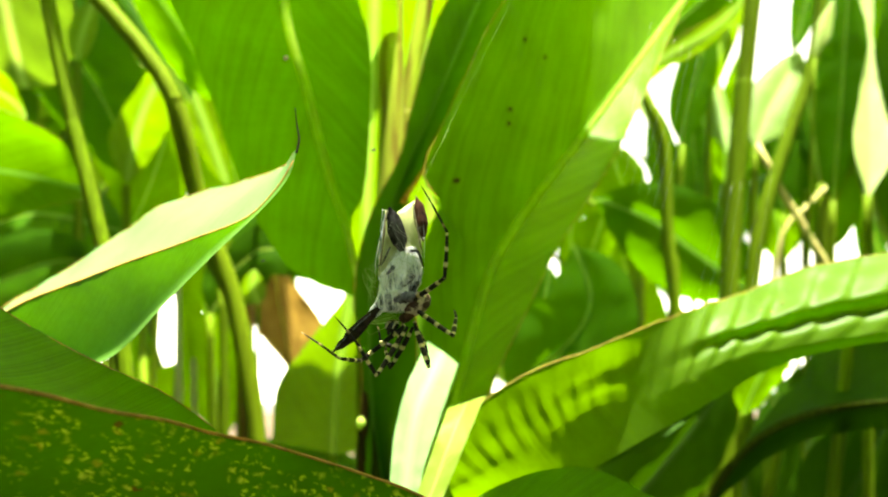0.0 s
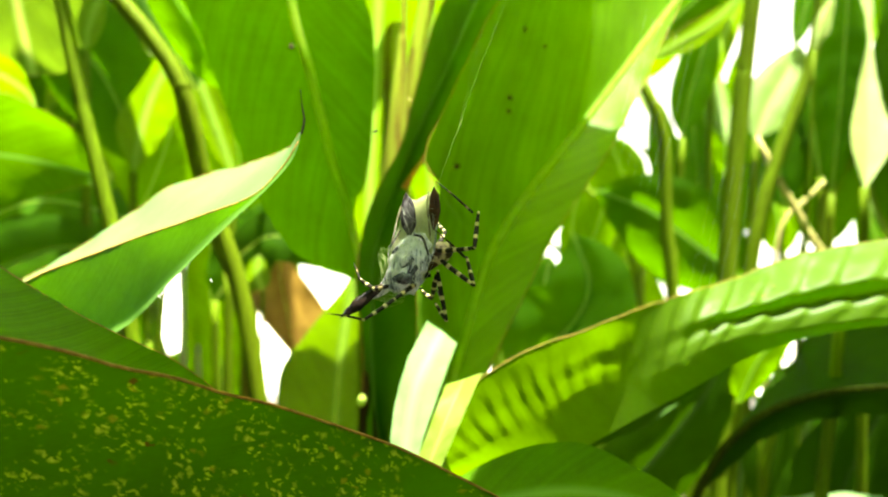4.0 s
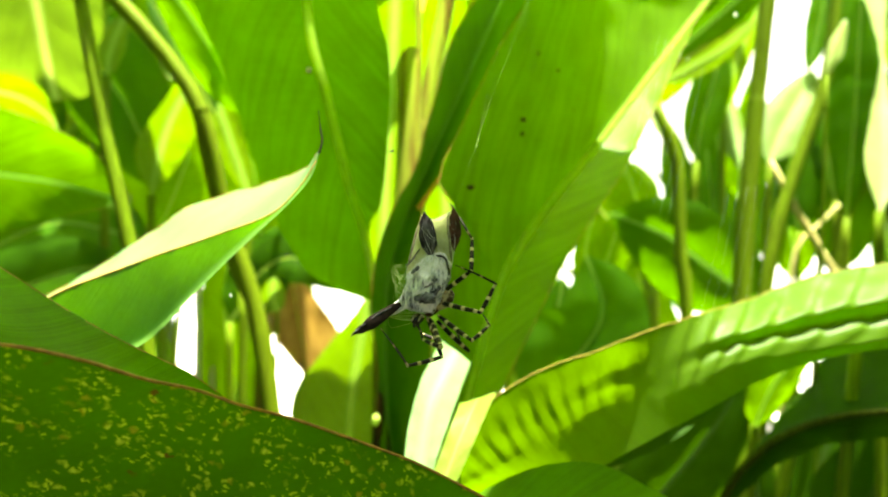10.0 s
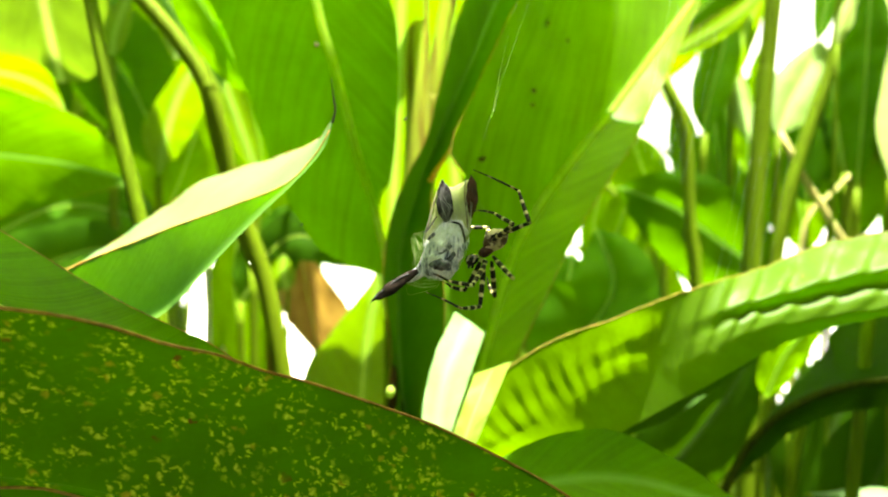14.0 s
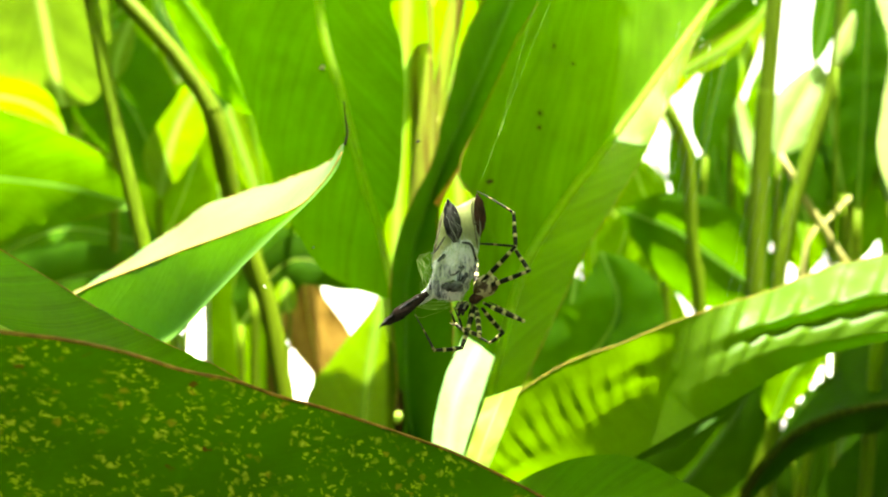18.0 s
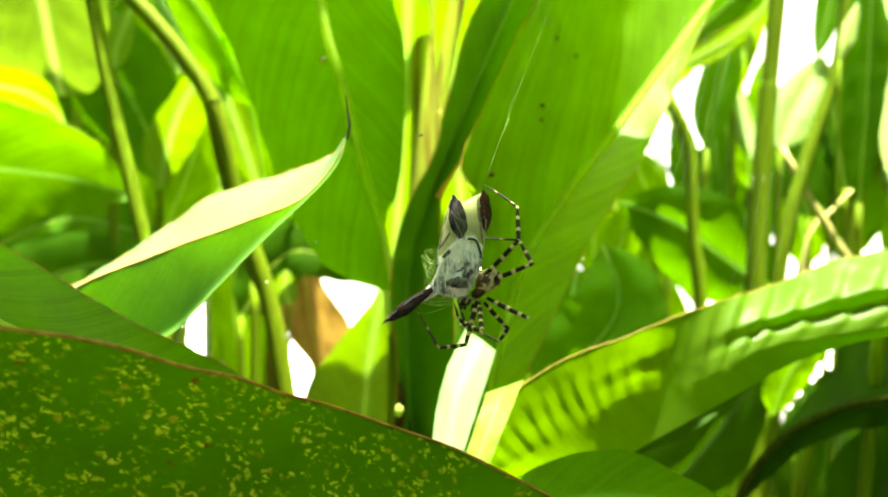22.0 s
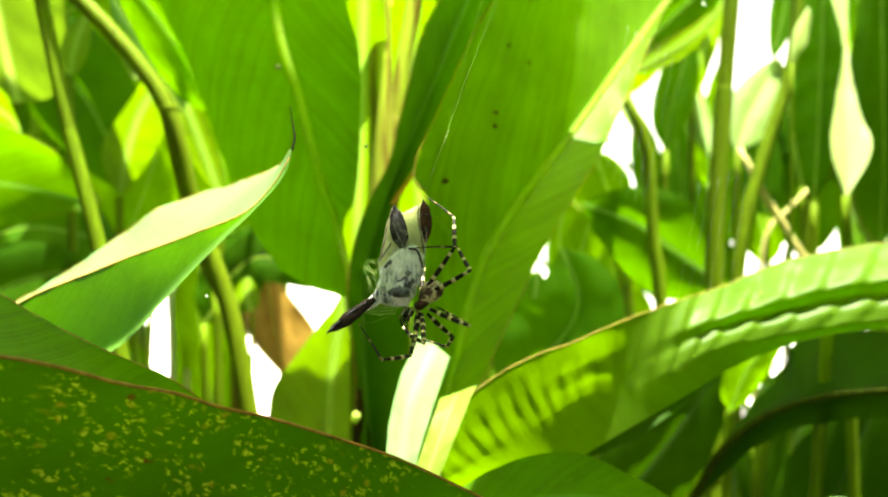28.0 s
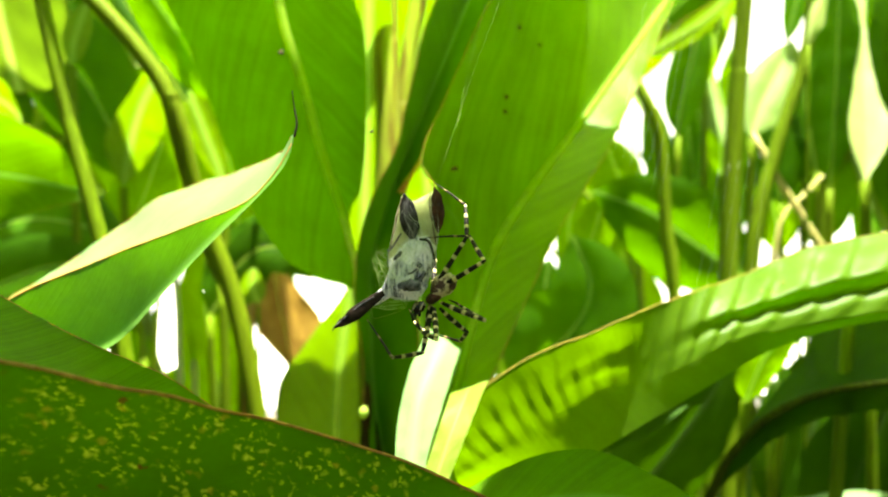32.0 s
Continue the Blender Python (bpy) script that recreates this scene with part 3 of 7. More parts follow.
ROLLED = leaf("rolled pale green leaf with a dark curled tip",
     [(-0.1839, 0.3450, 0.9337), (-0.1484, 0.3450, 0.9515), (-0.1230, 0.3450, 0.9642), (-0.1052, 0.3450, 0.9825), (-0.0907, 0.3430, 0.9972), (-0.0763, 0.3410, 1.0110), (-0.0582, 0.3380, 1.0276), (-0.0480, 0.3360, 1.0398), (-0.0441, 0.3330, 1.0508)],
     [(-0.1791, 0.3360, 0.9701), (-0.1601, 0.3350, 0.9854), (-0.1289, 0.3340, 0.9980), (-0.0944, 0.3340, 1.0113), (-0.0672, 0.3330, 1.0218), (-0.0549, 0.3330, 1.0321), (-0.0471, 0.3330, 1.0419), (-0.0441, 0.3330, 1.0508)],
     [(-0.2520, 0.4600, 0.9590), (-0.2175, 0.4550, 0.9806), (-0.1756, 0.4550, 1.0080), (-0.1324, 0.4450, 1.0324), (-0.0951, 0.4250, 1.0419), (-0.0635, 0.3850, 1.0465), (-0.0500, 0.3500, 1.0487), (-0.0441, 0.3330, 1.0508)],
     M_CURL, foot=(-0.25, 0.5), margin=0.0004, belly=0.05, rib_size=None, nu=70, nv=12)
hook = tube([(-0.0444, 0.3330, 1.0493), (-0.0432, 0.3330, 1.0549), (-0.0441, 0.3330, 1.0611), (-0.0447, 0.3320, 1.0682)], 0.0006, 0.0002, n=14, sides=6, name="tip")
hook.transform(Matrix.Translation((-ROLLED.location.x, -ROLLED.location.y, 0)))
part("tip", hook, M_TIP, ROLLED, "withered black-brown leaf tip")
def rolled_leaf(label, top, fold, under, foot):
    """A pleated leaf rolled lengthwise: its face runs from the upper margin over a bulge to a lip, and turns under; far along its length the lip stands out."""
    nu, nv = 260, 26
    a, b, c = spline(top, nu), spline(fold, nu), spline(under, nu)
    near = ((0.0, 1.0), (0.30, 0.72), (0.60, 0.42), (0.85, 0.14), (1.0, 0.0))
    far = ((0.0, 1.0), (0.24, 0.50), (0.46, 0.09), (0.68, 0.28), (0.78, 0.07), (1.0, 0.01))

    def depth(table, v):
        for (v0, d0), (v1, d1) in zip(table, table[1:]):
            if v <= v1:
                e = (v - v0) / (v1 - v0)
                return d0 + (d1 - d0) * e
        return table[-1][1]

    verts, faces, uvs, phase, run = [], [], [], 0.0, 0.0
    for i in range(nu + 1):
        step = (b[i] - b[max(i - 1, 0)]).length
        run += step
        k = min(1.0, max(0.0, (i / nu - 0.18) / 0.38))
        phase += step / (0.0098 + 0.0162 * k)
        back = a[i].y - b[i].y
        row = []
        for j in range(nv + 1):
            v = j / nv
            d = depth(near, v) * (1 - k) + depth(far, v) * k
            row.append(Vector((a[i].x + (b[i].x - a[i].x) * v, b[i].y + back * d, a[i].z + (b[i].z - a[i].z) * v)))
        smooth = [row[0]] + [(row[j - 1] + row[j] * 2 + row[j + 1]) / 4 for j in range(1, nv)] + [row[nv]]
        for j, q in enumerate(smooth):
            v = j / nv
            lean = 1.85 * k * v - (1.0 - k) * 1.1 * v ** 2.2
            w = (phase + lean + 0.10 * noise.noise(Vector((run * 40, v * 2.0, 0)))) % 1.0
            saw = w / 0.7 if w < 0.7 else (1.0 - w) / 0.3
            saw = saw * saw * (3 - 2 * saw)
            fade = k + (1.0 - k) * min(1.0, max(0.12, (v - 0.12) / 0.4))
            size = (0.0013 + 0.0009 * k) * fade * (0.35 + 0.65 * math.sin(math.pi * min(1.0, v * 0.9 + 0.1)) ** 0.7) * (1.0 if i > 8 else i / 8)
            verts.append(q + Vector((0, -0.75, 0.6)) * (size * (saw - 0.5) + 0.0012 * noise.noise(q * 60)))
            uvs.append((0.004 + v * 0.045, run))
        for j in (1, 2, 3, 4):
            v = j / 4
            q = b[i].lerp(c[i], v)
            verts.append(q)
            uvs.append((0.05 + v * 0.02, run))
    m = nv + 5
    for i in range(nu):
        for j in range(m - 1):
            e = i * m + j
            faces.append((e, e + 1, e + m + 1, e + m))
    shift = Matrix.Translation((-foot[0], -foot[1], 0))
    thing = tagged(new("leaf"), label, "leaf", "leaves of the thicket")
    thing.location = (foot[0], foot[1], 0)
    me = mesh_of("blade", verts, faces, uvs)
    me.transform(shift)
    part("blade", me, M_PLEAT, thing)
    me = tube([verts[i * m] for i in range(0, nu + 1, 4)], 0.0004, 0.0004, n=120, sides=6, name="margin")
    me.transform(shift)
    part("margin", me, M_MARGIN, thing, "withered yellow-brown margin")
    end = b[nu].lerp(c[nu], 0.5)
    me = tube([(foot[0], foot[1], -0.02), (foot[0] + 0.05, foot[1], 0.5), end + Vector((0.03, 0.03, -0.05)), end], 0.006, 0.005, n=30, name="stalk")
    me.transform(shift)
    part("stalk", me, M_STEM, thing)
    return thing


PLEATED = rolled_leaf("pleated rolled leaf with rippled sunlit veins",
     [(0.0176, 0.4260, 0.9049), (0.0462, 0.4297, 0.9275), (0.0725, 0.4357, 0.9413), (0.0995, 0.4414, 0.9496), (0.1202, 0.4461, 0.9570), (0.1466, 0.4620, 0.9639), (0.1809, 0.4854, 0.9707), (0.2149, 0.5065, 0.9772), (0.2499, 0.5173, 0.9893), (0.2808, 0.5180, 0.9977), (0.3265, 0.5180, 1.0053), (0.3799, 0.5180, 1.0092)],
     [(0.0254, 0.4420, 0.8711), (0.0551, 0.4457, 0.8854), (0.0838, 0.4517, 0.9015), (0.1115, 0.4574, 0.9148), (0.1329, 0.4616, 0.9170), (0.1566, 0.4663, 0.9227), (0.1807, 0.4709, 0.9338), (0.2052, 0.4756, 0.9422), (0.2360, 0.4813, 0.9454), (0.2648, 0.4820, 0.9503), (0.3074, 0.4820, 0.9553), (0.3571, 0.4820, 0.9553)],
     [(0.0325, 0.4600, 0.8506), (0.0683, 0.4607, 0.8622), (0.0984, 0.4597, 0.8717), (0.1207, 0.4604, 0.8836), (0.1427, 0.4656, 0.8940), (0.1655, 0.4723, 0.9036), (0.1886, 0.4779, 0.9144), (0.2166, 0.4856, 0.9275), (0.2494, 0.4973, 0.9360), (0.2792, 0.4980, 0.9438), (0.3213, 0.4980, 0.9491), (0.3727, 0.4980, 0.9482)], (0.5, 0.6))
# this leaf and the next carry their shade in a darkened green
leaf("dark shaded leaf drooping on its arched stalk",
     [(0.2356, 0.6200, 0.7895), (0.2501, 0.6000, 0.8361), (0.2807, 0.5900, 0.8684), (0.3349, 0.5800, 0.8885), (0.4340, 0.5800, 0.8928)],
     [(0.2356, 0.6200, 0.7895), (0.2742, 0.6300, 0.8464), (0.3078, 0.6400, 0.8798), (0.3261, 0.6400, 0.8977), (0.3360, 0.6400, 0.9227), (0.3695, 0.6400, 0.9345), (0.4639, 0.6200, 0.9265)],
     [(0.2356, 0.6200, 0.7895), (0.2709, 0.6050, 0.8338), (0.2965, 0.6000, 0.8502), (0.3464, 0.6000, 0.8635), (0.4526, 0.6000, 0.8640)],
     M_SHADELEAF, foot=(0.2, 0.62), belly=0.1, rib_size=(0.004, 0.002), rib_mat=M_SHADESTEM)
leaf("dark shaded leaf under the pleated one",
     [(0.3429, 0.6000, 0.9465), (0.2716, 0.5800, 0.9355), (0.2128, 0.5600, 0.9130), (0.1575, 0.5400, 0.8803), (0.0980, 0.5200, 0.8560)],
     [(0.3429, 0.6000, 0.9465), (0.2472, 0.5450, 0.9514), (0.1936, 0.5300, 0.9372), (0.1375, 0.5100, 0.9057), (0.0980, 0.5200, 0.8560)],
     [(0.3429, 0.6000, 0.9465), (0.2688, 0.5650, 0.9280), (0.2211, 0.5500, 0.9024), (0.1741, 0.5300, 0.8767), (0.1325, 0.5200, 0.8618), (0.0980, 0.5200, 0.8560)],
     M_SHADELEAF, foot=(0.3, 0.65), belly=0.05, rib_size=None)
leaf("mid-green leaf arching low beneath the pleated one",
     [(-0.0230, 0.3720, 0.8463), (0.0410, 0.3813, 0.8705), (0.1024, 0.3906, 0.8731), (0.1772, 0.3906, 0.8502)],
     [(-0.0253, 0.4092, 0.8430), (0.0425, 0.3952, 0.8874), (0.0813, 0.3999, 0.8972), (0.1048, 0.3999, 0.8931), (0.1402, 0.3999, 0.8737), (0.1772, 0.3906, 0.8502)],
     [(-0.0207, 0.3348, 0.8371), (0.0360, 0.3348, 0.8543), (0.0902, 0.3441, 0.8604), (0.1772, 0.3906, 0.8502)],
     M_MID, foot=(0.02, 0.5), belly=0.05, rib_size=None)

# ---- the tall leaves behind the web ----
TALL = leaf("tall upright leaf with a pale midrib and a few rust specks",
     [(0.0182, 0.5150, 0.8138), (0.0234, 0.5200, 0.8618), (0.0302, 0.5250, 0.9030), (0.0481, 0.5400, 0.9678), (0.0638, 0.5550, 1.0037), (0.0974, 0.5850, 1.0491), (0.1374, 0.6200, 1.0954), (0.1896, 0.6500, 1.1623), (0.2354, 0.6800, 1.2198), (0.2711, 0.7000, 1.2634)],
     [(-0.0107, 0.5000, 0.8229), (-0.0051, 0.4900, 0.8788), (0.0038, 0.4750, 0.9227), (0.0055, 0.4700, 0.9581), (0.0038, 0.4700, 0.9858), (0.0056, 0.4720, 1.0101), (0.0133, 0.4740, 1.0255), (0.0182, 0.4750, 1.0360), (0.0091, 0.4760, 1.0529), (0.0305, 0.4820, 1.1061), (0.0583, 0.4920, 1.1609), (0.0762, 0.5150, 1.1855), (0.1592, 0.6250, 1.2306), (0.2711, 0.7000, 1.2634)],
     [(0.0361, 0.5100, 0.8156), (0.0354, 0.5120, 0.8639), (0.0497, 0.5150, 0.9048), (0.0753, 0.5350, 0.9523), (0.1048, 0.5560, 1.0057), (0.1354, 0.5820, 1.0467), (0.1658, 0.6070, 1.0912), (0.2122, 0.6460, 1.1779), (0.2509, 0.6800, 1.2399), (0.2711, 0.7000, 1.2634)],
     M_GLOSSY, foot=(0.03, 0.52), belly=0.05, rib_size=(0.0036, 0.0030), nu=150, nv=16, margin=0.0003)
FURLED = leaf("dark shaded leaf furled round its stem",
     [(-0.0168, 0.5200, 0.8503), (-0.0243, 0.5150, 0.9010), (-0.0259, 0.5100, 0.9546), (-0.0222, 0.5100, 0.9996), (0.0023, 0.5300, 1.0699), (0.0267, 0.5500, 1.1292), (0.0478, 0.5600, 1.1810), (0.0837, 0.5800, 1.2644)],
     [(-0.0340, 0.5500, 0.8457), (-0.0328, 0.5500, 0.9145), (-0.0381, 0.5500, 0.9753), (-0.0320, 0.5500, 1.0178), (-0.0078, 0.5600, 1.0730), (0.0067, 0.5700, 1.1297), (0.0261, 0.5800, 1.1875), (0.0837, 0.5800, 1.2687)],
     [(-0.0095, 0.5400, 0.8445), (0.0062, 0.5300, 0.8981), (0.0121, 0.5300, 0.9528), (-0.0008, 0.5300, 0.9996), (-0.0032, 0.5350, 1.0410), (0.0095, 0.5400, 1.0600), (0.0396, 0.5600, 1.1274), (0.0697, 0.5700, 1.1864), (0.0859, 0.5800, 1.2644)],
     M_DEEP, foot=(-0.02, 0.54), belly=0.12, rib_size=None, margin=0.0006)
strip = tube([(0.0111, 0.5220, 1.0615), (0.0062, 0.5220, 1.0534), (0.0008, 0.5220, 1.0450), (-0.0050, 0.5220, 1.0361)], 0.0006, 0.0018, n=16, sides=8, flat=0.4, name="withered_edge")
strip.transform(Matrix.Translation((-FURLED.location.x, -FURLED.location.y, 0)))
part("withered_edge", strip, M_ORANGE, FURLED, "withered orange edge strip")
HANGING = leaf("broad ribbed leaf with a pale midrib hanging beside the stems",
     [(-0.1078, 0.6000, 1.3089), (-0.0965, 0.5850, 1.2150), (-0.0893, 0.5800, 1.1662), (-0.0786, 0.5800, 1.1298), (-0.0626, 0.5900, 1.0647), (-0.0503, 0.6100, 1.0220), (-0.0390, 0.6300, 0.9647)],
     [(-0.2207, 0.6600, 1.3397), (-0.1944, 0.6300, 1.2129), (-0.1698, 0.6200, 1.1593), (-0.1548, 0.6200, 1.1160), (-0.1318, 0.6300, 1.0482), (-0.1079, 0.6400, 0.9995), (-0.0773, 0.6400, 0.9750), (-0.0390, 0.6300, 0.9647)],
     [(-0.0548, 0.6000, 1.3089), (-0.0410, 0.5930, 1.2004), (-0.0310, 0.5900, 1.1560), (-0.0310, 0.5950, 1.1000), (-0.0336, 0.6000, 1.0658), (-0.0374, 0.6050, 1.0419), (-0.0449, 0.6100, 1.0292), (-0.0457, 0.6200, 1.0087), (-0.0390, 0.6300, 0.9647)],
     M_MID, foot=(-0.15, 0.75), belly=0.06, nu=150, nv=14, pleat=0.0002, pitch=0.008, slant=1.1, stalk=0, rib_size=(0.0038, 0.0026))

# ---- stems ----
stem("green grooved stem with a dark brown shaded side", [(-0.2073, 0.6200, 0.5156), (-0.2210, 0.6200, 0.8808), (-0.2429, 0.6200, 1.0178), (-0.2644, 0.6200, 1.1091), (-0.2826, 0.6200, 1.2004), (-0.3081, 0.6300, 1.3197)], 0.0062, 0.0055)
stem("green leaf stalk bent over at the top", [(-0.1188, 0.7200, 0.4639), (-0.1479, 0.7200, 0.8828), (-0.1824, 0.7200, 0.9995), (-0.1966, 0.7100, 1.0674), (-0.2057, 0.7000, 1.1232), (-0.2315, 0.7000, 1.1696), (-0.2804, 0.7000, 1.2263), (-0.3627, 0.7200, 1.3070)], 0.0085, 0.0075, M_OLIVE)
stem("yellow-green sunlit stem with a brown edge", [(-0.0238, 0.6600, 0.3871), (-0.0238, 0.6600, 0.8731), (-0.0175, 0.6600, 1.0919), (-0.0175, 0.6600, 1.2377), (-0.0165, 0.6600, 1.4078)], 0.010, 0.0095, M_YSTEM)
stem("yellow stem leaning beside a thicker one", [(-0.0195, 0.6800, 0.3936), (-0.0130, 0.6800, 0.9695), (-0.0045, 0.6800, 1.1197), (0.0120, 0.6800, 1.2198), (0.0331, 0.6800, 1.3450)], 0.0065, 0.007, M_YSTEM)
stem("dark brown stem below the furled leaf", [(-0.0324, 0.5350, 0.0), (-0.0324, 0.5350, 0.8184), (-0.0312, 0.5350, 0.8578), (-0.0299, 0.5350, 0.8893), (-0.0296, 0.5500, 0.9064), (-0.0308, 0.5900, 0.9300)], 0.0034, 0.0026, M_BARK)
# coloured dark because the sun still reaches its lower part
stem("olive stem below the furled leaf, darkened for shade", [(-0.0197, 0.5350, 0.0), (-0.0197, 0.5350, 0.8184), (-0.0193, 0.5350, 0.8577), (-0.0189, 0.5350, 0.8932), (-0.0194, 0.5500, 0.9105), (-0.0209, 0.5900, 0.9300)], 0.0062, 0.0052, M_SHADESTEM)
stem("slender dark green stem in the shade", [(0.3400, 0.9500, 0.3277), (0.3211, 0.9500, 0.9433), (0.3134, 0.9500, 1.0063), (0.3064, 0.9500, 1.1252), (0.2875, 0.9500, 1.1742), (0.2729, 0.9600, 1.2114)], 0.0065, 0.008)
stem("thick upright green stem", [(0.3820, 0.9500, 0.3976), (0.3904, 0.9500, 0.9573), (0.3995, 0.9500, 1.1252), (0.4156, 0.9500, 1.3071), (0.4310, 0.9500, 1.4470)], 0.0105, 0.0105)
stem("leaning green stem with a sunlit sheath", [(0.4021, 1.0000, 0.3659), (0.4426, 1.0000, 0.9624), (0.4831, 1.0000, 1.1318), (0.5199, 1.0000, 1.2570), (0.5346, 1.0000, 1.4337)], 0.0085, 0.008)
stem("bare upright green stem at the back", [(0.5638, 1.1000, 0.3025), (0.5922, 1.1000, 0.9992), (0.6270, 1.1000, 1.1207), (0.6448, 1.1000, 1.2746)], 0.007, 0.006)
stem("pale sunlit reed among the shaded stems", [(-0.3756, 1.2500, 0.2074), (-0.3774, 1.2500, 0.8150), (-0.3793, 1.2500, 0.9623), (-0.3719, 1.2500, 1.0543)], 0.0055, 0.005, M_PALE)
stem("thin pale reed in the gap", [(-0.3628, 1.3000, 0.1757), (-0.3676, 1.3000, 0.8076), (-0.3724, 1.3000, 0.9225), (-0.3676, 1.3000, 1.0373)], 0.004, 0.004, M_PALE)
stem("brown withered stem in the shade", [(-0.2382, 1.1000, 0.3025), (-0.2341, 1.1000, 0.8291), (-0.2422, 1.1000, 0.9344), (-0.2544, 1.1000, 1.0154)], 0.010, 0.010, M_DRY)
stem("light green stem low under the drooping leaf", [(0.3567, 0.7800, 0.5916), (0.3642, 0.7800, 0.7352), (0.3722, 0.7800, 0.7926), (0.3797, 0.7800, 0.8242)], 0.0062, 0.0055)
stem("slender pale stalk behind the leaves", [(-0.2490, 1.1500, 0.2708), (-0.2405, 1.1500, 0.8637), (-0.1834, 1.0000, 1.0287), (-0.1746, 0.8500, 1.1058), (-0.2027, 0.8000, 1.1703), (-0.2206, 0.7800, 1.2177)], 0.004, 0.005, M_RIB)
stem("straw-coloured broken cane leaning", [(0.6020, 1.0400, 0.4938), (0.5790, 1.0400, 0.9073), (0.5407, 1.0400, 1.0054), (0.5024, 1.0400, 1.0682), (0.4626, 1.0400, 1.1386)], 0.0052, 0.0045, M_STRAW)
stem("short straw-coloured cane leaning across", [(0.5081, 1.1200, 0.4548), (0.5287, 1.1200, 0.9662), (0.5699, 1.1200, 1.0528), (0.6153, 1.1200, 1.0981)], 0.0035, 0.003, M_STRAW)
stem("thin brown twig across the open sky", [(0.9026, 1.6000, 0.2212), (0.8319, 1.6000, 1.3523), (0.7800, 1.6000, 1.4018), (0.7470, 1.6000, 1.4159)], 0.0016, 0.001, M_DRY)


# ---- leaves further back ----
def sprig(label, rib, width, material, tilt=0.0, lean=0.0, peak=0.45, belly=0.08, arch=None, **kw):
    """A leaf of the usual pointed oval shape along rib; tilt turns its blade about the midrib, in degrees; arch leans its top towards the viewer."""
    r = spline(rib, 8)
    mid = r[4].z
    if arch is None:
        arch = 0.7 if material == M_YOUNG else 0.25 if material == M_LEAF else 0.05
    r = [q + Vector((0, -arch * (q.z - mid), 0)) for q in r]
    left, right = [], []
    for i, q in enumerate(r):
        d = (r[min(i + 1, 8)] - r[max(i - 1, 0)]).normalized()
        side = d.cross(Vector((0, 1, 0))).normalized()
        side = Matrix.Rotation(radians(tilt), 3, d) @ side
        s = i / 8
        w = width * 0.5 * (math.sin(math.pi * s ** (math.log(0.5) / math.log(peak)))) ** 0.7 if 0 < s < 1 else 0.0
        back = Vector((0, lean * w, 0))
        left.append(q - side * w + back)
        right.append(q + side * w + back)
    if material == M_YOUNG:
        kw.setdefault("rib_size", None)
    return leaf(label, [tuple(q) for q in r], left, right, material, nu=36, nv=7, belly=belly, **kw)


leaf("yellow-green sunlit leaf with a white midrib",
     [(-0.5205, 0.9500, 1.4470), (-0.5138, 0.9800, 1.3457), (-0.5102, 1.0100, 1.2596), (-0.5101, 1.0400, 1.2045)],
     [(-0.6391, 0.9600, 1.4376), (-0.6372, 0.9900, 1.3346), (-0.6114, 1.0200, 1.2471), (-0.5622, 1.0400, 1.2098), (-0.5101, 1.0400, 1.2045)],
     [(-0.4435, 0.9500, 1.4330), (-0.4251, 0.9800, 1.3385), (-0.4306, 1.0100, 1.2670), (-0.4619, 1.0300, 1.2116), (-0.5101, 1.0400, 1.2045)],
     M_WHITERIB, foot=(-0.7, 1.25), stalk=0, rib_size=None, belly=0.05)
leaf("bright yellow-green leaf under the white-ribbed one",
     [(-0.5793, 0.9000, 1.2015), (-0.5358, 0.9050, 1.1926), (-0.4919, 0.9100, 1.1836), (-0.4668, 0.9200, 1.1687), (-0.4558, 0.9350, 1.1494)],
     [(-0.5535, 0.8600, 1.2179), (-0.5121, 0.8650, 1.2083), (-0.4703, 0.8700, 1.1993), (-0.4496, 0.8900, 1.1842), (-0.4558, 0.9350, 1.1494)],
     [(-0.6114, 0.9500, 1.1742), (-0.5625, 0.9500, 1.1686), (-0.5135, 0.9500, 1.1588), (-0.4830, 0.9450, 1.1510), (-0.4558, 0.9350, 1.1494)],
     M_YOUNG, foot=(-0.75, 1.0), stalk=0.003, belly=0.03, rib_size=None)
leaf("broad leaf with a glossy upper edge",
     [(-0.6151, 0.8000, 1.0642), (-0.5066, 0.8150, 1.0834), (-0.4216, 0.8250, 1.0784), (-0.3570, 0.8300, 1.0636), (-0.3264, 0.8300, 1.0532)],
     [(-0.6067, 0.7890, 1.1505), (-0.4934, 0.7939, 1.1585), (-0.4595, 0.7959, 1.1530), (-0.4045, 0.8030, 1.1342), (-0.3571, 0.8163, 1.1064), (-0.3264, 0.8300, 1.0532)],
     [(-0.6335, 0.8239, 0.9873), (-0.5184, 0.8340, 1.0086), (-0.4446, 0.8340, 1.0239), (-0.3861, 0.8269, 1.0407), (-0.3453, 0.8168, 1.0487), (-0.3264, 0.8300, 1.0532)],
     M_MID, foot=(-0.65, 0.95), stalk=0, belly=0.03, rib_size=None)
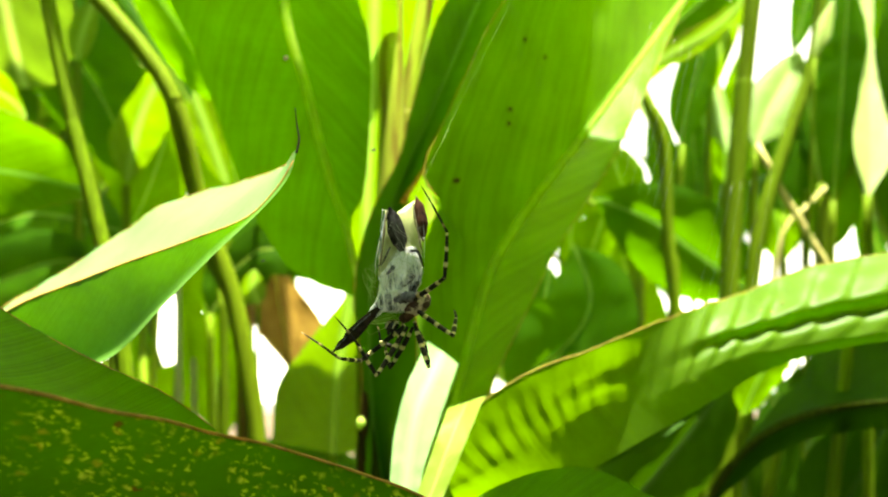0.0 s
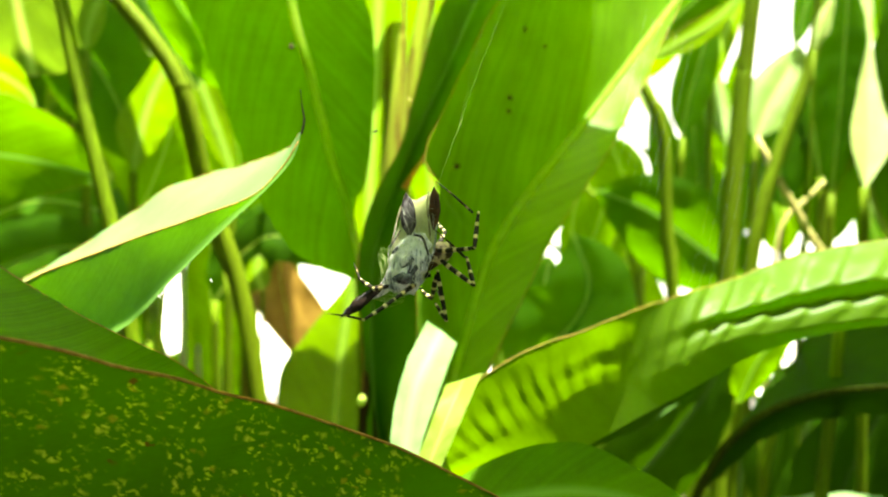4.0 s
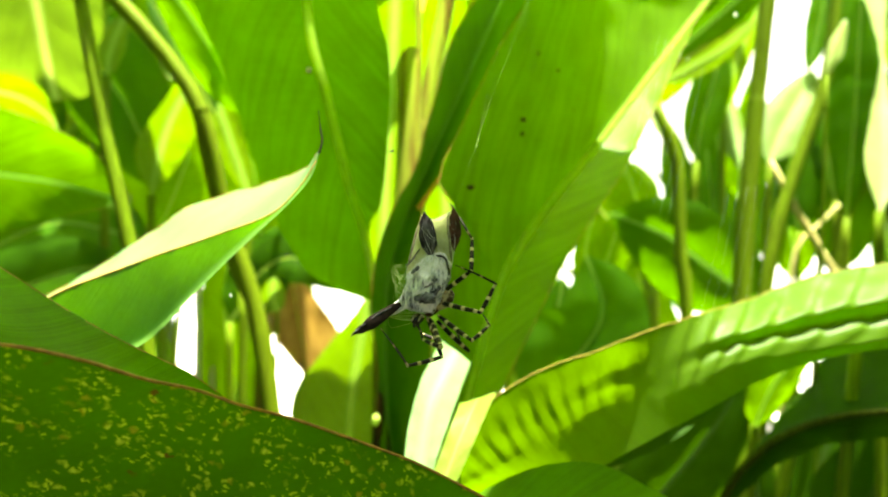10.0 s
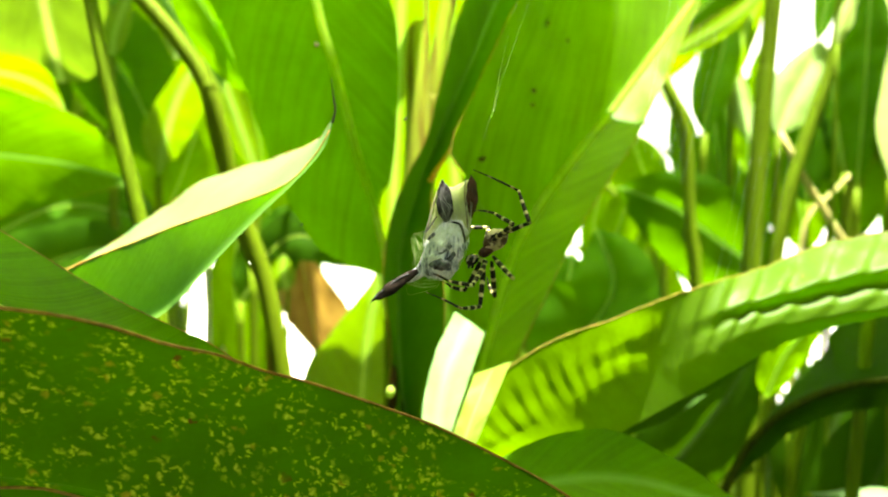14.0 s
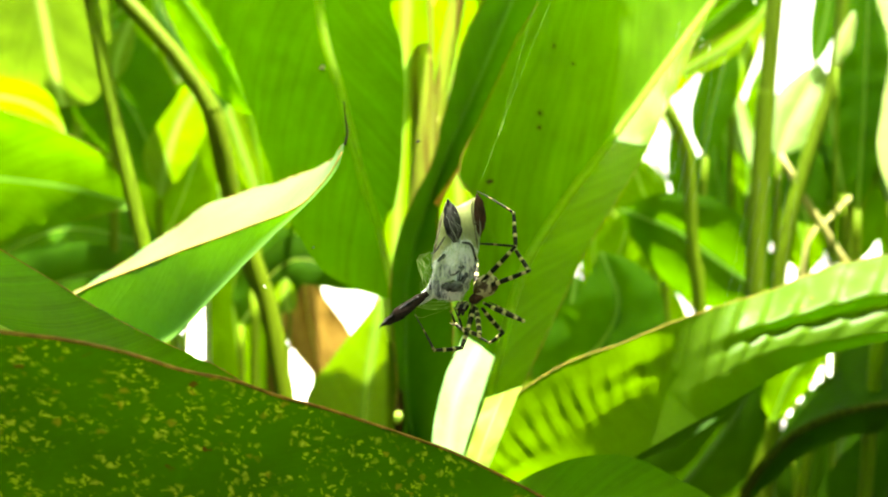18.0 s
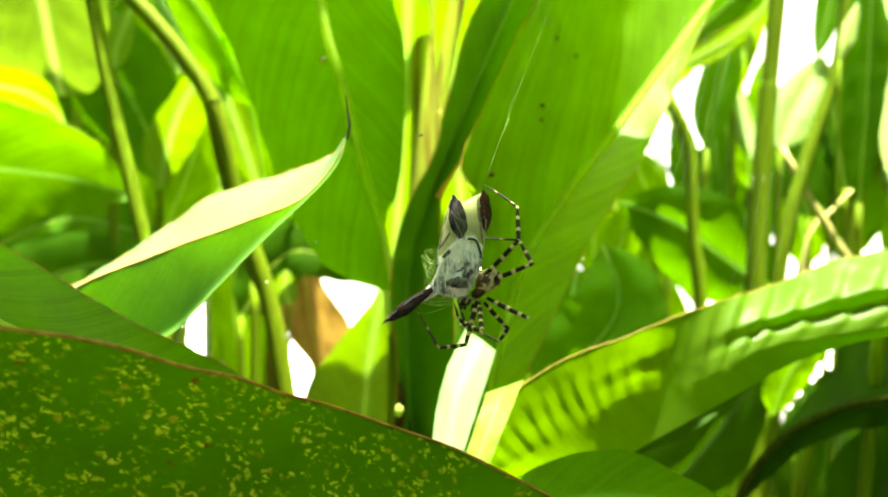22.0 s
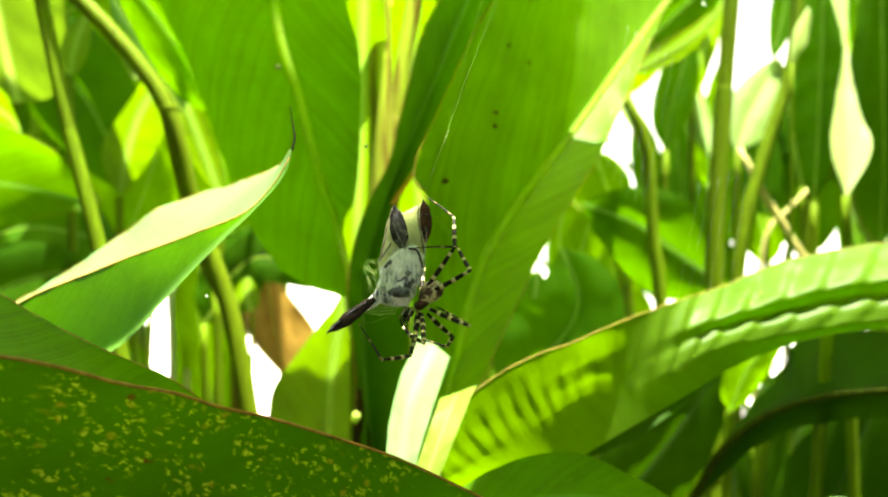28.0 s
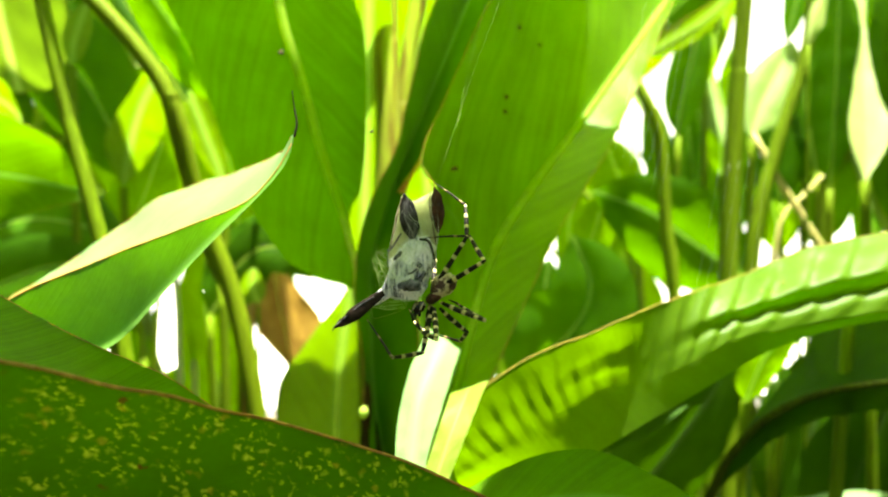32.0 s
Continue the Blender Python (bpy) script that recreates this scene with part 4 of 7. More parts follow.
leaf("bright yellow-green leaf lit from behind",
     [(-0.3872, 1.0600, 1.0796), (-0.3671, 1.0300, 1.1282), (-0.3346, 0.9900, 1.1815), (-0.2913, 0.9600, 1.2269)],
     [(-0.3872, 1.0600, 1.0796), (-0.3998, 1.0400, 1.1179), (-0.3921, 1.0200, 1.1495), (-0.3529, 0.9900, 1.1888), (-0.3153, 0.9600, 1.2199), (-0.2913, 0.9600, 1.2269)],
     [(-0.3872, 1.0600, 1.0796), (-0.3477, 1.0400, 1.1141), (-0.3116, 1.0100, 1.1555), (-0.2916, 0.9800, 1.1869), (-0.2913, 0.9600, 1.2269)],
     M_YOUNG, foot=(-0.40, 1.08), belly=0.03, rib_size=None)
sprig("small glossy pale leaf hanging", [(-0.3327, 0.9000, 1.2545), (-0.3208, 0.9000, 1.2346), (-0.3042, 0.9000, 1.2114), (-0.2969, 0.9000, 1.1982)], 0.0260, M_YOUNG, 40, foot=(-0.36, 0.98), stalk=0, arch=-0.9)
sprig("narrow bright leaf strip behind the bent stalk", [(-0.4272, 0.9800, 1.2317), (-0.4142, 0.9800, 1.2591), (-0.3854, 0.9800, 1.2988)], 0.0325, M_YOUNG, 10, foot=(-0.42, 1.0))
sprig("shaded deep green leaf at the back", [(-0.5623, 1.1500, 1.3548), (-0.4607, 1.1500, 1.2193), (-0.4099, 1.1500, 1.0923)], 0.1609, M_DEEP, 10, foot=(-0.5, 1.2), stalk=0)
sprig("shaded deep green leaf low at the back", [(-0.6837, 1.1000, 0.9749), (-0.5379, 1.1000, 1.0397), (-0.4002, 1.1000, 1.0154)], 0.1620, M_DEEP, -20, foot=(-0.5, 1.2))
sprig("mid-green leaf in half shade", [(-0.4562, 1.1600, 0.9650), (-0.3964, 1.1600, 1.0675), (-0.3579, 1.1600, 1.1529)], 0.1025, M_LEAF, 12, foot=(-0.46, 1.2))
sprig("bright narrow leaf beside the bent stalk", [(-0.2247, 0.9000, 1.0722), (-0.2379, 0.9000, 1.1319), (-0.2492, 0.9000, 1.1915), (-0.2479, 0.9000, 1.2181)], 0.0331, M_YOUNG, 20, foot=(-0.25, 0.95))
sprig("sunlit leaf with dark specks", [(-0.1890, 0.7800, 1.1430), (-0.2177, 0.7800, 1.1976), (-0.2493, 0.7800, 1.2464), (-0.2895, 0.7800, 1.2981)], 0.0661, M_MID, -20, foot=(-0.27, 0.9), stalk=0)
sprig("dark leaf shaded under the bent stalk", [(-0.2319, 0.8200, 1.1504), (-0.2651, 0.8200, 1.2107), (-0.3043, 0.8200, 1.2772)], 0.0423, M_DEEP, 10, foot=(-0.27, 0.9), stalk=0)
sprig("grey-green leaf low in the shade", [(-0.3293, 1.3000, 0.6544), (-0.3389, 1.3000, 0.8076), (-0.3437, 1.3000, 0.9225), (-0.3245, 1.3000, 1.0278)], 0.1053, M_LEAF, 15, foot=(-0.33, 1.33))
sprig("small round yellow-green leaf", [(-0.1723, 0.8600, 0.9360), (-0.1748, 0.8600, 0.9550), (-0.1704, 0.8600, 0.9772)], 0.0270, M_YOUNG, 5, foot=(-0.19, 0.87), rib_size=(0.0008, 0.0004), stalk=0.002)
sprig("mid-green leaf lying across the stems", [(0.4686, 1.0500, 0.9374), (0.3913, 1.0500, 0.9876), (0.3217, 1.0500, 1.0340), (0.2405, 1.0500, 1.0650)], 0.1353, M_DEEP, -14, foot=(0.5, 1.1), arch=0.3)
# deep green stands in for the shade on this leaf
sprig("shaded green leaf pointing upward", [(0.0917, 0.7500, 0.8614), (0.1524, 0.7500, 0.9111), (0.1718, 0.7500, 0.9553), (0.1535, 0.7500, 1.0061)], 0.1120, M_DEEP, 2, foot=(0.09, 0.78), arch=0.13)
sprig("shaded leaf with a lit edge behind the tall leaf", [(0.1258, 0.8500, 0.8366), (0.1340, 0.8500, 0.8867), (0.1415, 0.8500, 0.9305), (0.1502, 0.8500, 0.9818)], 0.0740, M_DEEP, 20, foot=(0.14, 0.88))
sprig("pale sunlit leaf half hidden behind the stems", [(0.5161, 1.2000, 1.1511), (0.5444, 1.2000, 1.2068), (0.5841, 1.2000, 1.2642), (0.6168, 1.2000, 1.3128)], 0.0795, M_YOUNG, -20, foot=(0.52, 1.25), arch=-0.4)
sprig("small pale sunlit leaf at the back", [(0.6990, 1.4000, 1.0918), (0.6887, 1.4000, 1.1433), (0.7052, 1.4000, 1.1897)], 0.0464, M_YOUNG, 5, foot=(0.7, 1.45), arch=-0.7)
leaf("tall pale leaf lit from behind",
     [(0.4921, 0.8300, 1.0599), (0.5135, 0.8600, 1.1237), (0.5328, 0.9000, 1.1976), (0.5470, 0.9250, 1.2591), (0.5645, 0.9600, 1.3489)],
     [(0.4908, 0.8300, 1.0599), (0.4870, 0.8500, 1.1148), (0.5083, 0.8800, 1.1667), (0.5342, 0.9100, 1.2274), (0.5458, 0.9300, 1.2711), (0.5400, 0.9600, 1.3489)],
     [(0.4947, 0.8300, 1.0598), (0.5352, 0.8500, 1.1144), (0.5383, 0.8800, 1.1665), (0.5448, 0.9100, 1.2273), (0.5545, 0.9300, 1.2711), (0.5735, 0.9600, 1.3489)],
     M_PALELEAF, foot=(0.55, 0.90), rib_size=None, belly=0.03)
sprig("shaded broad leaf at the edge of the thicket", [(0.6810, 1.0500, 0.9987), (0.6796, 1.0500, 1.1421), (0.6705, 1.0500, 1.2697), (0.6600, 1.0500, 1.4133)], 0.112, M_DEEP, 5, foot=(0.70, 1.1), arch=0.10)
# pale piece added before the stem; its colour imitates sun on the sheath
leaf("pale leaf piece standing in for sunlight on the leaning stem's sheath",
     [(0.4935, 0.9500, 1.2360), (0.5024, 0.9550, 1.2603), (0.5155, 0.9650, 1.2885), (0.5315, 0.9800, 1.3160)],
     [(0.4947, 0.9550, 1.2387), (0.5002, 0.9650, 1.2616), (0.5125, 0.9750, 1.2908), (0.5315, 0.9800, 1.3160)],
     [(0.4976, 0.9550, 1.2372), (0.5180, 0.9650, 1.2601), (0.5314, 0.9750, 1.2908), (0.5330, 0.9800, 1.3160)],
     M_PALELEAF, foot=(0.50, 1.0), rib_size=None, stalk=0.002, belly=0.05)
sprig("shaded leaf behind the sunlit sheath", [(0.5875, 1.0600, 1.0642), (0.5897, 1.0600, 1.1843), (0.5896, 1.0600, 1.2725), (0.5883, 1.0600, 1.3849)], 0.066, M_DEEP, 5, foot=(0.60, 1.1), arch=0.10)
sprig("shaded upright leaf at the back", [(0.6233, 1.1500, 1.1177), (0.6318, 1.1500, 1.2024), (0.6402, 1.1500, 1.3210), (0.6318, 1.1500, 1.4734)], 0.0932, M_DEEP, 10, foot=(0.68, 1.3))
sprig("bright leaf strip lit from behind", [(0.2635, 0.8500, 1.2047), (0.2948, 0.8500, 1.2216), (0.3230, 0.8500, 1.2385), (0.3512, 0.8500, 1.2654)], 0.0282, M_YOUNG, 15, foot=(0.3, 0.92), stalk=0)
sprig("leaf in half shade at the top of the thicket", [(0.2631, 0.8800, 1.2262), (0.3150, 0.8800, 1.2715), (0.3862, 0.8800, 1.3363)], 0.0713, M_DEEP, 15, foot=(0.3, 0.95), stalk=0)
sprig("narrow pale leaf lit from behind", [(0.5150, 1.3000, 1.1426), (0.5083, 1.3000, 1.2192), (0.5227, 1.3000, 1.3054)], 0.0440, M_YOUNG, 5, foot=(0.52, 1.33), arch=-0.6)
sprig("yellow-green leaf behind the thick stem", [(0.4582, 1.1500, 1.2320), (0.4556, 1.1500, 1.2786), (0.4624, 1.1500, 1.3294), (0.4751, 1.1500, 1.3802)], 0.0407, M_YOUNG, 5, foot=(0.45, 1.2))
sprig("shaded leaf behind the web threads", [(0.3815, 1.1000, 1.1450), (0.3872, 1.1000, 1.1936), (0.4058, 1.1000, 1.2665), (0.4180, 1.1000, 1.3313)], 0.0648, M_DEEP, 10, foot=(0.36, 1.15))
sprig("curled grey-green leaf on its stem", [(0.3043, 0.9700, 1.1314), (0.2936, 0.9700, 1.1600), (0.2829, 0.9700, 1.1922)], 0.0271, M_YOUNG, 50, foot=(0.31, 0.98), stalk=0, arch=-0.8)
sprig("grey-green leaf in the bright gap", [(0.3691, 1.2500, 1.0589), (0.3369, 1.2500, 1.0957), (0.3185, 1.2500, 1.1372), (0.3075, 1.2500, 1.1629)], 0.0874, M_LEAF, 5, foot=(0.4, 1.3))
sprig("deep green leaf low in the shade", [(0.1853, 0.8500, 0.6488), (0.2792, 0.8500, 0.7615), (0.3355, 0.8500, 0.8429), (0.3480, 0.8500, 0.8992)], 0.1252, M_SHADELEAF, 15, foot=(0.2, 0.9), rib_mat=M_SHADESTEM)
# added to darken a corner where bright ground showed
sprig("dark filler leaf low at the thicket's edge", [(0.4547, 0.9000, 0.5752), (0.5011, 0.9000, 0.6679), (0.5342, 0.9000, 0.7475), (0.5740, 0.9000, 0.8336)], 0.1591, M_SHADELEAF, 5, foot=(0.5, 0.95), rib_mat=M_SHADESTEM)
leaf("pale sunlit leaf low beyond the drooping one",
     [(0.3629, 0.7400, 0.7471), (0.4010, 0.7300, 0.7511), (0.4539, 0.7200, 0.7476)],
     [(0.3629, 0.7400, 0.7471), (0.4230, 0.7700, 0.7426), (0.4854, 0.7700, 0.7403)],
     [(0.3629, 0.7400, 0.7471), (0.3846, 0.7000, 0.7531), (0.4287, 0.6800, 0.7416)],
     M_CURL, foot=(0.55, 0.75), belly=0.03, rib_size=None, stalk=0.003)
sprig("shaded leaf between two bright gaps", [(0.4149, 0.9000, 0.7773), (0.4175, 0.9000, 0.7972), (0.4229, 0.9000, 0.8138), (0.4282, 0.9000, 0.8336)], 0.0200, M_DEEP, 0, foot=(0.44, 0.95), stalk=0.002)
sprig("dark leaf lying under the speckled one", [(-0.2660, 0.3000, 0.8794), (-0.2132, 0.3100, 0.8833), (-0.1565, 0.3200, 0.8737), (-0.0911, 0.3400, 0.8445)], 0.0434, M_DEEP, 10, foot=(-0.3, 0.36), arch=0.0, stalk=0.003)
# two dark leaves added over sunlit soil, in place of shade
sprig("dark filler leaf low among the stems", [(-0.2680, 1.0000, 0.6973), (-0.2031, 1.0000, 0.7226), (-0.1308, 1.0000, 0.7244), (-0.0362, 1.0000, 0.6960)], 0.055, M_SHADELEAF, 5, foot=(-0.32, 1.05), rib_mat=M_SHADESTEM, stalk=0.003)
sprig("dark filler leaf low under the drooping one", [(0.4715, 1.1000, 0.5618), (0.4747, 1.1000, 0.6347), (0.4828, 1.1000, 0.6995), (0.4925, 1.1000, 0.7521)], 0.058, M_SHADELEAF, 5, foot=(0.48, 1.15), rib_mat=M_SHADESTEM)
sprig("deep green leaf low beside the stems", [(0.5273, 1.0000, 0.5869), (0.5125, 1.0000, 0.7047), (0.5420, 1.0000, 0.7931), (0.6156, 1.0000, 0.8667)], 0.1473, M_SHADELEAF, -10, foot=(0.55, 1.05), rib_mat=M_SHADESTEM)
sprig("light green leaf beneath the pleated one", [(0.3511, 0.8000, 0.8256), (0.3576, 0.8000, 0.8521), (0.3700, 0.8000, 0.8816), (0.4018, 0.8000, 0.9169)], 0.048, M_LEAF, 10, foot=(0.33, 0.85))
sprig("lit green leaf beside the hanging one", [(-0.0500, 0.6900, 0.9640), (-0.0450, 0.6900, 1.0204), (-0.0400, 0.6900, 1.0874), (-0.0304, 0.6900, 1.1954), (-0.0250, 0.6900, 1.2900)], 0.0480, M_YOUNG, 5, foot=(-0.05, 0.72))
sprig("yellow-green leaf behind the web", [(0.0088, 0.7500, 0.9553), (0.0171, 0.7500, 1.0215), (0.0155, 0.7500, 1.0712), (0.0122, 0.7500, 1.1044)], 0.0718, M_YOUNG, 5, foot=(0.0, 0.78), stalk=0.003)
# the dark hollow here is coloured into the leaf
sprig("shaded leaf beneath the hanging one", [(-0.2214, 0.9000, 0.9596), (-0.1750, 0.9000, 0.9960), (-0.1352, 0.9000, 0.9894), (-0.0954, 0.9000, 0.9596)], 0.0596, M_SHADELEAF, -10, foot=(-0.22, 0.95), arch=0.3)
sprig("leaf in shade behind the rolled one", [(-0.2607, 1.0000, 0.9109), (-0.2091, 1.0000, 0.9919), (-0.1797, 1.0000, 1.0434)], 0.0810, M_DEEP, 0, foot=(-0.25, 1.05))

leaf("small sunlit pale leaf folded at the tall leaf's foot",
     [(-0.0017, 0.3950, 0.8659), (0.0009, 0.4050, 0.8923), (0.0055, 0.4180, 0.9197), (0.0134, 0.4320, 0.9361), (0.0206, 0.4520, 0.9484)],
     [(-0.0093, 0.3950, 0.8659), (-0.0072, 0.4050, 0.8953), (-0.0055, 0.4180, 0.9150), (0.0006, 0.4320, 0.9329), (0.0113, 0.4520, 0.9537)],
     [(0.0047, 0.3950, 0.8659), (0.0089, 0.4050, 0.8923), (0.0166, 0.4180, 0.9135), (0.0235, 0.4320, 0.9297), (0.0296, 0.4520, 0.9417)],
     M_CURL, foot=(0.0, 0.45), rib_size=None, stalk=0.003, belly=0.0)
leaf("sunlit yellow-green leaf base beside the folded one",
     [(0.0118, 0.3850, 0.8855), (0.0167, 0.3920, 0.8962), (0.0216, 0.4000, 0.9072), (0.0270, 0.4100, 0.9168), (0.0326, 0.4230, 0.9255)],
     [(0.0050, 0.3850, 0.8857), (0.0098, 0.3920, 0.8964), (0.0145, 0.4000, 0.9073), (0.0192, 0.4100, 0.9169), (0.0226, 0.4230, 0.9223)],
     [(0.0180, 0.3850, 0.8853), (0.0237, 0.3920, 0.8960), (0.0296, 0.4000, 0.9070), (0.0362, 0.4100, 0.9181), (0.0430, 0.4230, 0.9290)],
     M_BASE, foot=(0.03, 0.50), rib_size=None, stalk=0.003, belly=0.0)
leaf("yellow-green leaf with a shadow across it",
     [(-0.0901, 0.8800, 0.7661), (-0.0849, 0.8600, 0.8347), (-0.0729, 0.8250, 0.9083), (-0.0558, 0.7900, 0.9808)],
     [(-0.1581, 0.8800, 0.7790), (-0.1504, 0.8620, 0.8445), (-0.1215, 0.8420, 0.8865), (-0.0950, 0.8220, 0.9207), (-0.0710, 0.8030, 0.9497), (-0.0558, 0.7900, 0.9808)],
     [(-0.0512, 0.8800, 0.7661), (-0.0494, 0.8600, 0.8347), (-0.0489, 0.8300, 0.9016), (-0.0513, 0.8100, 0.9398), (-0.0558, 0.7900, 0.9808)],
     M_YOUNG, foot=(-0.09, 0.89), belly=0.05)
leaf("dry brown leaf hanging in the gap",
     [(-0.1782, 1.0000, 0.9698), (-0.1775, 1.0300, 0.9234), (-0.1717, 1.0500, 0.8755), (-0.1655, 1.0600, 0.8275)],
     [(-0.1974, 1.0000, 0.9654), (-0.2088, 1.0200, 0.9316), (-0.2098, 1.0400, 0.8889), (-0.1848, 1.0500, 0.8523), (-0.1655, 1.0600, 0.8275)],
     [(-0.1650, 1.0000, 0.9691), (-0.1457, 1.0200, 0.9354), (-0.1225, 1.0400, 0.8966), (-0.1423, 1.0500, 0.8600), (-0.1655, 1.0600, 0.8275)],
     M_DRY, foot=(-0.2, 1.1), rib_size=(0.0012, 0.0006), stalk=0)

sprig("soft mid-green leaf behind the slender stem", [(0.5165, 1.4000, 1.0093), (0.5114, 1.4000, 1.1227), (0.5011, 1.4000, 1.2052), (0.5062, 1.4000, 1.2670)], 0.0619, M_DEEP, 10, foot=(0.48, 1.45))
sprig("shaded leaf deep behind the stems", [(0.6031, 1.5000, 0.9547), (0.5700, 1.5000, 1.1094), (0.5534, 1.5000, 1.2640)], 0.1546, M_DEEP, -15, foot=(0.6, 1.55))
sprig("shaded leaf deep behind the thick stem", [(0.7553, 1.6000, 1.0460), (0.7258, 1.6000, 1.1284), (0.6881, 1.6000, 1.2463)], 0.1532, M_DEEP, 20, foot=(0.75, 1.65))
sprig("soft mid-green leaf behind the canes", [(0.8964, 1.7000, 1.0238), (0.8964, 1.7000, 1.1114), (0.8838, 1.7000, 1.2742)], 0.2003, M_DEEP, 0, foot=(0.88, 1.75))
sprig("grey-green leaf low in the bright gap", [(0.3464, 1.4000, 0.9577), (0.3773, 1.4000, 1.0299), (0.4083, 1.4000, 1.0918)], 0.0619, M_LEAF, 10, foot=(0.32, 1.45))
sprig("shaded leaf low beside the rolled one", [(-0.6363, 1.0000, 0.9035), (-0.5332, 1.0000, 0.9514), (-0.4595, 1.0000, 0.9772), (-0.3859, 1.0000, 0.9809)], 0.1105, M_DEEP, 0, foot=(-0.6, 1.05))
sprig("olive leaf in shade behind the slender stem", [(0.4533, 1.3500, 1.0388), (0.4414, 1.3500, 1.1084), (0.4285, 1.3500, 1.1680), (0.4136, 1.3500, 1.2475)], 0.0616, M_DEEP, 0, foot=(0.46, 1.4))
sprig("yellow-green leaf behind the yellow stems", [(0.0065, 0.8000, 1.0053), (0.0047, 0.8000, 1.1055), (0.0094, 0.8000, 1.1938), (0.0183, 0.8000, 1.2999)], 0.0678, M_YOUNG, 5, foot=(0.02, 0.85))
sprig("soft green leaf deep behind the tall one", [(0.4832, 1.7000, 0.9737), (0.4332, 1.7000, 1.0488), (0.4081, 1.7000, 1.1239), (0.4332, 1.7000, 1.2116)], 0.1127, M_LEAF, 0, foot=(0.45, 1.75))
sprig("soft green leaf low behind the tall one", [(0.3049, 1.5000, 0.8663), (0.3049, 1.5000, 0.9547), (0.2994, 1.5000, 1.0210), (0.3137, 1.5000, 1.0983)], 0.0552, M_LEAF, 0, foot=(0.32, 1.55))
sprig("shaded leaf behind the bent stalk", [(-0.4346, 1.3000, 1.0182), (-0.4634, 1.3000, 1.1809), (-0.4729, 1.3000, 1.3054), (-0.4634, 1.3000, 1.4394)], 0.1627, M_LEAF, 10, foot=(-0.5, 1.35))
sprig("mid-green leaf behind the hanging one", [(-0.2731, 1.2000, 0.9726), (-0.2775, 1.2000, 1.0963), (-0.2907, 1.2000, 1.2112), (-0.3128, 1.2000, 1.3349)], 0.1060, M_LEAF, 10, foot=(-0.3, 1.25))
sprig("shaded leaf at the edge of the thicket", [(-0.7697, 1.3000, 1.0852), (-0.7218, 1.3000, 1.1809), (-0.6835, 1.3000, 1.2575), (-0.6452, 1.3000, 1.3341)], 0.1627, M_DEEP, 10, foot=(-0.8, 1.35))
sprig("shaded leaf low behind the canes", [(0.6280, 1.3000, 1.0517), (0.6184, 1.3000, 1.1139), (0.6137, 1.3000, 1.1905), (0.5897, 1.3000, 1.2480)], 0.1053, M_DEEP, 10, foot=(0.62, 1.33))
sprig("mid-green leaf between two stems at the back", [(0.5528, 1.3500, 1.1084), (0.5478, 1.3500, 1.1879), (0.5577, 1.3500, 1.2575), (0.5528, 1.3500, 1.3271)], 0.0596, M_LEAF, -10, foot=(0.56, 1.38))
sprig("shaded leaf beside the leaning stem", [(0.6902, 1.3000, 1.1044), (0.6759, 1.3000, 1.1809), (0.6644, 1.3000, 1.2575), (0.6740, 1.3000, 1.3150)], 0.0574, M_DEEP, 0, foot=(0.70, 1.33))
sprig("mid-green leaf low behind the canes", [(0.7276, 1.3800, 0.9787), (0.7429, 1.3800, 1.0701), (0.7683, 1.3800, 1.1921)], 0.135, M_DEEP, 8, foot=(0.74, 1.43))
sprig("lit green leaf between the canes", [(0.6572, 1.3400, 0.9694), (0.6325, 1.3400, 1.0385), (0.6079, 1.3400, 1.1076)], 0.075, M_LEAF, -10, foot=(0.66, 1.4))
sprig("pale shaded leaf in the gap beside the tall one", [(0.2394, 1.0800, 0.9674), (0.2553, 1.0800, 1.0151), (0.2672, 1.0800, 1.0708)], 0.060, M_LEAF, 10, foot=(0.26, 1.12))
sprig("narrow pale leaf strip beside the furled one", [(-0.0514, 0.7500, 0.9166), (-0.0532, 0.7450, 0.9501), (-0.0534, 0.7400, 0.9722), (-0.0514, 0.7350, 0.9913)], 0.0075, M_PALELEAF, 5, foot=(-0.05, 0.76), stalk=0.002)
sprig("shaded leaf tip against the bright gap", [(0.6425, 1.2500, 1.4870), (0.6352, 1.2500, 1.4041), (0.6149, 1.2500, 1.3121)], 0.046, M_DEEP, 10, foot=(0.64, 1.28), stalk=0)
sprig("soft green leaf behind the rolled one", [(-0.2144, 1.3000, 0.8842), (-0.2719, 1.3000, 0.9703), (-0.3198, 1.3000, 1.0469)], 0.1149, M_DEEP, 0, foot=(-0.2, 1.35))


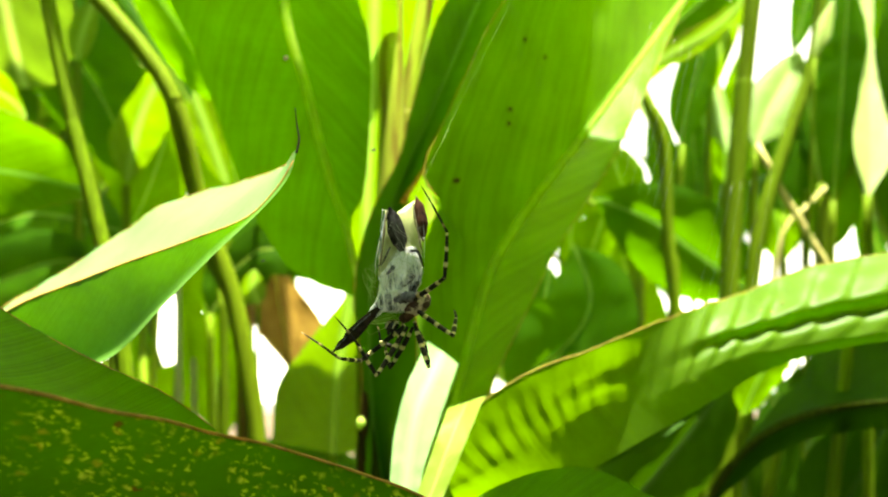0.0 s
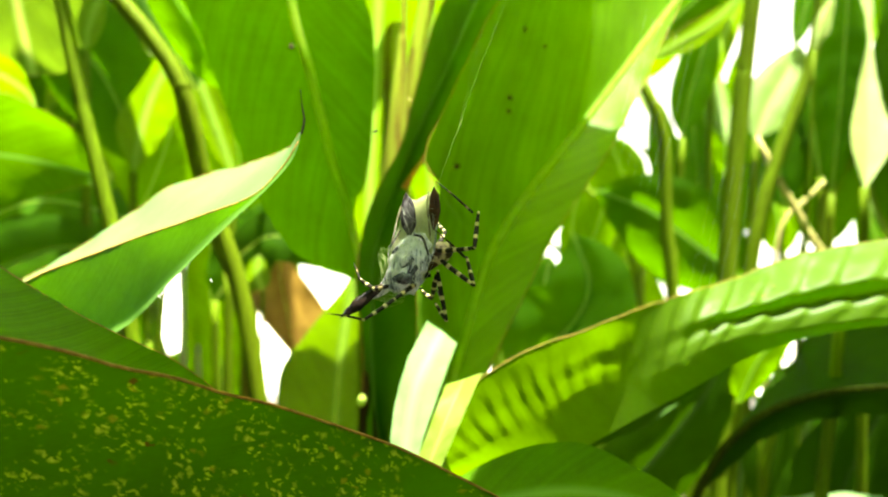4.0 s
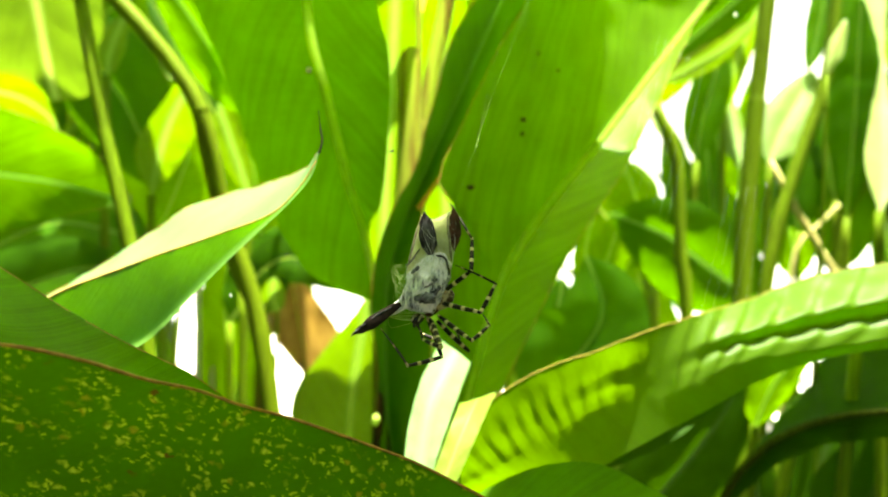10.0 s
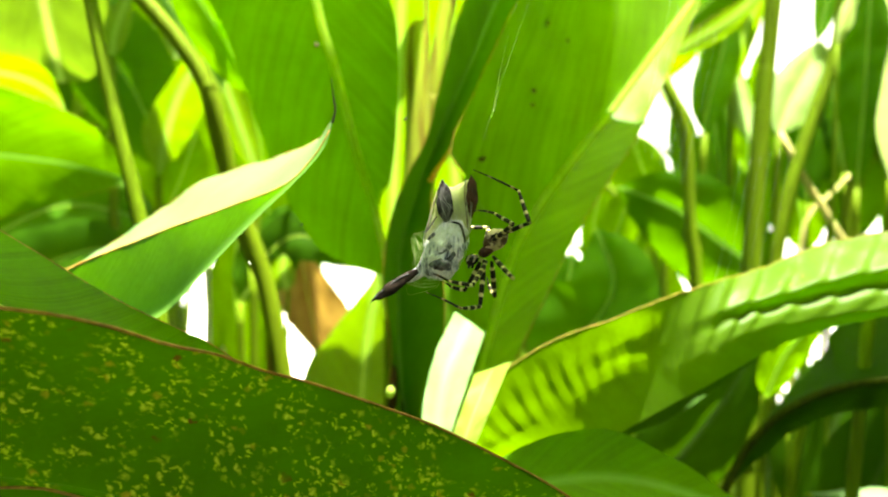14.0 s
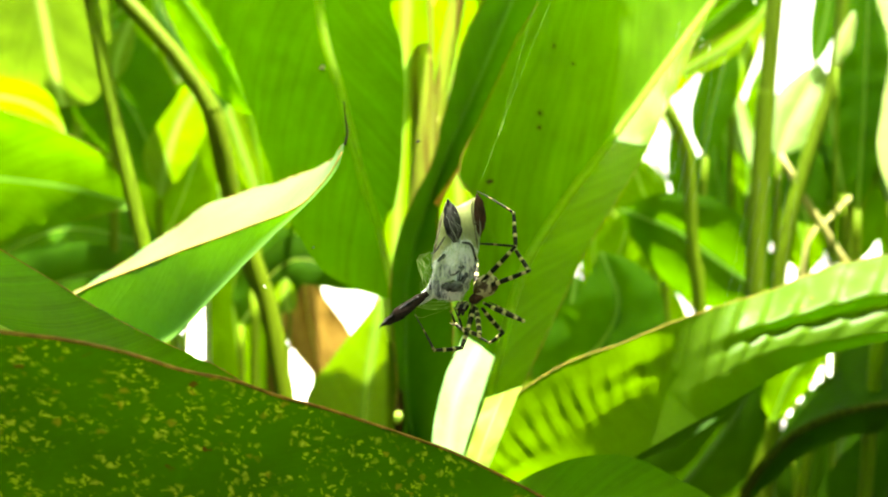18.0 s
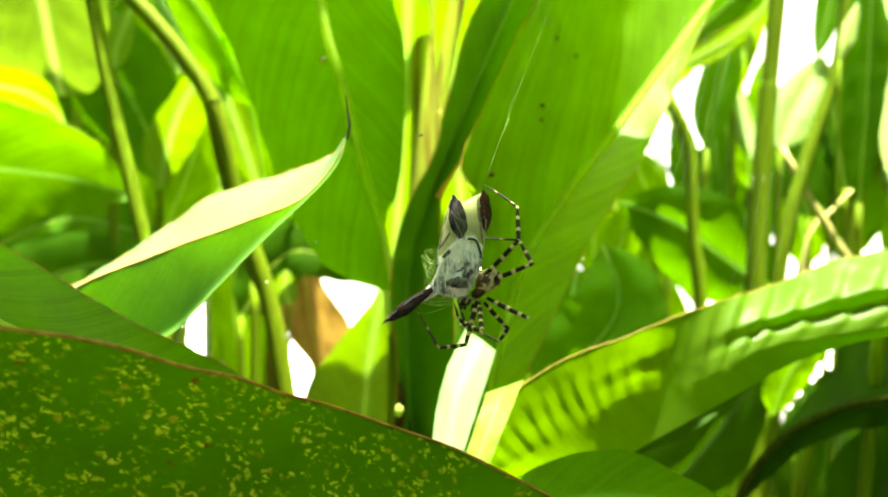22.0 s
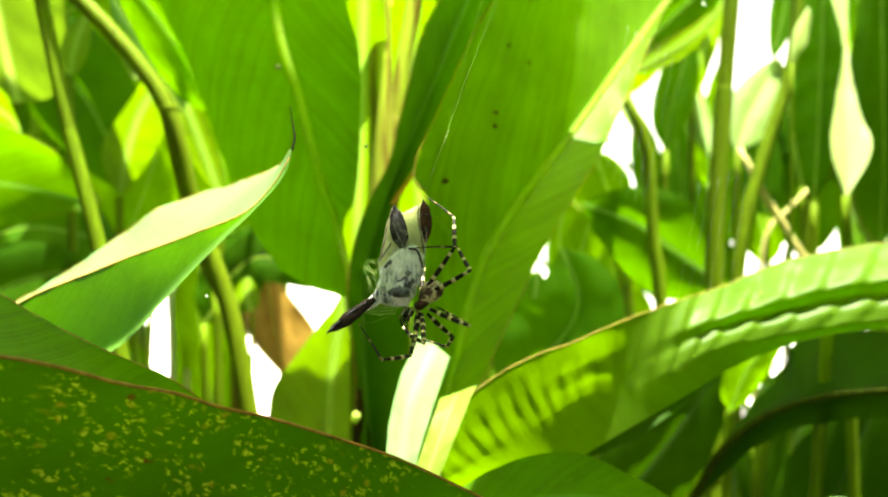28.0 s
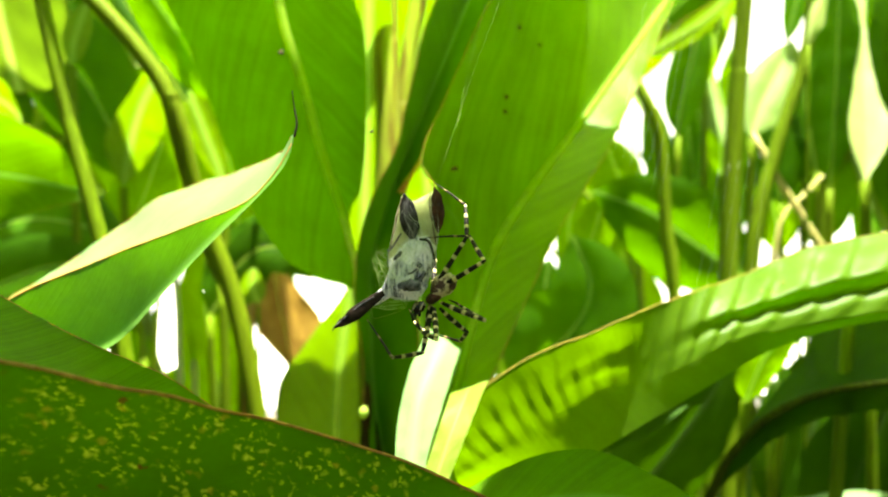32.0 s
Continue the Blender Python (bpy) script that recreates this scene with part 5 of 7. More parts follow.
# ---- plants at the back ----
def back_plants():
    """Low-detail plants that fill the thicket behind, with open gaps to the light beyond."""
    rnd = random.Random(7)
    gaps = [(0.465, 0.285, 0.060), (-0.135, -0.05, 0.05), (-0.185, -0.155, 0.045), (0.4425, -0.203, 0.032), (0.5, -0.14, 0.03), (-0.29, -0.10, 0.03), (0.45, -0.01, 0.026), (0.455, 0.15, 0.03), (0.299, 0.11, 0.03), (0.342, 0.11, 0.015), (0.387, 0.19, 0.03), (0.181, -0.03, 0.006), (0.222, 0.030, 0.010)]
    protos = []
    for k, m in enumerate((M_DEEP, M_DEEP, M_YOUNG, M_LEAF)):
        thing = tagged(new("thicket_leaf"), "blurred green leaf deep in the thicket", "leaf", "leaves at the back")
        h = 0.30 + 0.04 * k
        rib = [(0, 0, -1.7), (0.01, 0.0, -0.6), (0.0, 0.0, 0.0), (0.015, 0.01, h * 0.5), (0.05, 0.04, h)]
        rr = spline(rib[2:], 8)
        le, ri = [], []
        for i, q in enumerate(rr):
            w = (0.045 + 0.012 * k) * math.sin(math.pi * (i / 8) ** 0.85) ** 0.75 if 0 < i < 8 else 0.0
            le.append(q + Vector((-w, 0.25 * w, 0)))
            ri.append(q + Vector((w, 0.25 * w, 0.1 * w)))
        me, _, _ = blade([tuple(q) for q in rr], le, ri, nu=20, nv=4, belly=0.1)
        part("blade", me, m, thing)
        part("midrib", ridge(rib[2:], 0.0022, 0.0008, 12), M_RIB, thing)
        part("stalk", tube(rib[:3], 0.007, 0.004, n=10, sides=7, name="stalk"), M_STEM, thing)
        protos.append(thing)
    used = set()
    n = 0
    for _ in range(900):
        y = rnd.uniform(1.35, 3.4)
        x = rnd.uniform(-0.8, 0.8) * y
        z = 1.0 + rnd.uniform(-0.42, 0.40) * y
        turn, leanx, leany = rnd.uniform(-70, 70), rnd.uniform(-25, 25), rnd.uniform(-50, 50)
        if z < 0.25 or z > 1.75:
            continue
        tall = 0.34
        clear = True
        for s in (-4.5, -4.0, -3.5, -3.0, -2.5, -2.0, -1.6, -1.2, -0.8, -0.4, 0.0, 0.25, 0.5, 0.75, 1.0):
            px = x + math.sin(radians(leany)) * tall * s
            pz = z + math.cos(radians(leany)) * tall * s
            for gx, gz, gr in gaps:
                wide = gr + (0.05 / y if s > 0 else 0.012)
                if math.hypot(px / y - gx, (pz - 1.0) / y - gz) < wide:
                    clear = False
        if not clear:
            continue
        k = rnd.randrange(4)
        m = pose(x, y, z, leanx, leany, turn)
        if k not in used:
            protos[k].matrix_basis = m
            used.add(k)
        else:
            copy_thing(protos[k], m)
        n += 1
        if n > 190:
            break


back_plants()


# ---- unseen leaves added overhead, which shade those below ----
def overhead(label, rib, left, right, side, material=None, deeper=0.1):
    foot = (side * 1.0, rib[0][1] + deeper)
    top = Vector(rib[0])
    via = [(side * 1.02, foot[1], 0.9), (side * 0.98, foot[1], top.z + 0.15), (side * 0.8 + top.x * 0.2, foot[1], top.z + 0.28)]
    leaf(label, rib, left, right, material or M_DEEP, foot=foot, via=via, nu=40, nv=8, belly=0.03, stalk=0.006)


overhead("broad unseen leaf added overhead, shading the speckled leaf",
         [(-0.1129, 0.0998, 1.4395), (-0.0509, 0.1148, 1.4396), (-0.0064, 0.1398, 1.4259), (0.0528, 0.1698, 1.4022), (0.1840, 0.2348, 1.3502)],
         [(-0.1894, 0.1748, 1.4712), (-0.0873, 0.1778, 1.4761), (-0.0544, 0.1828, 1.4718), (-0.0200, 0.1878, 1.4617), (0.0159, 0.1928, 1.4504), (0.0456, 0.1978, 1.4376), (0.0888, 0.2078, 1.4127), (0.1840, 0.2348, 1.3502)],
         [(-0.0518, 0.0398, 1.4415), (-0.0134, 0.0498, 1.4379), (0.0021, 0.0598, 1.4310), (0.0409, 0.0898, 1.4153), (0.1840, 0.2348, 1.3502)], -1)
overhead("broad thin unseen leaf added overhead beside the rolled one",
         [(-0.2377, 0.2475, 1.2706), (-0.1519, 0.2425, 1.2503), (-0.1037, 0.2475, 1.2252), (-0.0699, 0.2575, 1.2109), (-0.0180, 0.2675, 1.1958)],
         [(-0.2991, 0.3125, 1.3325), (-0.1832, 0.2905, 1.2866), (-0.1565, 0.2855, 1.2746), (-0.1237, 0.2805, 1.2556), (-0.0940, 0.2755, 1.2404), (-0.0583, 0.2695, 1.2253), (-0.0180, 0.2675, 1.1958)],
         [(-0.2093, 0.2175, 1.2370), (-0.1173, 0.2175, 1.2149), (-0.0632, 0.2375, 1.1949), (-0.0180, 0.2675, 1.1958)], -1, M_THIN)
overhead("thin unseen leaf added overhead, shading the tall leaf",
         [(0.27, 0.54, 1.32), (0.20, 0.53, 1.31), (0.14, 0.52, 1.30), (0.08, 0.50, 1.30), (0.02, 0.48, 1.29)],
         [(0.27, 0.54, 1.32), (0.186, 0.582, 1.30), (0.161, 0.595, 1.30), (0.10, 0.615, 1.30), (0.05, 0.57, 1.30), (0.02, 0.48, 1.29)],
         [(0.27, 0.54, 1.32), (0.20, 0.46, 1.31), (0.12, 0.448, 1.30), (0.05, 0.443, 1.30), (0.02, 0.48, 1.29)], 1, M_THIN)
overhead("narrow unseen leaf added overhead above the furled one",
         [(0.0512, 0.4406, 1.4945), (0.0419, 0.4356, 1.5529), (0.0403, 0.4306, 1.6064), (0.0440, 0.4306, 1.6515), (0.0685, 0.4506, 1.7217), (0.0929, 0.4706, 1.7811), (0.1140, 0.4806, 1.8329), (0.1499, 0.5006, 1.9162)],
         [(0.0225, 0.4906, 1.4919), (0.0246, 0.4906, 1.5633), (0.0183, 0.4906, 1.6262), (0.0246, 0.4906, 1.6703), (0.0495, 0.5006, 1.7275), (0.0644, 0.5106, 1.7861), (0.0843, 0.5206, 1.8458), (0.1499, 0.5006, 1.9205)],
         [(0.0646, 0.4406, 1.5021), (0.0794, 0.4206, 1.5558), (0.0850, 0.4206, 1.6073), (0.0794, 0.4206, 1.6515), (0.0872, 0.4306, 1.7078), (0.1154, 0.4506, 1.7725), (0.1415, 0.4706, 1.8317), (0.1520, 0.5006, 1.9162)], -1)
overhead("unseen leaf added overhead, shading the low leaves",
         [(0.2834, 0.5298, 1.5211), (0.3295, 0.5198, 1.5741), (0.3725, 0.5348, 1.6013), (0.4360, 0.5348, 1.6206), (0.5847, 0.5298, 1.6261)],
         [(0.2834, 0.5298, 1.5303), (0.3509, 0.5598, 1.5919), (0.4037, 0.5898, 1.6401), (0.4736, 0.5998, 1.6793), (0.6341, 0.5898, 1.6601)],
         [(0.2834, 0.5298, 1.5211), (0.3247, 0.4598, 1.5662), (0.3896, 0.4898, 1.5866), (0.5478, 0.4848, 1.6218)], 1)


overhead("unseen leaf added overhead, shading the leaf under the pleated one",
         [(0.050, 0.318, 1.305), (0.100, 0.330, 1.313), (0.150, 0.346, 1.3145), (0.200, 0.352, 1.298), (0.2462, 0.3559, 1.2811)],
         [(0.050, 0.318, 1.305), (0.084, 0.345, 1.313), (0.102, 0.364, 1.315), (0.130, 0.372, 1.318), (0.160, 0.376, 1.325), (0.1976, 0.3790, 1.3070), (0.2462, 0.3559, 1.2811)],
         [(0.050, 0.318, 1.305), (0.090, 0.296, 1.295), (0.1421, 0.3059, 1.2943), (0.190, 0.325, 1.29), (0.2462, 0.3559, 1.2811)], 1)


overhead("thin unseen leaf added overhead, shading the hanging leaf",
         [(-0.0781, 0.5591, 1.4193), (-0.0489, 0.5653, 1.3700), (-0.0236, 0.5715, 1.3246), (0.0097, 0.5939, 1.2494)],
         [(-0.0781, 0.5591, 1.4193), (-0.0933, 0.6103, 1.3542), (-0.0686, 0.6315, 1.2958), (-0.0340, 0.6227, 1.2619), (0.0097, 0.5939, 1.2494)],
         [(-0.0781, 0.5591, 1.4193), (-0.0274, 0.5303, 1.4095), (0.0094, 0.5315, 1.3744), (0.0207, 0.5477, 1.3144), (0.0097, 0.5939, 1.2494)], -1, M_THIN)
overhead("thin unseen leaf added high over the hanging leaf",
         [(-0.1797, 0.6167, 1.6273), (-0.1324, 0.5953, 1.5032), (-0.1053, 0.5927, 1.4078), (-0.0757, 0.6001, 1.2953)],
         [(-0.1797, 0.6167, 1.6273), (-0.1692, 0.6403, 1.5157), (-0.1362, 0.6427, 1.4058), (-0.1012, 0.6351, 1.3057), (-0.0757, 0.6001, 1.2953)],
         [(-0.1797, 0.6167, 1.6273), (-0.0914, 0.5553, 1.5095), (-0.0654, 0.5477, 1.4264), (-0.0549, 0.5589, 1.3572), (-0.0757, 0.6001, 1.2953)], -1, M_LEAF)
overhead("thin unseen leaf added overhead, shading a low yellow-green leaf",
         [(0.0599, 0.7828, 1.3221), (-0.0024, 0.8028, 1.3242), (-0.0664, 0.8128, 1.3412), (-0.1424, 0.8128, 1.3792)],
         [(0.0599, 0.7828, 1.3221), (0.0021, 0.7778, 1.3547), (-0.0323, 0.7878, 1.3641), (-0.0655, 0.7878, 1.3776), (-0.1008, 0.7928, 1.3850), (-0.1424, 0.8128, 1.3792)],
         [(0.0599, 0.7828, 1.3221), (0.0068, 0.8728, 1.2357), (-0.0474, 0.8728, 1.2222), (-0.1016, 0.8728, 1.2493), (-0.1424, 0.8128, 1.3792)], 1, M_THIN, 0.6)


overhead("unseen leaf added overhead, shading the web",
         [(0.0133, 0.1338, 1.5445), (0.0403, 0.1738, 1.5448), (0.0791, 0.2138, 1.5451), (0.1684, 0.2638, 1.5454)],
         [(0.0133, 0.1338, 1.5445), (0.0274, 0.1958, 1.5449), (0.0463, 0.2058, 1.5450), (0.0646, 0.2123, 1.5451), (0.0906, 0.2238, 1.5451), (0.1684, 0.2638, 1.5454)],
         [(0.0133, 0.1338, 1.5445), (0.0467, 0.1138, 1.5444), (0.0870, 0.1338, 1.5445), (0.1684, 0.2638, 1.5454)], 1)


# ---- spider, its wrapped prey and the web ----
def rod(name, pts, radii, flat=1.0, rough=0.0, sides=16, n=28, freq=300.0):
    """A lumpy rod in millimetres: places (x, y, z) and the radius at each."""
    c = spline([Vector(p) * 0.001 for p in pts], n)
    verts, faces = [], []
    for i, q in enumerate(c):
        d = (c[min(i + 1, n)] - c[max(i - 1, 0)]).normalized()
        a = d.cross(Vector((0, 1, 0))).normalized()
        b = a.cross(d)
        s = i / n * (len(radii) - 1)
        k = min(int(s), len(radii) - 2)
        e = s - k
        e = e * e * (3 - 2 * e)
        r = (radii[k] * (1 - e) + radii[k + 1] * e) * 0.001
        for j in range(sides):
            w = 2 * math.pi * j / sides
            p = q + a * (r * math.cos(w)) + b * (r * flat * math.sin(w))
            if rough:
                p += (p - q).normalized() * (noise.noise(p * freq) * rough * 0.001)
            verts.append(p)
    for i in range(n):
        for j in range(sides):
            e, g = i * sides + j, i * sides + (j + 1) % sides
            faces.append((e, g, g + sides, e + sides))
    faces.append(tuple(range(sides))[::-1])
    faces.append(tuple(range(n * sides, (n + 1) * sides)))
    return mesh_of(name, verts, faces)


def prey_pose(x, y, z, roll, spin):
    """roll: in the web's plane; spin: about the bundle's own length."""
    axis = Vector((0.30, 0.0, 0.95)).normalized()
    heart = Vector((0.0095, 0.0, 0.0))
    turn = Matrix.Translation(heart) @ Matrix.Rotation(radians(spin), 4, axis) @ Matrix.Translation(-heart)
    return Matrix.Translation((x, y, z)) @ Matrix.Rotation(radians(roll), 4, "Y") @ turn


def shell(name, rows, rough=0.0, scoop=0.0, back=1.0, sides=40, n=40):
    """A closed lens-shaped body in millimetres; rows, top to bottom: left x, left z, right x, right z, half depth. Also gives its front face as a function."""
    fine = spline([(r[0], r[1], 0) for r in rows], n), spline([(r[2], r[3], 0) for r in rows], n)
    deeps = [r[4] for r in rows]

    def face(u, w):
        """u: down the body, 0 to 1; w: round it from 0 to 1, the front half first."""
        i = min(n, max(0, round(u * n)))
        a, b = fine[0][i], fine[1][i]
        s = u * (len(deeps) - 1)
        k = min(int(s), len(deeps) - 2)
        d = deeps[k] + (deeps[k + 1] - deeps[k]) * (s - k)
        c = math.cos(2 * math.pi * w)
        e = math.sin(2 * math.pi * w)
        x = (a.x + b.x) / 2 - c * (b.x - a.x) / 2
        z = (a.y + b.y) / 2 - c * (b.y - a.y) / 2 - scoop * (1 - c * c) * max(0.0, 1 - 3 * u)
        return Vector((x, -d * e * (1.0 if e > 0 else back), z))

    verts, faces = [], []
    for i in range(n + 1):
        mid = (face(i / n, 0.0) + face(i / n, 0.5)) / 2
        for j in range(sides):
            p = face(i / n, j / sides)
            out = p - mid
            if rough and out.length > 1e-6:
                p = p + out.normalized() * (noise.noise(p * 0.33) * rough + noise.noise(p * 0.9) * rough * 0.4)
            verts.append(p * 0.001)
    for i in range(n):
        for j in range(sides):
            e, g = i * sides + j, i * sides + (j + 1) % sides
            faces.append((e, g, g + sides, e + sides))
    faces.append(tuple(range(sides))[::-1])
    faces.append(tuple(range(n * sides, (n + 1) * sides)))
    return mesh_of(name, verts, faces), face


def wrapped_prey():
    """An insect wrapped in silk: places in millimetres round its middle."""
    thing = tagged(new("wrapped_prey"), "insect wrapped in grey-white silk with dark wings sticking out", "prey")
    silk, face = shell("silk_wrap", [(10.6, 12.0, 12.4, 12.0, 0.4), (8.6, 8.0, 15.0, 8.0, 1.6), (5.4, 4.0, 17.4, 4.6, 3.0), (3.0, 0.8, 17.9, 1.0, 4.2), (2.2, -3.6, 17.2, -3.4, 4.6), (0.2, -9.0, 15.6, -7.8, 4.2), (-0.4, -12.0, 14.2, -11.0, 2.8), (4.0, -14.0, 12.0, -14.6, 0.8)], 1.3, 0.0, 0.8)
    part("silk_wrap", silk, M_SILK, thing)
    sheet, sheet_face = shell("membrane", [(7.0, 20.8, 18.6, 23.4, 0.35), (5.6, 15.0, 19.4, 17.5, 1.3), (4.2, 9.0, 19.2, 10.0, 1.6), (2.2, 2.5, 18.3, 2.0, 1.6), (2.0, -3.4, 17.0, -4.0, 1.4), (2.6, -9.0, 14.8, -10.0, 0.9)], 0.35, 2.6, 1.5)
    part("membrane", sheet, M_MEMBRANE, thing, "pale yellow see-through silk sheet")
    part("silk_back", shell("silk_back", [(7.4, 19.4, 17.6, 21.0, 0.5), (5.6, 14.0, 18.8, 15.5, 1.7), (4.4, 8.0, 18.6, 8.5, 2.6), (2.8, 1.0, 17.6, 1.0, 3.4)], 0.5, 2.2, 1.6)[0], M_SHROUD, thing, "blue-grey silk over the back of the wings").location.y = 0.0022
    part("wing", rod("wing", [(7.6, -1.7, 22.0), (8.4, -2.0, 18.6), (9.0, -2.2, 14.8), (9.7, -2.5, 11.0), (10.2, -2.6, 6.5)], [0.35, 2.5, 3.3, 2.9, 0.9], 0.26, 0.5, 20, 30), M_WING, thing, "dark grey folded wing under silk")
    part("wing", rod("wing", [(18.2, -0.9, 24.2), (18.7, -1.4, 20.5), (19.0, -1.6, 16.0), (19.0, -1.6, 12.0), (19.1, -1.4, 8.4)], [0.3, 2.0, 2.4, 1.8, 0.3], 0.35, 0.5, 18, 26), M_BROWN, thing, "dark brown folded wing tip")
    part("wing_edge", rod("wing_edge", [(16.5, -1.8, 22.4), (16.4, -2.0, 17.5), (17.2, -2.0, 11.5), (18.2, -1.8, 4.5)], [0.25, 0.45, 0.35, 0.2], 0.8, 0.2, 8, 24), M_STRAWSILK, thing, "pale dry rim of the wing")
    part("wing_edge", rod("wing_edge", [(7.0, -1.4, 21.0), (5.2, -1.4, 15.0), (3.6, -1.4, 8.0), (2.0, -1.0, 1.0)], [0.25, 0.35, 0.45, 0.2], 0.8, 0.2, 8, 24), M_STRAWSILK, thing, "pale dry rim of the wing")
    part("silk_neck", shell("silk_neck", [(1.8, -6.0, 7.0, -9.5, 2.4), (0.8, -8.6, 5.0, -11.6, 2.2), (-1.6, -11.2, 2.2, -13.4, 1.6), (-4.6, -13.2, -2.2, -15.6, 1.1), (-6.4, -14.8, -4.8, -16.6, 0.8)], 0.5)[0], M_SILK, thing)
    part("wing", rod("wing", [(0.2, -1.6, -11.6), (-3.6, -1.6, -14.0), (-7.6, -1.5, -16.8), (-11.8, -1.2, -20.0), (-15.6, -0.6, -22.4), (-17.3, -0.2, -23.6)], [0.9, 1.7, 2.2, 2.3, 1.6, 0.25], 0.30, 0.25, 18, 40), M_TIP, thing, "black-brown bare wing tip")
    part("wing_edge", rod("wing_edge", [(-3.2, -2.2, -12.8), (-8.0, -2.0, -15.6), (-13.0, -1.4, -19.6), (-17.0, -0.5, -23.0), (-17.6, -0.3, -24.4)], [0.2, 0.3, 0.3, 0.3, 0.15], 0.8, 0.1, 8, 24), M_HEAD, thing, "grey rim of the bare wing")
    part("head", egg("head", (8.6, -3.5, -9.0), (0.9, -0.2, 0.05), 4.0, 2.3, 2.3, 1.0), M_HEAD, thing, "dark rounded head under silk")
    # a folded leg joint
    part("knee", egg("knee", (10.4, -4.1, -3.8), (0.8, -0.1, 0.5), 3.2, 0.7, 1.0, 0.6), M_HEAD, thing, "dark patch under silk")
    # two more dark eggs, added only as dark patches for hollows in the silk
    part("knee", egg("knee", (13.2, -4.0, -6.2), (0.5, -0.1, 0.8), 2.2, 0.9, 1.0, 0.6), M_HEAD, thing, "dark patch under silk")
    part("knee", egg("knee", (5.2, -3.4, 1.0), (0.7, -0.1, 0.6), 2.0, 0.6, 0.8, 0.5), M_HEAD, thing, "dark patch under silk")
    part("shin", rod("shin", [(12.6, -4.2, 6.4), (15.6, -3.6, 5.6), (17.2, -2.8, 1.4), (17.6, -2.4, -0.6)], [0.35, 0.45, 0.4, 0.2], 1.0, 0, 8, 16), M_WING, thing)
    part("shin", rod("shin", [(6.4, -2.0, 8.5), (3.0, -1.6, 3.4), (1.4, -1.0, 2.6)], [0.25, 0.35, 0.2], 1.0, 0, 8, 12), M_WING, thing)
    rnd = random.Random(3)

    def strand(pts, r, material=M_THREAD):
        part("silk_strand", rod("silk_strand", pts, [r * 0.6, r, r * 0.6], 1, 0, 4, 14), material, thing)

    # threads wound over the body, and fewer over the wings
    for k in range(90):
        u, w = rnd.uniform(0.04, 0.96), rnd.uniform(0.0, 0.5)
        du, dw = rnd.uniform(-0.6, 0.6), rnd.uniform(-0.4, 0.4)
        pts = []
        for i in range(7):
            s = i / 6
            q = face(min(1.0, max(0.0, u + du * s)), min(0.56, max(-0.06, w + dw * s)))
            pts.append((q.x + rnd.uniform(-0.2, 0.2), q.y * 1.1 - 0.35, q.z + rnd.uniform(-0.5, 0.5)))
        strand(pts, 0.03 + 0.12 * rnd.random() ** 2.5)
    for k in range(46):
        u, w = rnd.uniform(0.0, 0.7), rnd.uniform(0.0, 0.5)
        du, dw = rnd.uniform(-0.3, 0.5), rnd.uniform(-0.25, 0.25)
        pts = []
        for i in range(6):
            s = i / 5
            q = sheet_face(min(1.0, max(0.0, u + du * s)), min(0.5, max(0.0, w + dw * s)))
            pts.append((q.x, q.y - 2.2, q.z + rnd.uniform(-0.3, 0.3)))
        strand(pts, 0.015 + 0.06 * rnd.random() ** 2)
    for k in range(40):
        u, w = rnd.uniform(0.0, 1.0), rnd.uniform(0.55, 0.95)
        du, dw = rnd.uniform(-0.5, 0.5), rnd.uniform(-0.3, 0.3)
        pts = []
        for i in range(6):
            s = i / 5
            q = sheet_face(min(1.0, max(0.0, u + du * s)), min(1.0, max(0.5, w + dw * s)))
            pts.append((q.x, q.y + 2.8, q.z + rnd.uniform(-0.3, 0.3)))
        strand(pts, 0.04 + 0.05 * rnd.random())
    # the loose sheet of threads beside the bundle
    rim = [(1.6, 3.0), (-2.6, 2.2), (-3.8, 0.4), (-3.2, -3.0), (-2.0, -6.4), (-2.8, -9.0), (-2.4, -12.0)]
    hem = [(2.4, 1.0), (2.2, -1.0), (2.0, -3.0), (1.8, -5.0), (1.2, -7.0), (0.4, -9.0), (-1.0, -11.0)]
    strand([(x, 0.6, z) for x, z in rim], 0.022, M_LINE)
    strand([(x * 0.45 + 0.5, 0.6, z + 0.4) for x, z in rim], 0.012, M_LINE)
    for k in range(18):
        a, b = rim[rnd.randrange(7)], hem[rnd.randrange(7)]
        strand([(a[0], 0.6, a[1]), ((a[0] + b[0]) / 2 - 0.3, 0.7, (a[1] + b[1]) / 2 + rnd.uniform(-0.8, 0.8)), (b[0], 0.2, b[1])], 0.02 + 0.035 * rnd.random(), M_LINE)
    # the fan of threads under the neck
    for k in range(17):
        s = k / 16
        a = (-4.4 + 4.6 * s * s, 0.4, -16.6 + 4.4 * s * s)
        b = (7.2 + rnd.uniform(-0.6, 0.8), 0.3, -17.6 + 4.6 * s + rnd.uniform(-0.5, 0.5))
        strand([a, ((a[0] + b[0]) / 2, 0.5, (a[2] + b[2]) / 2 - 0.8 * (1 - s)), b], 0.045 + 0.05 * rnd.random(), M_LINE)
    strand([(-4.4, 0.4, -16.4), (-3.6, 0.4, -20.4), (1.5, 0.4, -19.4), (7.2, 0.3, -17.4)], 0.07, M_LINE)
    strand([(7.4, 0.3, -13.2), (8.0, 0.3, -15.4), (7.2, 0.3, -17.6)], 0.07, M_LINE)
    return thing


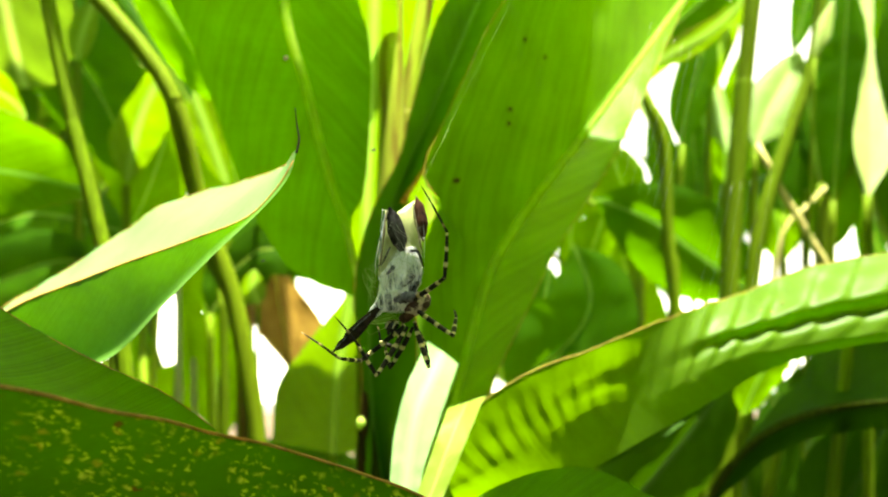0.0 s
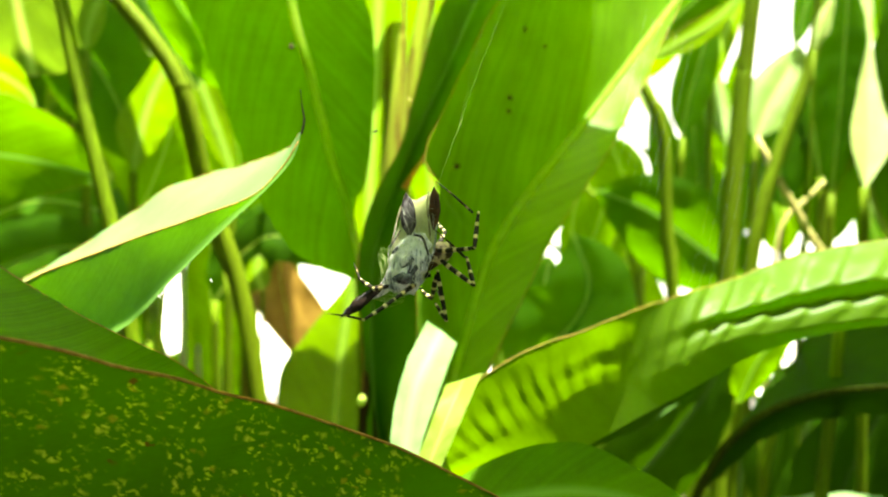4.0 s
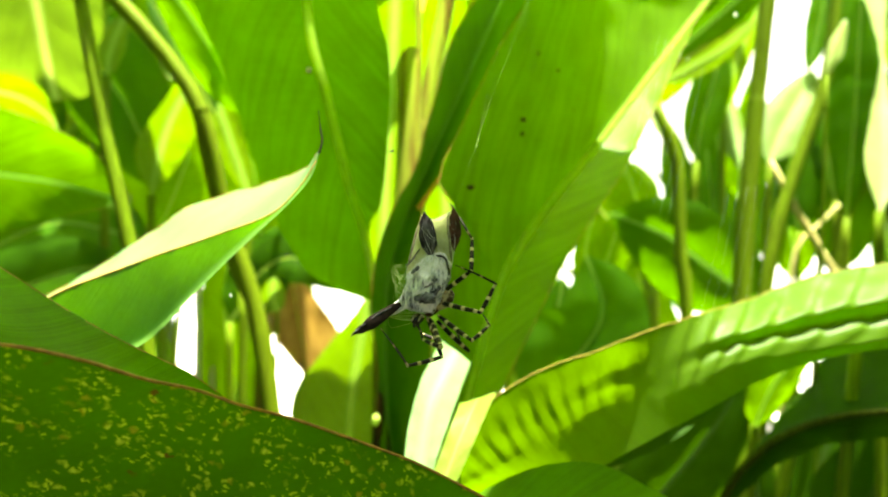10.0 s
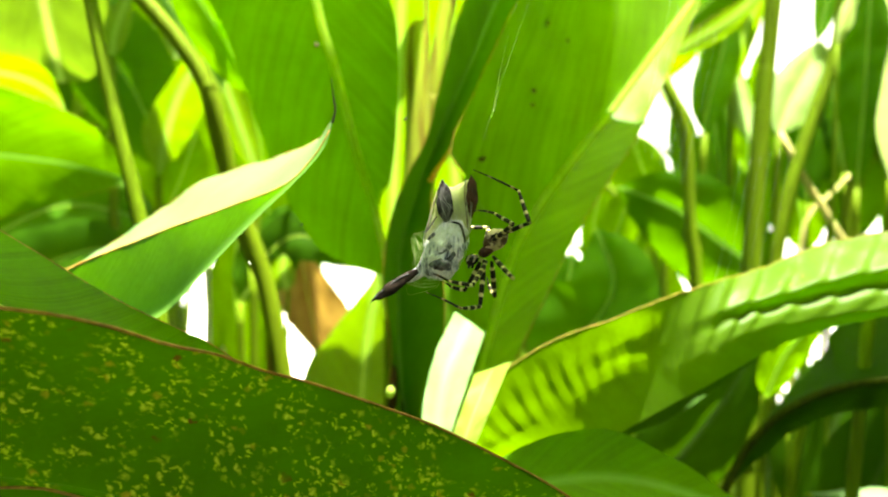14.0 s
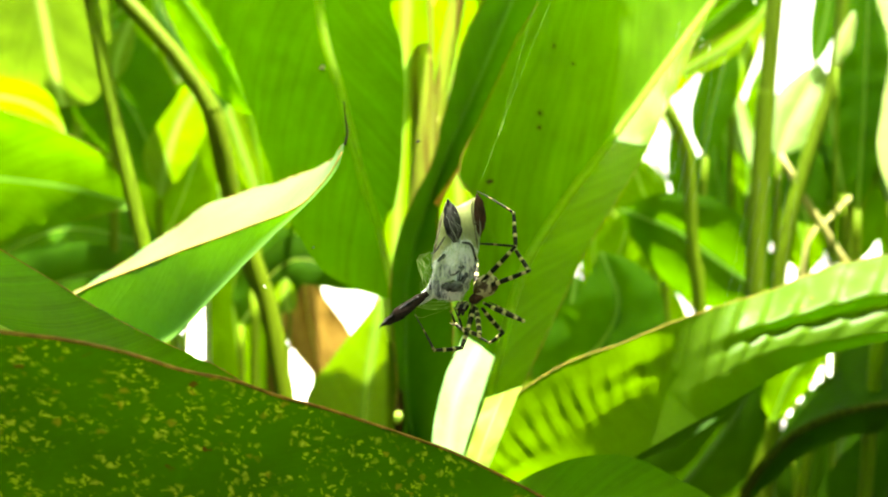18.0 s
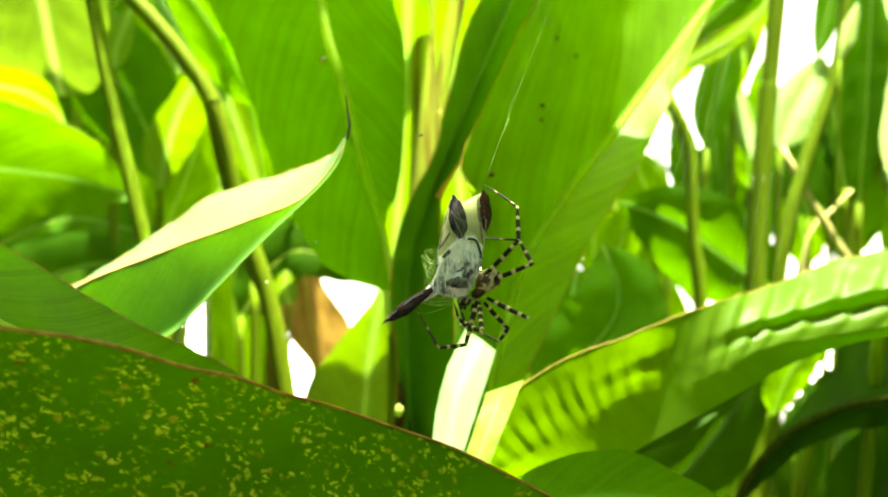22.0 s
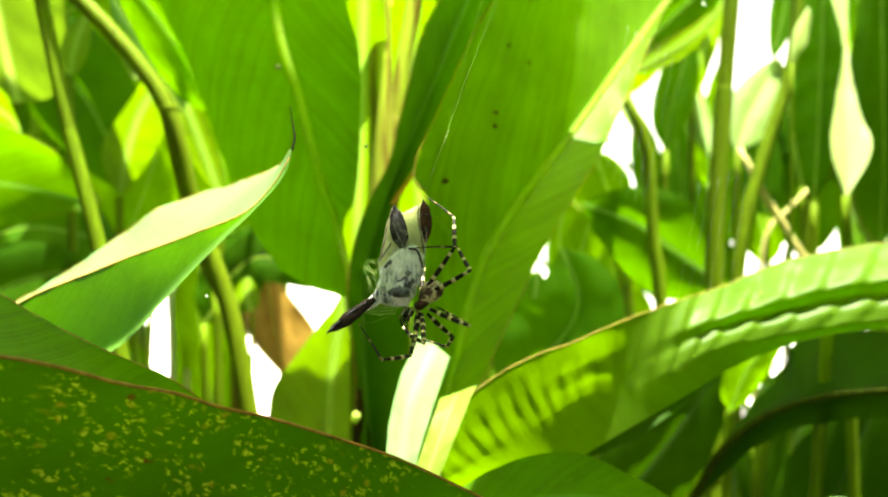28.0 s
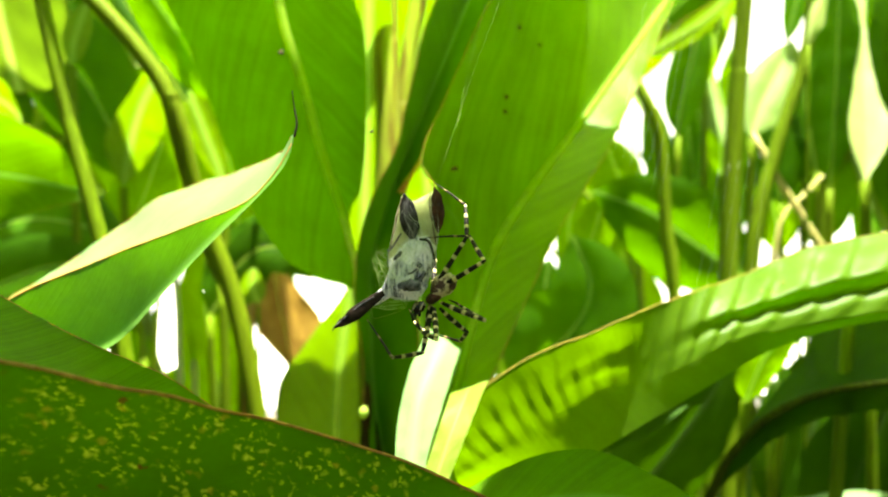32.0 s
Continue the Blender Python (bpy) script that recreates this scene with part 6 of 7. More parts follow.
def egg(name, centre, axis, half, wide, deep, rough=0.1, n=18, sides=20):
    """A body part: an egg along axis, in millimetres."""
    c, d = Vector(centre), Vector(axis).normalized()
    a = d.cross(Vector((0, 0, 1))).normalized()
    b = a.cross(d)
    verts, faces = [], []
    for i in range(n + 1):
        s = math.cos(math.pi * i / n)
        r = math.sin(math.pi * i / n) * (1 + 0.16 * s)
        for j in range(sides):
            w = 2 * math.pi * j / sides
            p = c + d * (half * s) + a * (wide * r * math.cos(w)) + b * (deep * r * math.sin(w))
            p += (p - c).normalized() * noise.noise(p * 0.7) * rough
            verts.append(p * 0.001)
    for i in range(n):
        for j in range(sides):
            e, g = i * sides + j, i * sides + (j + 1) % sides
            faces.append((e, e + sides, g + sides, g))
    return mesh_of(name, verts, faces)


# rust specks on the tall and the hanging leaf
for thing, place, size in ((TALL, (0.0777, 0.5385, 1.1495), 2.3), (TALL, (0.0962, 0.5655, 1.1441), 1.7), (TALL, (0.0685, 0.5375, 1.1017), 1.8), (TALL, (0.0677, 0.5375, 1.0918), 1.6),
                           (TALL, (0.0305, 0.5050, 1.0502), 2.8), (HANGING, (-0.0912, 0.5785, 1.1431), 2.2), (HANGING, (-0.0801, 0.5785, 1.1325), 1.5)):
    me = egg("rust_speck", (0, 0, 0), (0.8, 0.5, 0.2), size, size * 0.65, 1.6, 0.4, 8, 10)
    me.transform(Matrix.Translation(Vector(place) - thing.location))
    part("rust_speck", me, M_RUST, thing, "small rust-brown speck")
bud = tagged(new("bud"), "small pale lime bud on a brown stem", "bud")
bud.location = (-0.0290, 0.4855, 0.8988)
part("scale", egg("scale", (0, 0, 0), (0.1, 0, 1), 3.9, 2.9, 2.9, 0.3, 12, 14), M_BUD, bud)
part("tip", egg("tip", (0.3, 0, 3.4), (0.2, 0, 1), 1.3, 0.8, 0.8, 0.1, 8, 10), M_BUD, bud)
# rust marks where the pleated leaf was bitten
for x, z, place in ((2.6, 0.5, (0.2283, 0.4890, 0.9680)), (1.1, 0.7, (0.2377, 0.4920, 0.9736)), (1.0, 0.4, (0.2221, 0.4880, 0.9691))):
    me = egg("rust_mark", (0, 0, 0), (1, 0, 0.35), x, z, 0.35, 0.3, 10, 10)
    me.transform(Matrix.Translation(Vector(place) - PLEATED.location))
    part("rust_mark", me, M_RED, PLEATED, "rust-brown bite mark")


LEG_1 = ((1.6, 5.1), (19.5, 15.0, 18.5), [(0, 13.2, 14.2, 14.2, 32.4, 5.5, 44.6), (1, 13.8, 19.2, 13.2, 35.4, 1.8, 48.2), (2, 16.2, 13.8, 15.8, 27.9, 3.2, 40.7), (3, 14.8, 9.3, 10.3, 22.7, -2.2, 26.1), (3.5, 14.6, 6.1, 13.2, 19.2, -1.6, 27.9), (6, 18.2, 14.4, 18.4, 27.5, 10.7, 40.7), (9, 15.8, 13.4, 16.2, 25.9, 7.5, 39.5), (12, 12.8, 18.8, 14.2, 30.0, 8.5, 42.5), (13.5, 13.8, 18.2, 15.2, 31.4, 7.5, 43.1), (14, 15.2, 10.5, 12.2, 22.3, -4.7, 30.0), (14.5, 16.8, 6.9, 13.2, 20.3, -2.0, 23.7), (16.5, 14.6, 18.4, 14.6, 31.0, 1.8, 40.1), (23, 14.6, 19.2, 15.0, 31.4, 3.8, 40.5), (30, 12.6, 21.3, 12.8, 32.4, 2.0, 41.5)])
LEG_2 = ((2.4, 3.6), (19.3, 13.0, 18.6), [(0, 16.2, -5.1, 17.8, -0.0, 16.2, 4.1), (1, 20.3, 3.0, 15.2, 11.1, -0.6, 20.9), (2, 19.4, -5.5, 19.2, 1.6, 16.8, 3.6), (3, 9.3, 10.1, 2.8, 15.8, -6.3, 17.2), (3.5, 14.2, -7.1, 9.1, 3.0, 3.0, 11.1), (6, 19.8, -0.8, 23.9, 8.3, 8.7, 17.4), (9, 18.2, 1.0, 22.3, 11.1, 6.1, 15.6), (12, 18.2, -0.4, 25.9, 10.1, 16.6, 20.9), (13.5, 19.2, -0.4, 25.3, 9.7, 15.2, 18.8), (14, 9.1, 10.1, 3.0, 14.2, -5.1, 14.6), (14.5, 12.2, 10.1, 7.1, 18.2, -3.0, 19.4), (16.5, 18.6, 9.7, 13.6, 18.8, -4.1, 20.3), (23, 19.2, 10.7, 15.6, 19.2, -3.0, 19.6), (30, 17.8, 12.8, 13.6, 21.3, -2.0, 20.9)])
LEG_3 = ((3.2, -1.6), (18.7, 11.3, 8.5), [(0, 8.1, -15.2, 6.7, -8.1, 4.1, -4.1), (1, 8.1, -5.1, 5.1, -1.0, 3.0, 1.0), (2, 8.3, -16.2, 5.7, -11.5, 3.6, -8.5), (3, 11.7, -14.2, 0.6, -15.8, -0.2, -7.3), (3.5, 5.1, -20.3, 1.0, -15.2, -1.0, -11.1), (6, 16.4, -10.3, 14.8, -3.8, 12.8, -1.8), (9, 14.2, -9.1, 21.7, -4.5, 19.8, -1.4), (12, 17.2, -9.5, 20.9, -4.5, 18.6, -0.8), (13.5, 17.2, -9.1, 21.7, -3.0, 19.2, -0.0), (14, 9.1, -8.7, 6.1, -5.5, 4.1, -3.4), (14.5, 5.1, -12.2, 1.4, -8.5, 0.0, -7.1), (16.5, 15.6, -7.1, 9.1, -3.4, 4.5, -1.4), (23, 17.2, -8.1, 10.1, -4.5, 6.1, -3.0), (30, 17.2, -6.7, 10.5, -3.0, 6.1, -1.0)])
LEG_4 = ((2.8, -3.6), (16.9, 9.0, 16.8), [(0, -5.1, -18.2, -7.1, -13.2, -6.1, -8.1), (1, 1.0, -13.2, -3.0, -16.2, -5.1, -13.2), (2, 4.7, -14.6, 1.6, -12.6, -0.4, -10.5), (3, 4.7, -15.8, -1.4, -14.2, -3.4, -10.1), (3.5, 1.0, -13.2, -3.0, -11.1, -4.1, -9.1), (6, 7.7, -16.0, 5.7, -9.9, 4.7, -6.9), (9, 15.2, -15.2, 9.1, -8.5, 6.5, -3.8), (12, 9.1, -14.6, 6.1, -15.6, 4.1, -10.5), (13.5, 11.1, -14.8, 10.1, -16.2, 4.7, -10.1), (14, 4.7, -17.2, 2.6, -13.2, 1.0, -9.1), (14.5, 5.5, -8.1, -1.0, -9.1, -9.1, -7.1), (16.5, 10.1, -13.0, 4.5, -17.2, -10.7, -9.9), (23, 12.2, -13.8, 9.5, -19.6, -5.5, -13.2), (30, 12.6, -13.2, 10.5, -17.6, -2.0, -12.8)])
LEG_5 = ((0.0, -2.8), (19.6, 15.0, 19.5), [(0, -15.2, -15.2, -21.3, -12.2, -35.4, -5.1), (1, -9.1, -16.2, -17.2, -12.2, -33.8, -5.5), (2, -5.5, -17.6, -19.6, -15.6, -36.9, -6.5), (3, -8.7, -18.6, -26.1, -20.7, -39.7, -21.3), (3.5, -13.2, -11.1, -23.3, -18.2, -38.5, -19.8), (6, -0.4, -16.0, -12.2, -16.4, -17.6, -7.9), (9, 5.7, -14.6, -6.1, -17.6, -17.8, -5.9), (12, 1.0, -15.6, -10.1, -14.6, -15.2, -4.1), (13.5, 2.6, -15.2, -8.1, -15.2, -15.6, -2.6), (14, -2.0, -19.2, -9.1, -18.6, -21.3, -14.2), (14.5, 1.0, -14.2, -5.1, -18.2, -20.3, -20.7), (16.5, -5.3, -15.6, -14.8, -15.0, -21.9, -4.9), (23, -4.3, -17.2, -13.8, -16.8, -21.3, -6.1), (30, -3.6, -16.8, -13.2, -16.4, -21.9, -5.5)])
LEG_6 = ((0.8, -3.6), (21.0, 11.8, 12.5), [(0, -9.1, -18.2, -15.2, -8.1, -23.3, 1.0), (1, -11.1, -11.1, -13.2, -3.0, -17.6, 4.1), (2, -7.5, -14.6, -13.6, -6.5, -25.7, -9.5), (3, -6.3, -13.2, -11.1, -8.1, -16.2, -8.1), (3.5, -23.3, -9.1, -26.3, -5.1, -29.8, 0.6), (6, 1.2, -13.0, -2.4, -9.9, -4.5, -5.9), (9, 5.1, -10.5, -2.0, -10.1, -4.1, -5.5), (12, 2.0, -12.6, -2.0, -7.5, -4.1, -4.5), (13.5, 3.0, -13.2, 0.0, -9.1, -2.0, -6.1), (14, -5.1, -11.1, -13.2, -10.1, -21.3, -7.1), (14.5, 1.0, -13.2, -9.1, -13.2, -20.3, -9.1), (16.5, 0.8, -11.5, -4.7, -10.1, -8.1, -3.4), (23, 0.8, -12.2, -4.7, -9.7, -7.1, -3.0), (30, 1.0, -11.7, -4.1, -10.1, -7.1, -4.1)])
LEG_7 = ((-0.8, -2.4), (13.3, 7.0, 6.2), [(0, -3.0, -12.2, -9.1, -10.1, -10.1, -4.1), (1, -3.0, -11.1, -5.1, -7.1, -5.1, -3.0), (2, -4.5, -10.5, -7.5, -8.5, -5.5, -4.5), (3, -2.2, 5.3, -7.3, 6.7, -12.2, 8.7), (3.5, -5.1, -3.0, -8.1, -5.1, -11.1, -7.1), (6, -1.4, -11.9, -4.5, -9.9, -5.5, -6.9), (9, 3.6, -11.5, -3.0, -9.5, -6.1, -4.5), (12, 1.0, -11.5, -3.0, -8.5, -5.1, -6.5), (13.5, 2.0, -11.1, -1.0, -7.1, -4.1, -4.1), (14, -7.1, -14.2, -12.2, -13.2, -15.2, -11.1), (14.5, -6.1, 1.0, -9.7, 2.0, -13.2, 4.5), (16.5, -2.6, -11.5, -7.7, -9.5, -9.7, -4.5), (23, -2.0, -14.2, -6.7, -9.1, -8.1, -4.1), (30, -2.0, -13.2, -6.5, -9.1, -8.1, -4.1)])
LEG_8 = ((0.4, 1.6), (18.9, 13.8, 10.4), [(0, 4.1, 12.2, 2.0, 18.2, -2.0, 26.3), (1, 5.1, 15.2, 2.0, 19.2, -0.6, 21.3), (2, 14.8, 4.7, 8.7, 13.8, 3.6, 15.8), (3, -5.5, 6.1, -8.5, 6.1, -11.5, 7.1), (3.5, 5.1, 9.1, 2.0, 11.1, -1.0, 15.2), (6, 6.7, 15.4, 3.6, 20.5, 1.6, 20.5), (9, 5.5, 14.8, 1.0, 18.8, -1.0, 19.8), (12, 8.1, 18.8, 4.1, 22.5, 2.0, 22.5), (13.5, 6.7, 18.2, 3.0, 21.3, 1.0, 22.3), (14, 2.6, 9.1, -11.1, 9.5, -21.3, 7.1), (14.5, 10.1, 12.2, 1.0, 12.2, -5.1, 10.5), (16.5, 1.4, 14.2, -2.6, 19.4, -5.7, 20.3), (23, 2.0, 13.8, -2.0, 19.2, -4.7, 19.8), (30, 1.6, 15.2, -2.0, 20.3, -4.5, 20.9)])
LEGS = (LEG_1, LEG_2, LEG_3, LEG_4, LEG_5, LEG_6, LEG_7, LEG_8)
DEPTHS = ((-1, 1, 1), (-1, 1, -1), (-1, 1, 1), (1, 1, -1), (-1, -1, 1), (-1, 1, 1), (1, 1, -1), (1, 1, -1))


def spider():
    """An orb weaver with banded legs; legs are keyed part by part in motions()."""
    thing = tagged(new("spider"), "orb-weaver spider with black and yellow banded legs clinging to prey", "spider")
    part("abdomen", egg("abdomen", (4.0, 1.6, 4.2), (0.62, 0.45, 0.50), 5.4, 4.2, 3.8, 0.5), M_ABDOMEN, thing, "brown and cream blotched abdomen")
    part("carapace", egg("carapace", (1.0, 0.2, 0.4), (-0.75, -0.2, -0.45), 3.4, 2.5, 1.9, 0.25), M_BROWN, thing, "dark brown hairy forebody")
    head = part("head", egg("head", (-4.4, -0.9, -2.8), (-0.75, -0.4, -0.4), 2.7, 2.3, 2.1, 0.15), M_BLACK, thing, "glossy black head")
    for dx, dz in ((-0.5, 0.7), (0.5, 0.3), (-0.1, -0.6), (0.8, -0.9)):
        part("eye", egg("eye", (-5.2 + dx, -3.0, -2.7 + dz), (0, -1, 0), 0.28, 0.28, 0.28, 0, 8, 10), M_BLACK, head)
    for dx in (-0.6, 0.7):
        part("jaw", egg("jaw", (-5.0 + dx, -1.3, -4.9), (-0.1, -0.2, -1), 1.3, 0.6, 0.6, 0.05, 10, 12), M_BLACK, head)
    for dx in (-1.3, 1.2):
        part("feeler", rod("feeler", [(-3.4 + dx, -2.0, -2.0), (-4.2 + dx, -3.6, -1.4), (-5.4 + dx, -3.8, -3.6)], [0.4, 0.4, 0.25], 1, 0.05, 8, 10), M_PALEHAIR, thing)
    part("spinneret", egg("spinneret", (7.6, 5.0, 6.8), (0.7, 0.5, 0.5), 0.9, 0.6, 0.6, 0, 8, 10), M_BROWN, thing)
    legs = []
    for (cx, cz), (a, b, c), _ in LEGS:
        thigh = part("leg", rod("leg", [(0, 0, 0), (0, -0.2, a * 0.5), (0, 0, a)], [0.62, 1.0, 0.95, 0.7], 0.9, 0.06, 10, 16), M_BAND, thing)
        shin = part("shin", rod("shin", [(0, 0, -0.2), (0, -0.15, b * 0.5), (0, 0, b)], [0.72, 0.88, 0.74, 0.55], 0.9, 0.06, 10, 14), M_BAND, thigh)
        foot = part("foot", rod("foot", [(0, 0, -0.2), (0, 0.25, c * 0.5), (0, 0, c)], [0.48, 0.42, 0.3, 0.16], 1.0, 0.03, 9, 16), M_FOOT, thigh)
        legs.append((thigh, shin, foot))
    return thing, legs


def leg_rows(coxa, lengths, table, signs):
    """Poses for thigh, shin and foot; depth makes up the length that the web's plane does not show."""
    rows = ([], [], [])
    for t, kx, kz, ax, az, tx, tz in table:
        p = Vector((coxa[0], 0, coxa[1]))
        poses = []
        for (x, z), size, sign in zip(((kx, kz), (ax, az), (tx, tz)), lengths, signs):
            dx, dz = x - p.x, z - p.z
            flat = math.hypot(dx, dz)
            if flat > size:
                dx, dz, flat = dx * size / flat, dz * size / flat, size
            d = Vector((dx, sign * math.sqrt(max(0.0, size * size - flat * flat)), dz))
            poses.append(Matrix.Translation(p * 0.001) @ d.to_track_quat("Z", "Y").to_matrix().to_4x4())
            p = p + d
        inv = poses[0].inverted()
        for row, m in zip(rows, (poses[0], inv @ poses[1], inv @ poses[2])):
            row.append((t, m))
    for row in rows:
        if row[-1][0] < 32.0:
            row.append((32.0, row[-1][1]))
    return rows


def thread_thing(label, ends, r=0.00006, name="web_thread"):
    """A silk thread between places, as a thing of its own."""
    a = Vector(ends[0])
    thing = tagged(new(name), label, "web", "threads of the web")
    thing.location = a
    for i in range(0, len(ends) - 1, 2):
        p, q = Vector(ends[i]) - a, Vector(ends[i + 1]) - a
        m = p.lerp(q, 0.5) + Vector((0, 0, -0.004 * (p - q).length / 0.1))
        part("strand", tube([p, m, q], r, r, n=12, sides=4, name="strand"), M_THREAD, thing)
    return thing


PREY = wrapped_prey()
SPIDER, SPIDER_LEGS = spider()
TOP = Vector((0.0444, 0.3000, 1.1102))


def hanging_thread():
    """The line from which the prey hangs: it starts at the top and runs along its own -z."""
    thing = tagged(new("hanging_thread"), "taut silk line holding the wrapped prey", "web", "threads of the web")
    size = 0.0946
    part("strand", tube([(0, 0, 0), (0.001, 0, -size * 0.5), (0, 0, -size * 1.01)], 0.000022, 0.000022, n=16, sides=5, name="strand"), M_LINE, thing)
    part("strand", tube([(0.012, 0, 0.01), (0.006, 0, -size * 0.4), (0.0007, 0, -size * 0.74)], 0.000012, 0.000012, n=16, sides=5, name="strand"), M_LINE, thing)
    for s in (0.71, 0.735, 0.76):
        part("knot", rod("knot", [(0, 0, -size * s * 1000 - 0.6), (0, 0, -size * s * 1000), (0.2, 0, -size * s * 1000 + 0.8)], [0.05, 0.12, 0.05], 1, 0.1, 6, 6), M_LINE, thing)
    return thing


def aim(x, y, z):
    """The hanging thread's pose when its foot is at x, y, z."""
    d = TOP - Vector((x, y, z))
    return Matrix.Translation(TOP) @ d.to_track_quat("Z", "Y").to_matrix().to_4x4()


LINE = hanging_thread()


def web():
    for k in range(7):
        thread_thing("fine silk thread of the orb web catching light", [(0.001 * (130 + 4.2 * k), 0.42, 1.13 - 0.003 * k), (0.001 * (112 + 4.0 * k), 0.42, 1.05 - 0.004 * k)], 0.000026)
    for k in range(6):
        thread_thing("fine silk thread of the orb web catching light", [(0.185 + 0.006 * k, 0.46, 1.045 + 0.002 * k), (0.168 + 0.007 * k, 0.46, 0.965 + 0.003 * k)], 0.000024)


web()


def fleck(label, place, size):
    thing = tagged(new("midge"), label, "insect", "midges caught in the web")
    thing.location = place
    part("body", egg("body", (0, 0, 0), (1, 0.1, 0.25), size, size * 0.28, size * 0.3, 0.05, 8, 8), M_BLACK, thing)
    part("wing", egg("wing", (size * 0.2, 0, size * 0.35), (1, 0, 0.5), size * 0.7, size * 0.06, size * 0.22, 0, 6, 8), M_WING, thing)


fleck("tiny dark midge caught on a silk thread", (-0.0124, 0.3300, 1.0505), 1.2)
fleck("tiny dark midge caught on a silk thread", (-0.0576, 0.3300, 1.0046), 0.9)


def silk_fleck(label, place, size):
    thing = tagged(new("silk_fleck"), label, "web", "flecks of silk")
    thing.location = place
    part("tuft", egg("tuft", (0, 0, 0), (0.5, 0.1, 1), size, size * 0.55, size * 0.5, size * 0.4, 10, 10), M_THREAD, thing)
    part("tuft", egg("tuft", (size * 0.7, 0, -size), (1, 0.1, 0.4), size * 0.7, size * 0.3, size * 0.3, size * 0.3, 8, 8), M_THREAD, thing)


# a solid white speck that imitates a glint
silk_fleck("tiny white fleck standing in for a glint", (-0.0630, 0.2600, 0.9908), 0.5)
silk_fleck("small white tuft of silk among web threads", (0.1880, 0.4600, 1.1550), 1.3)


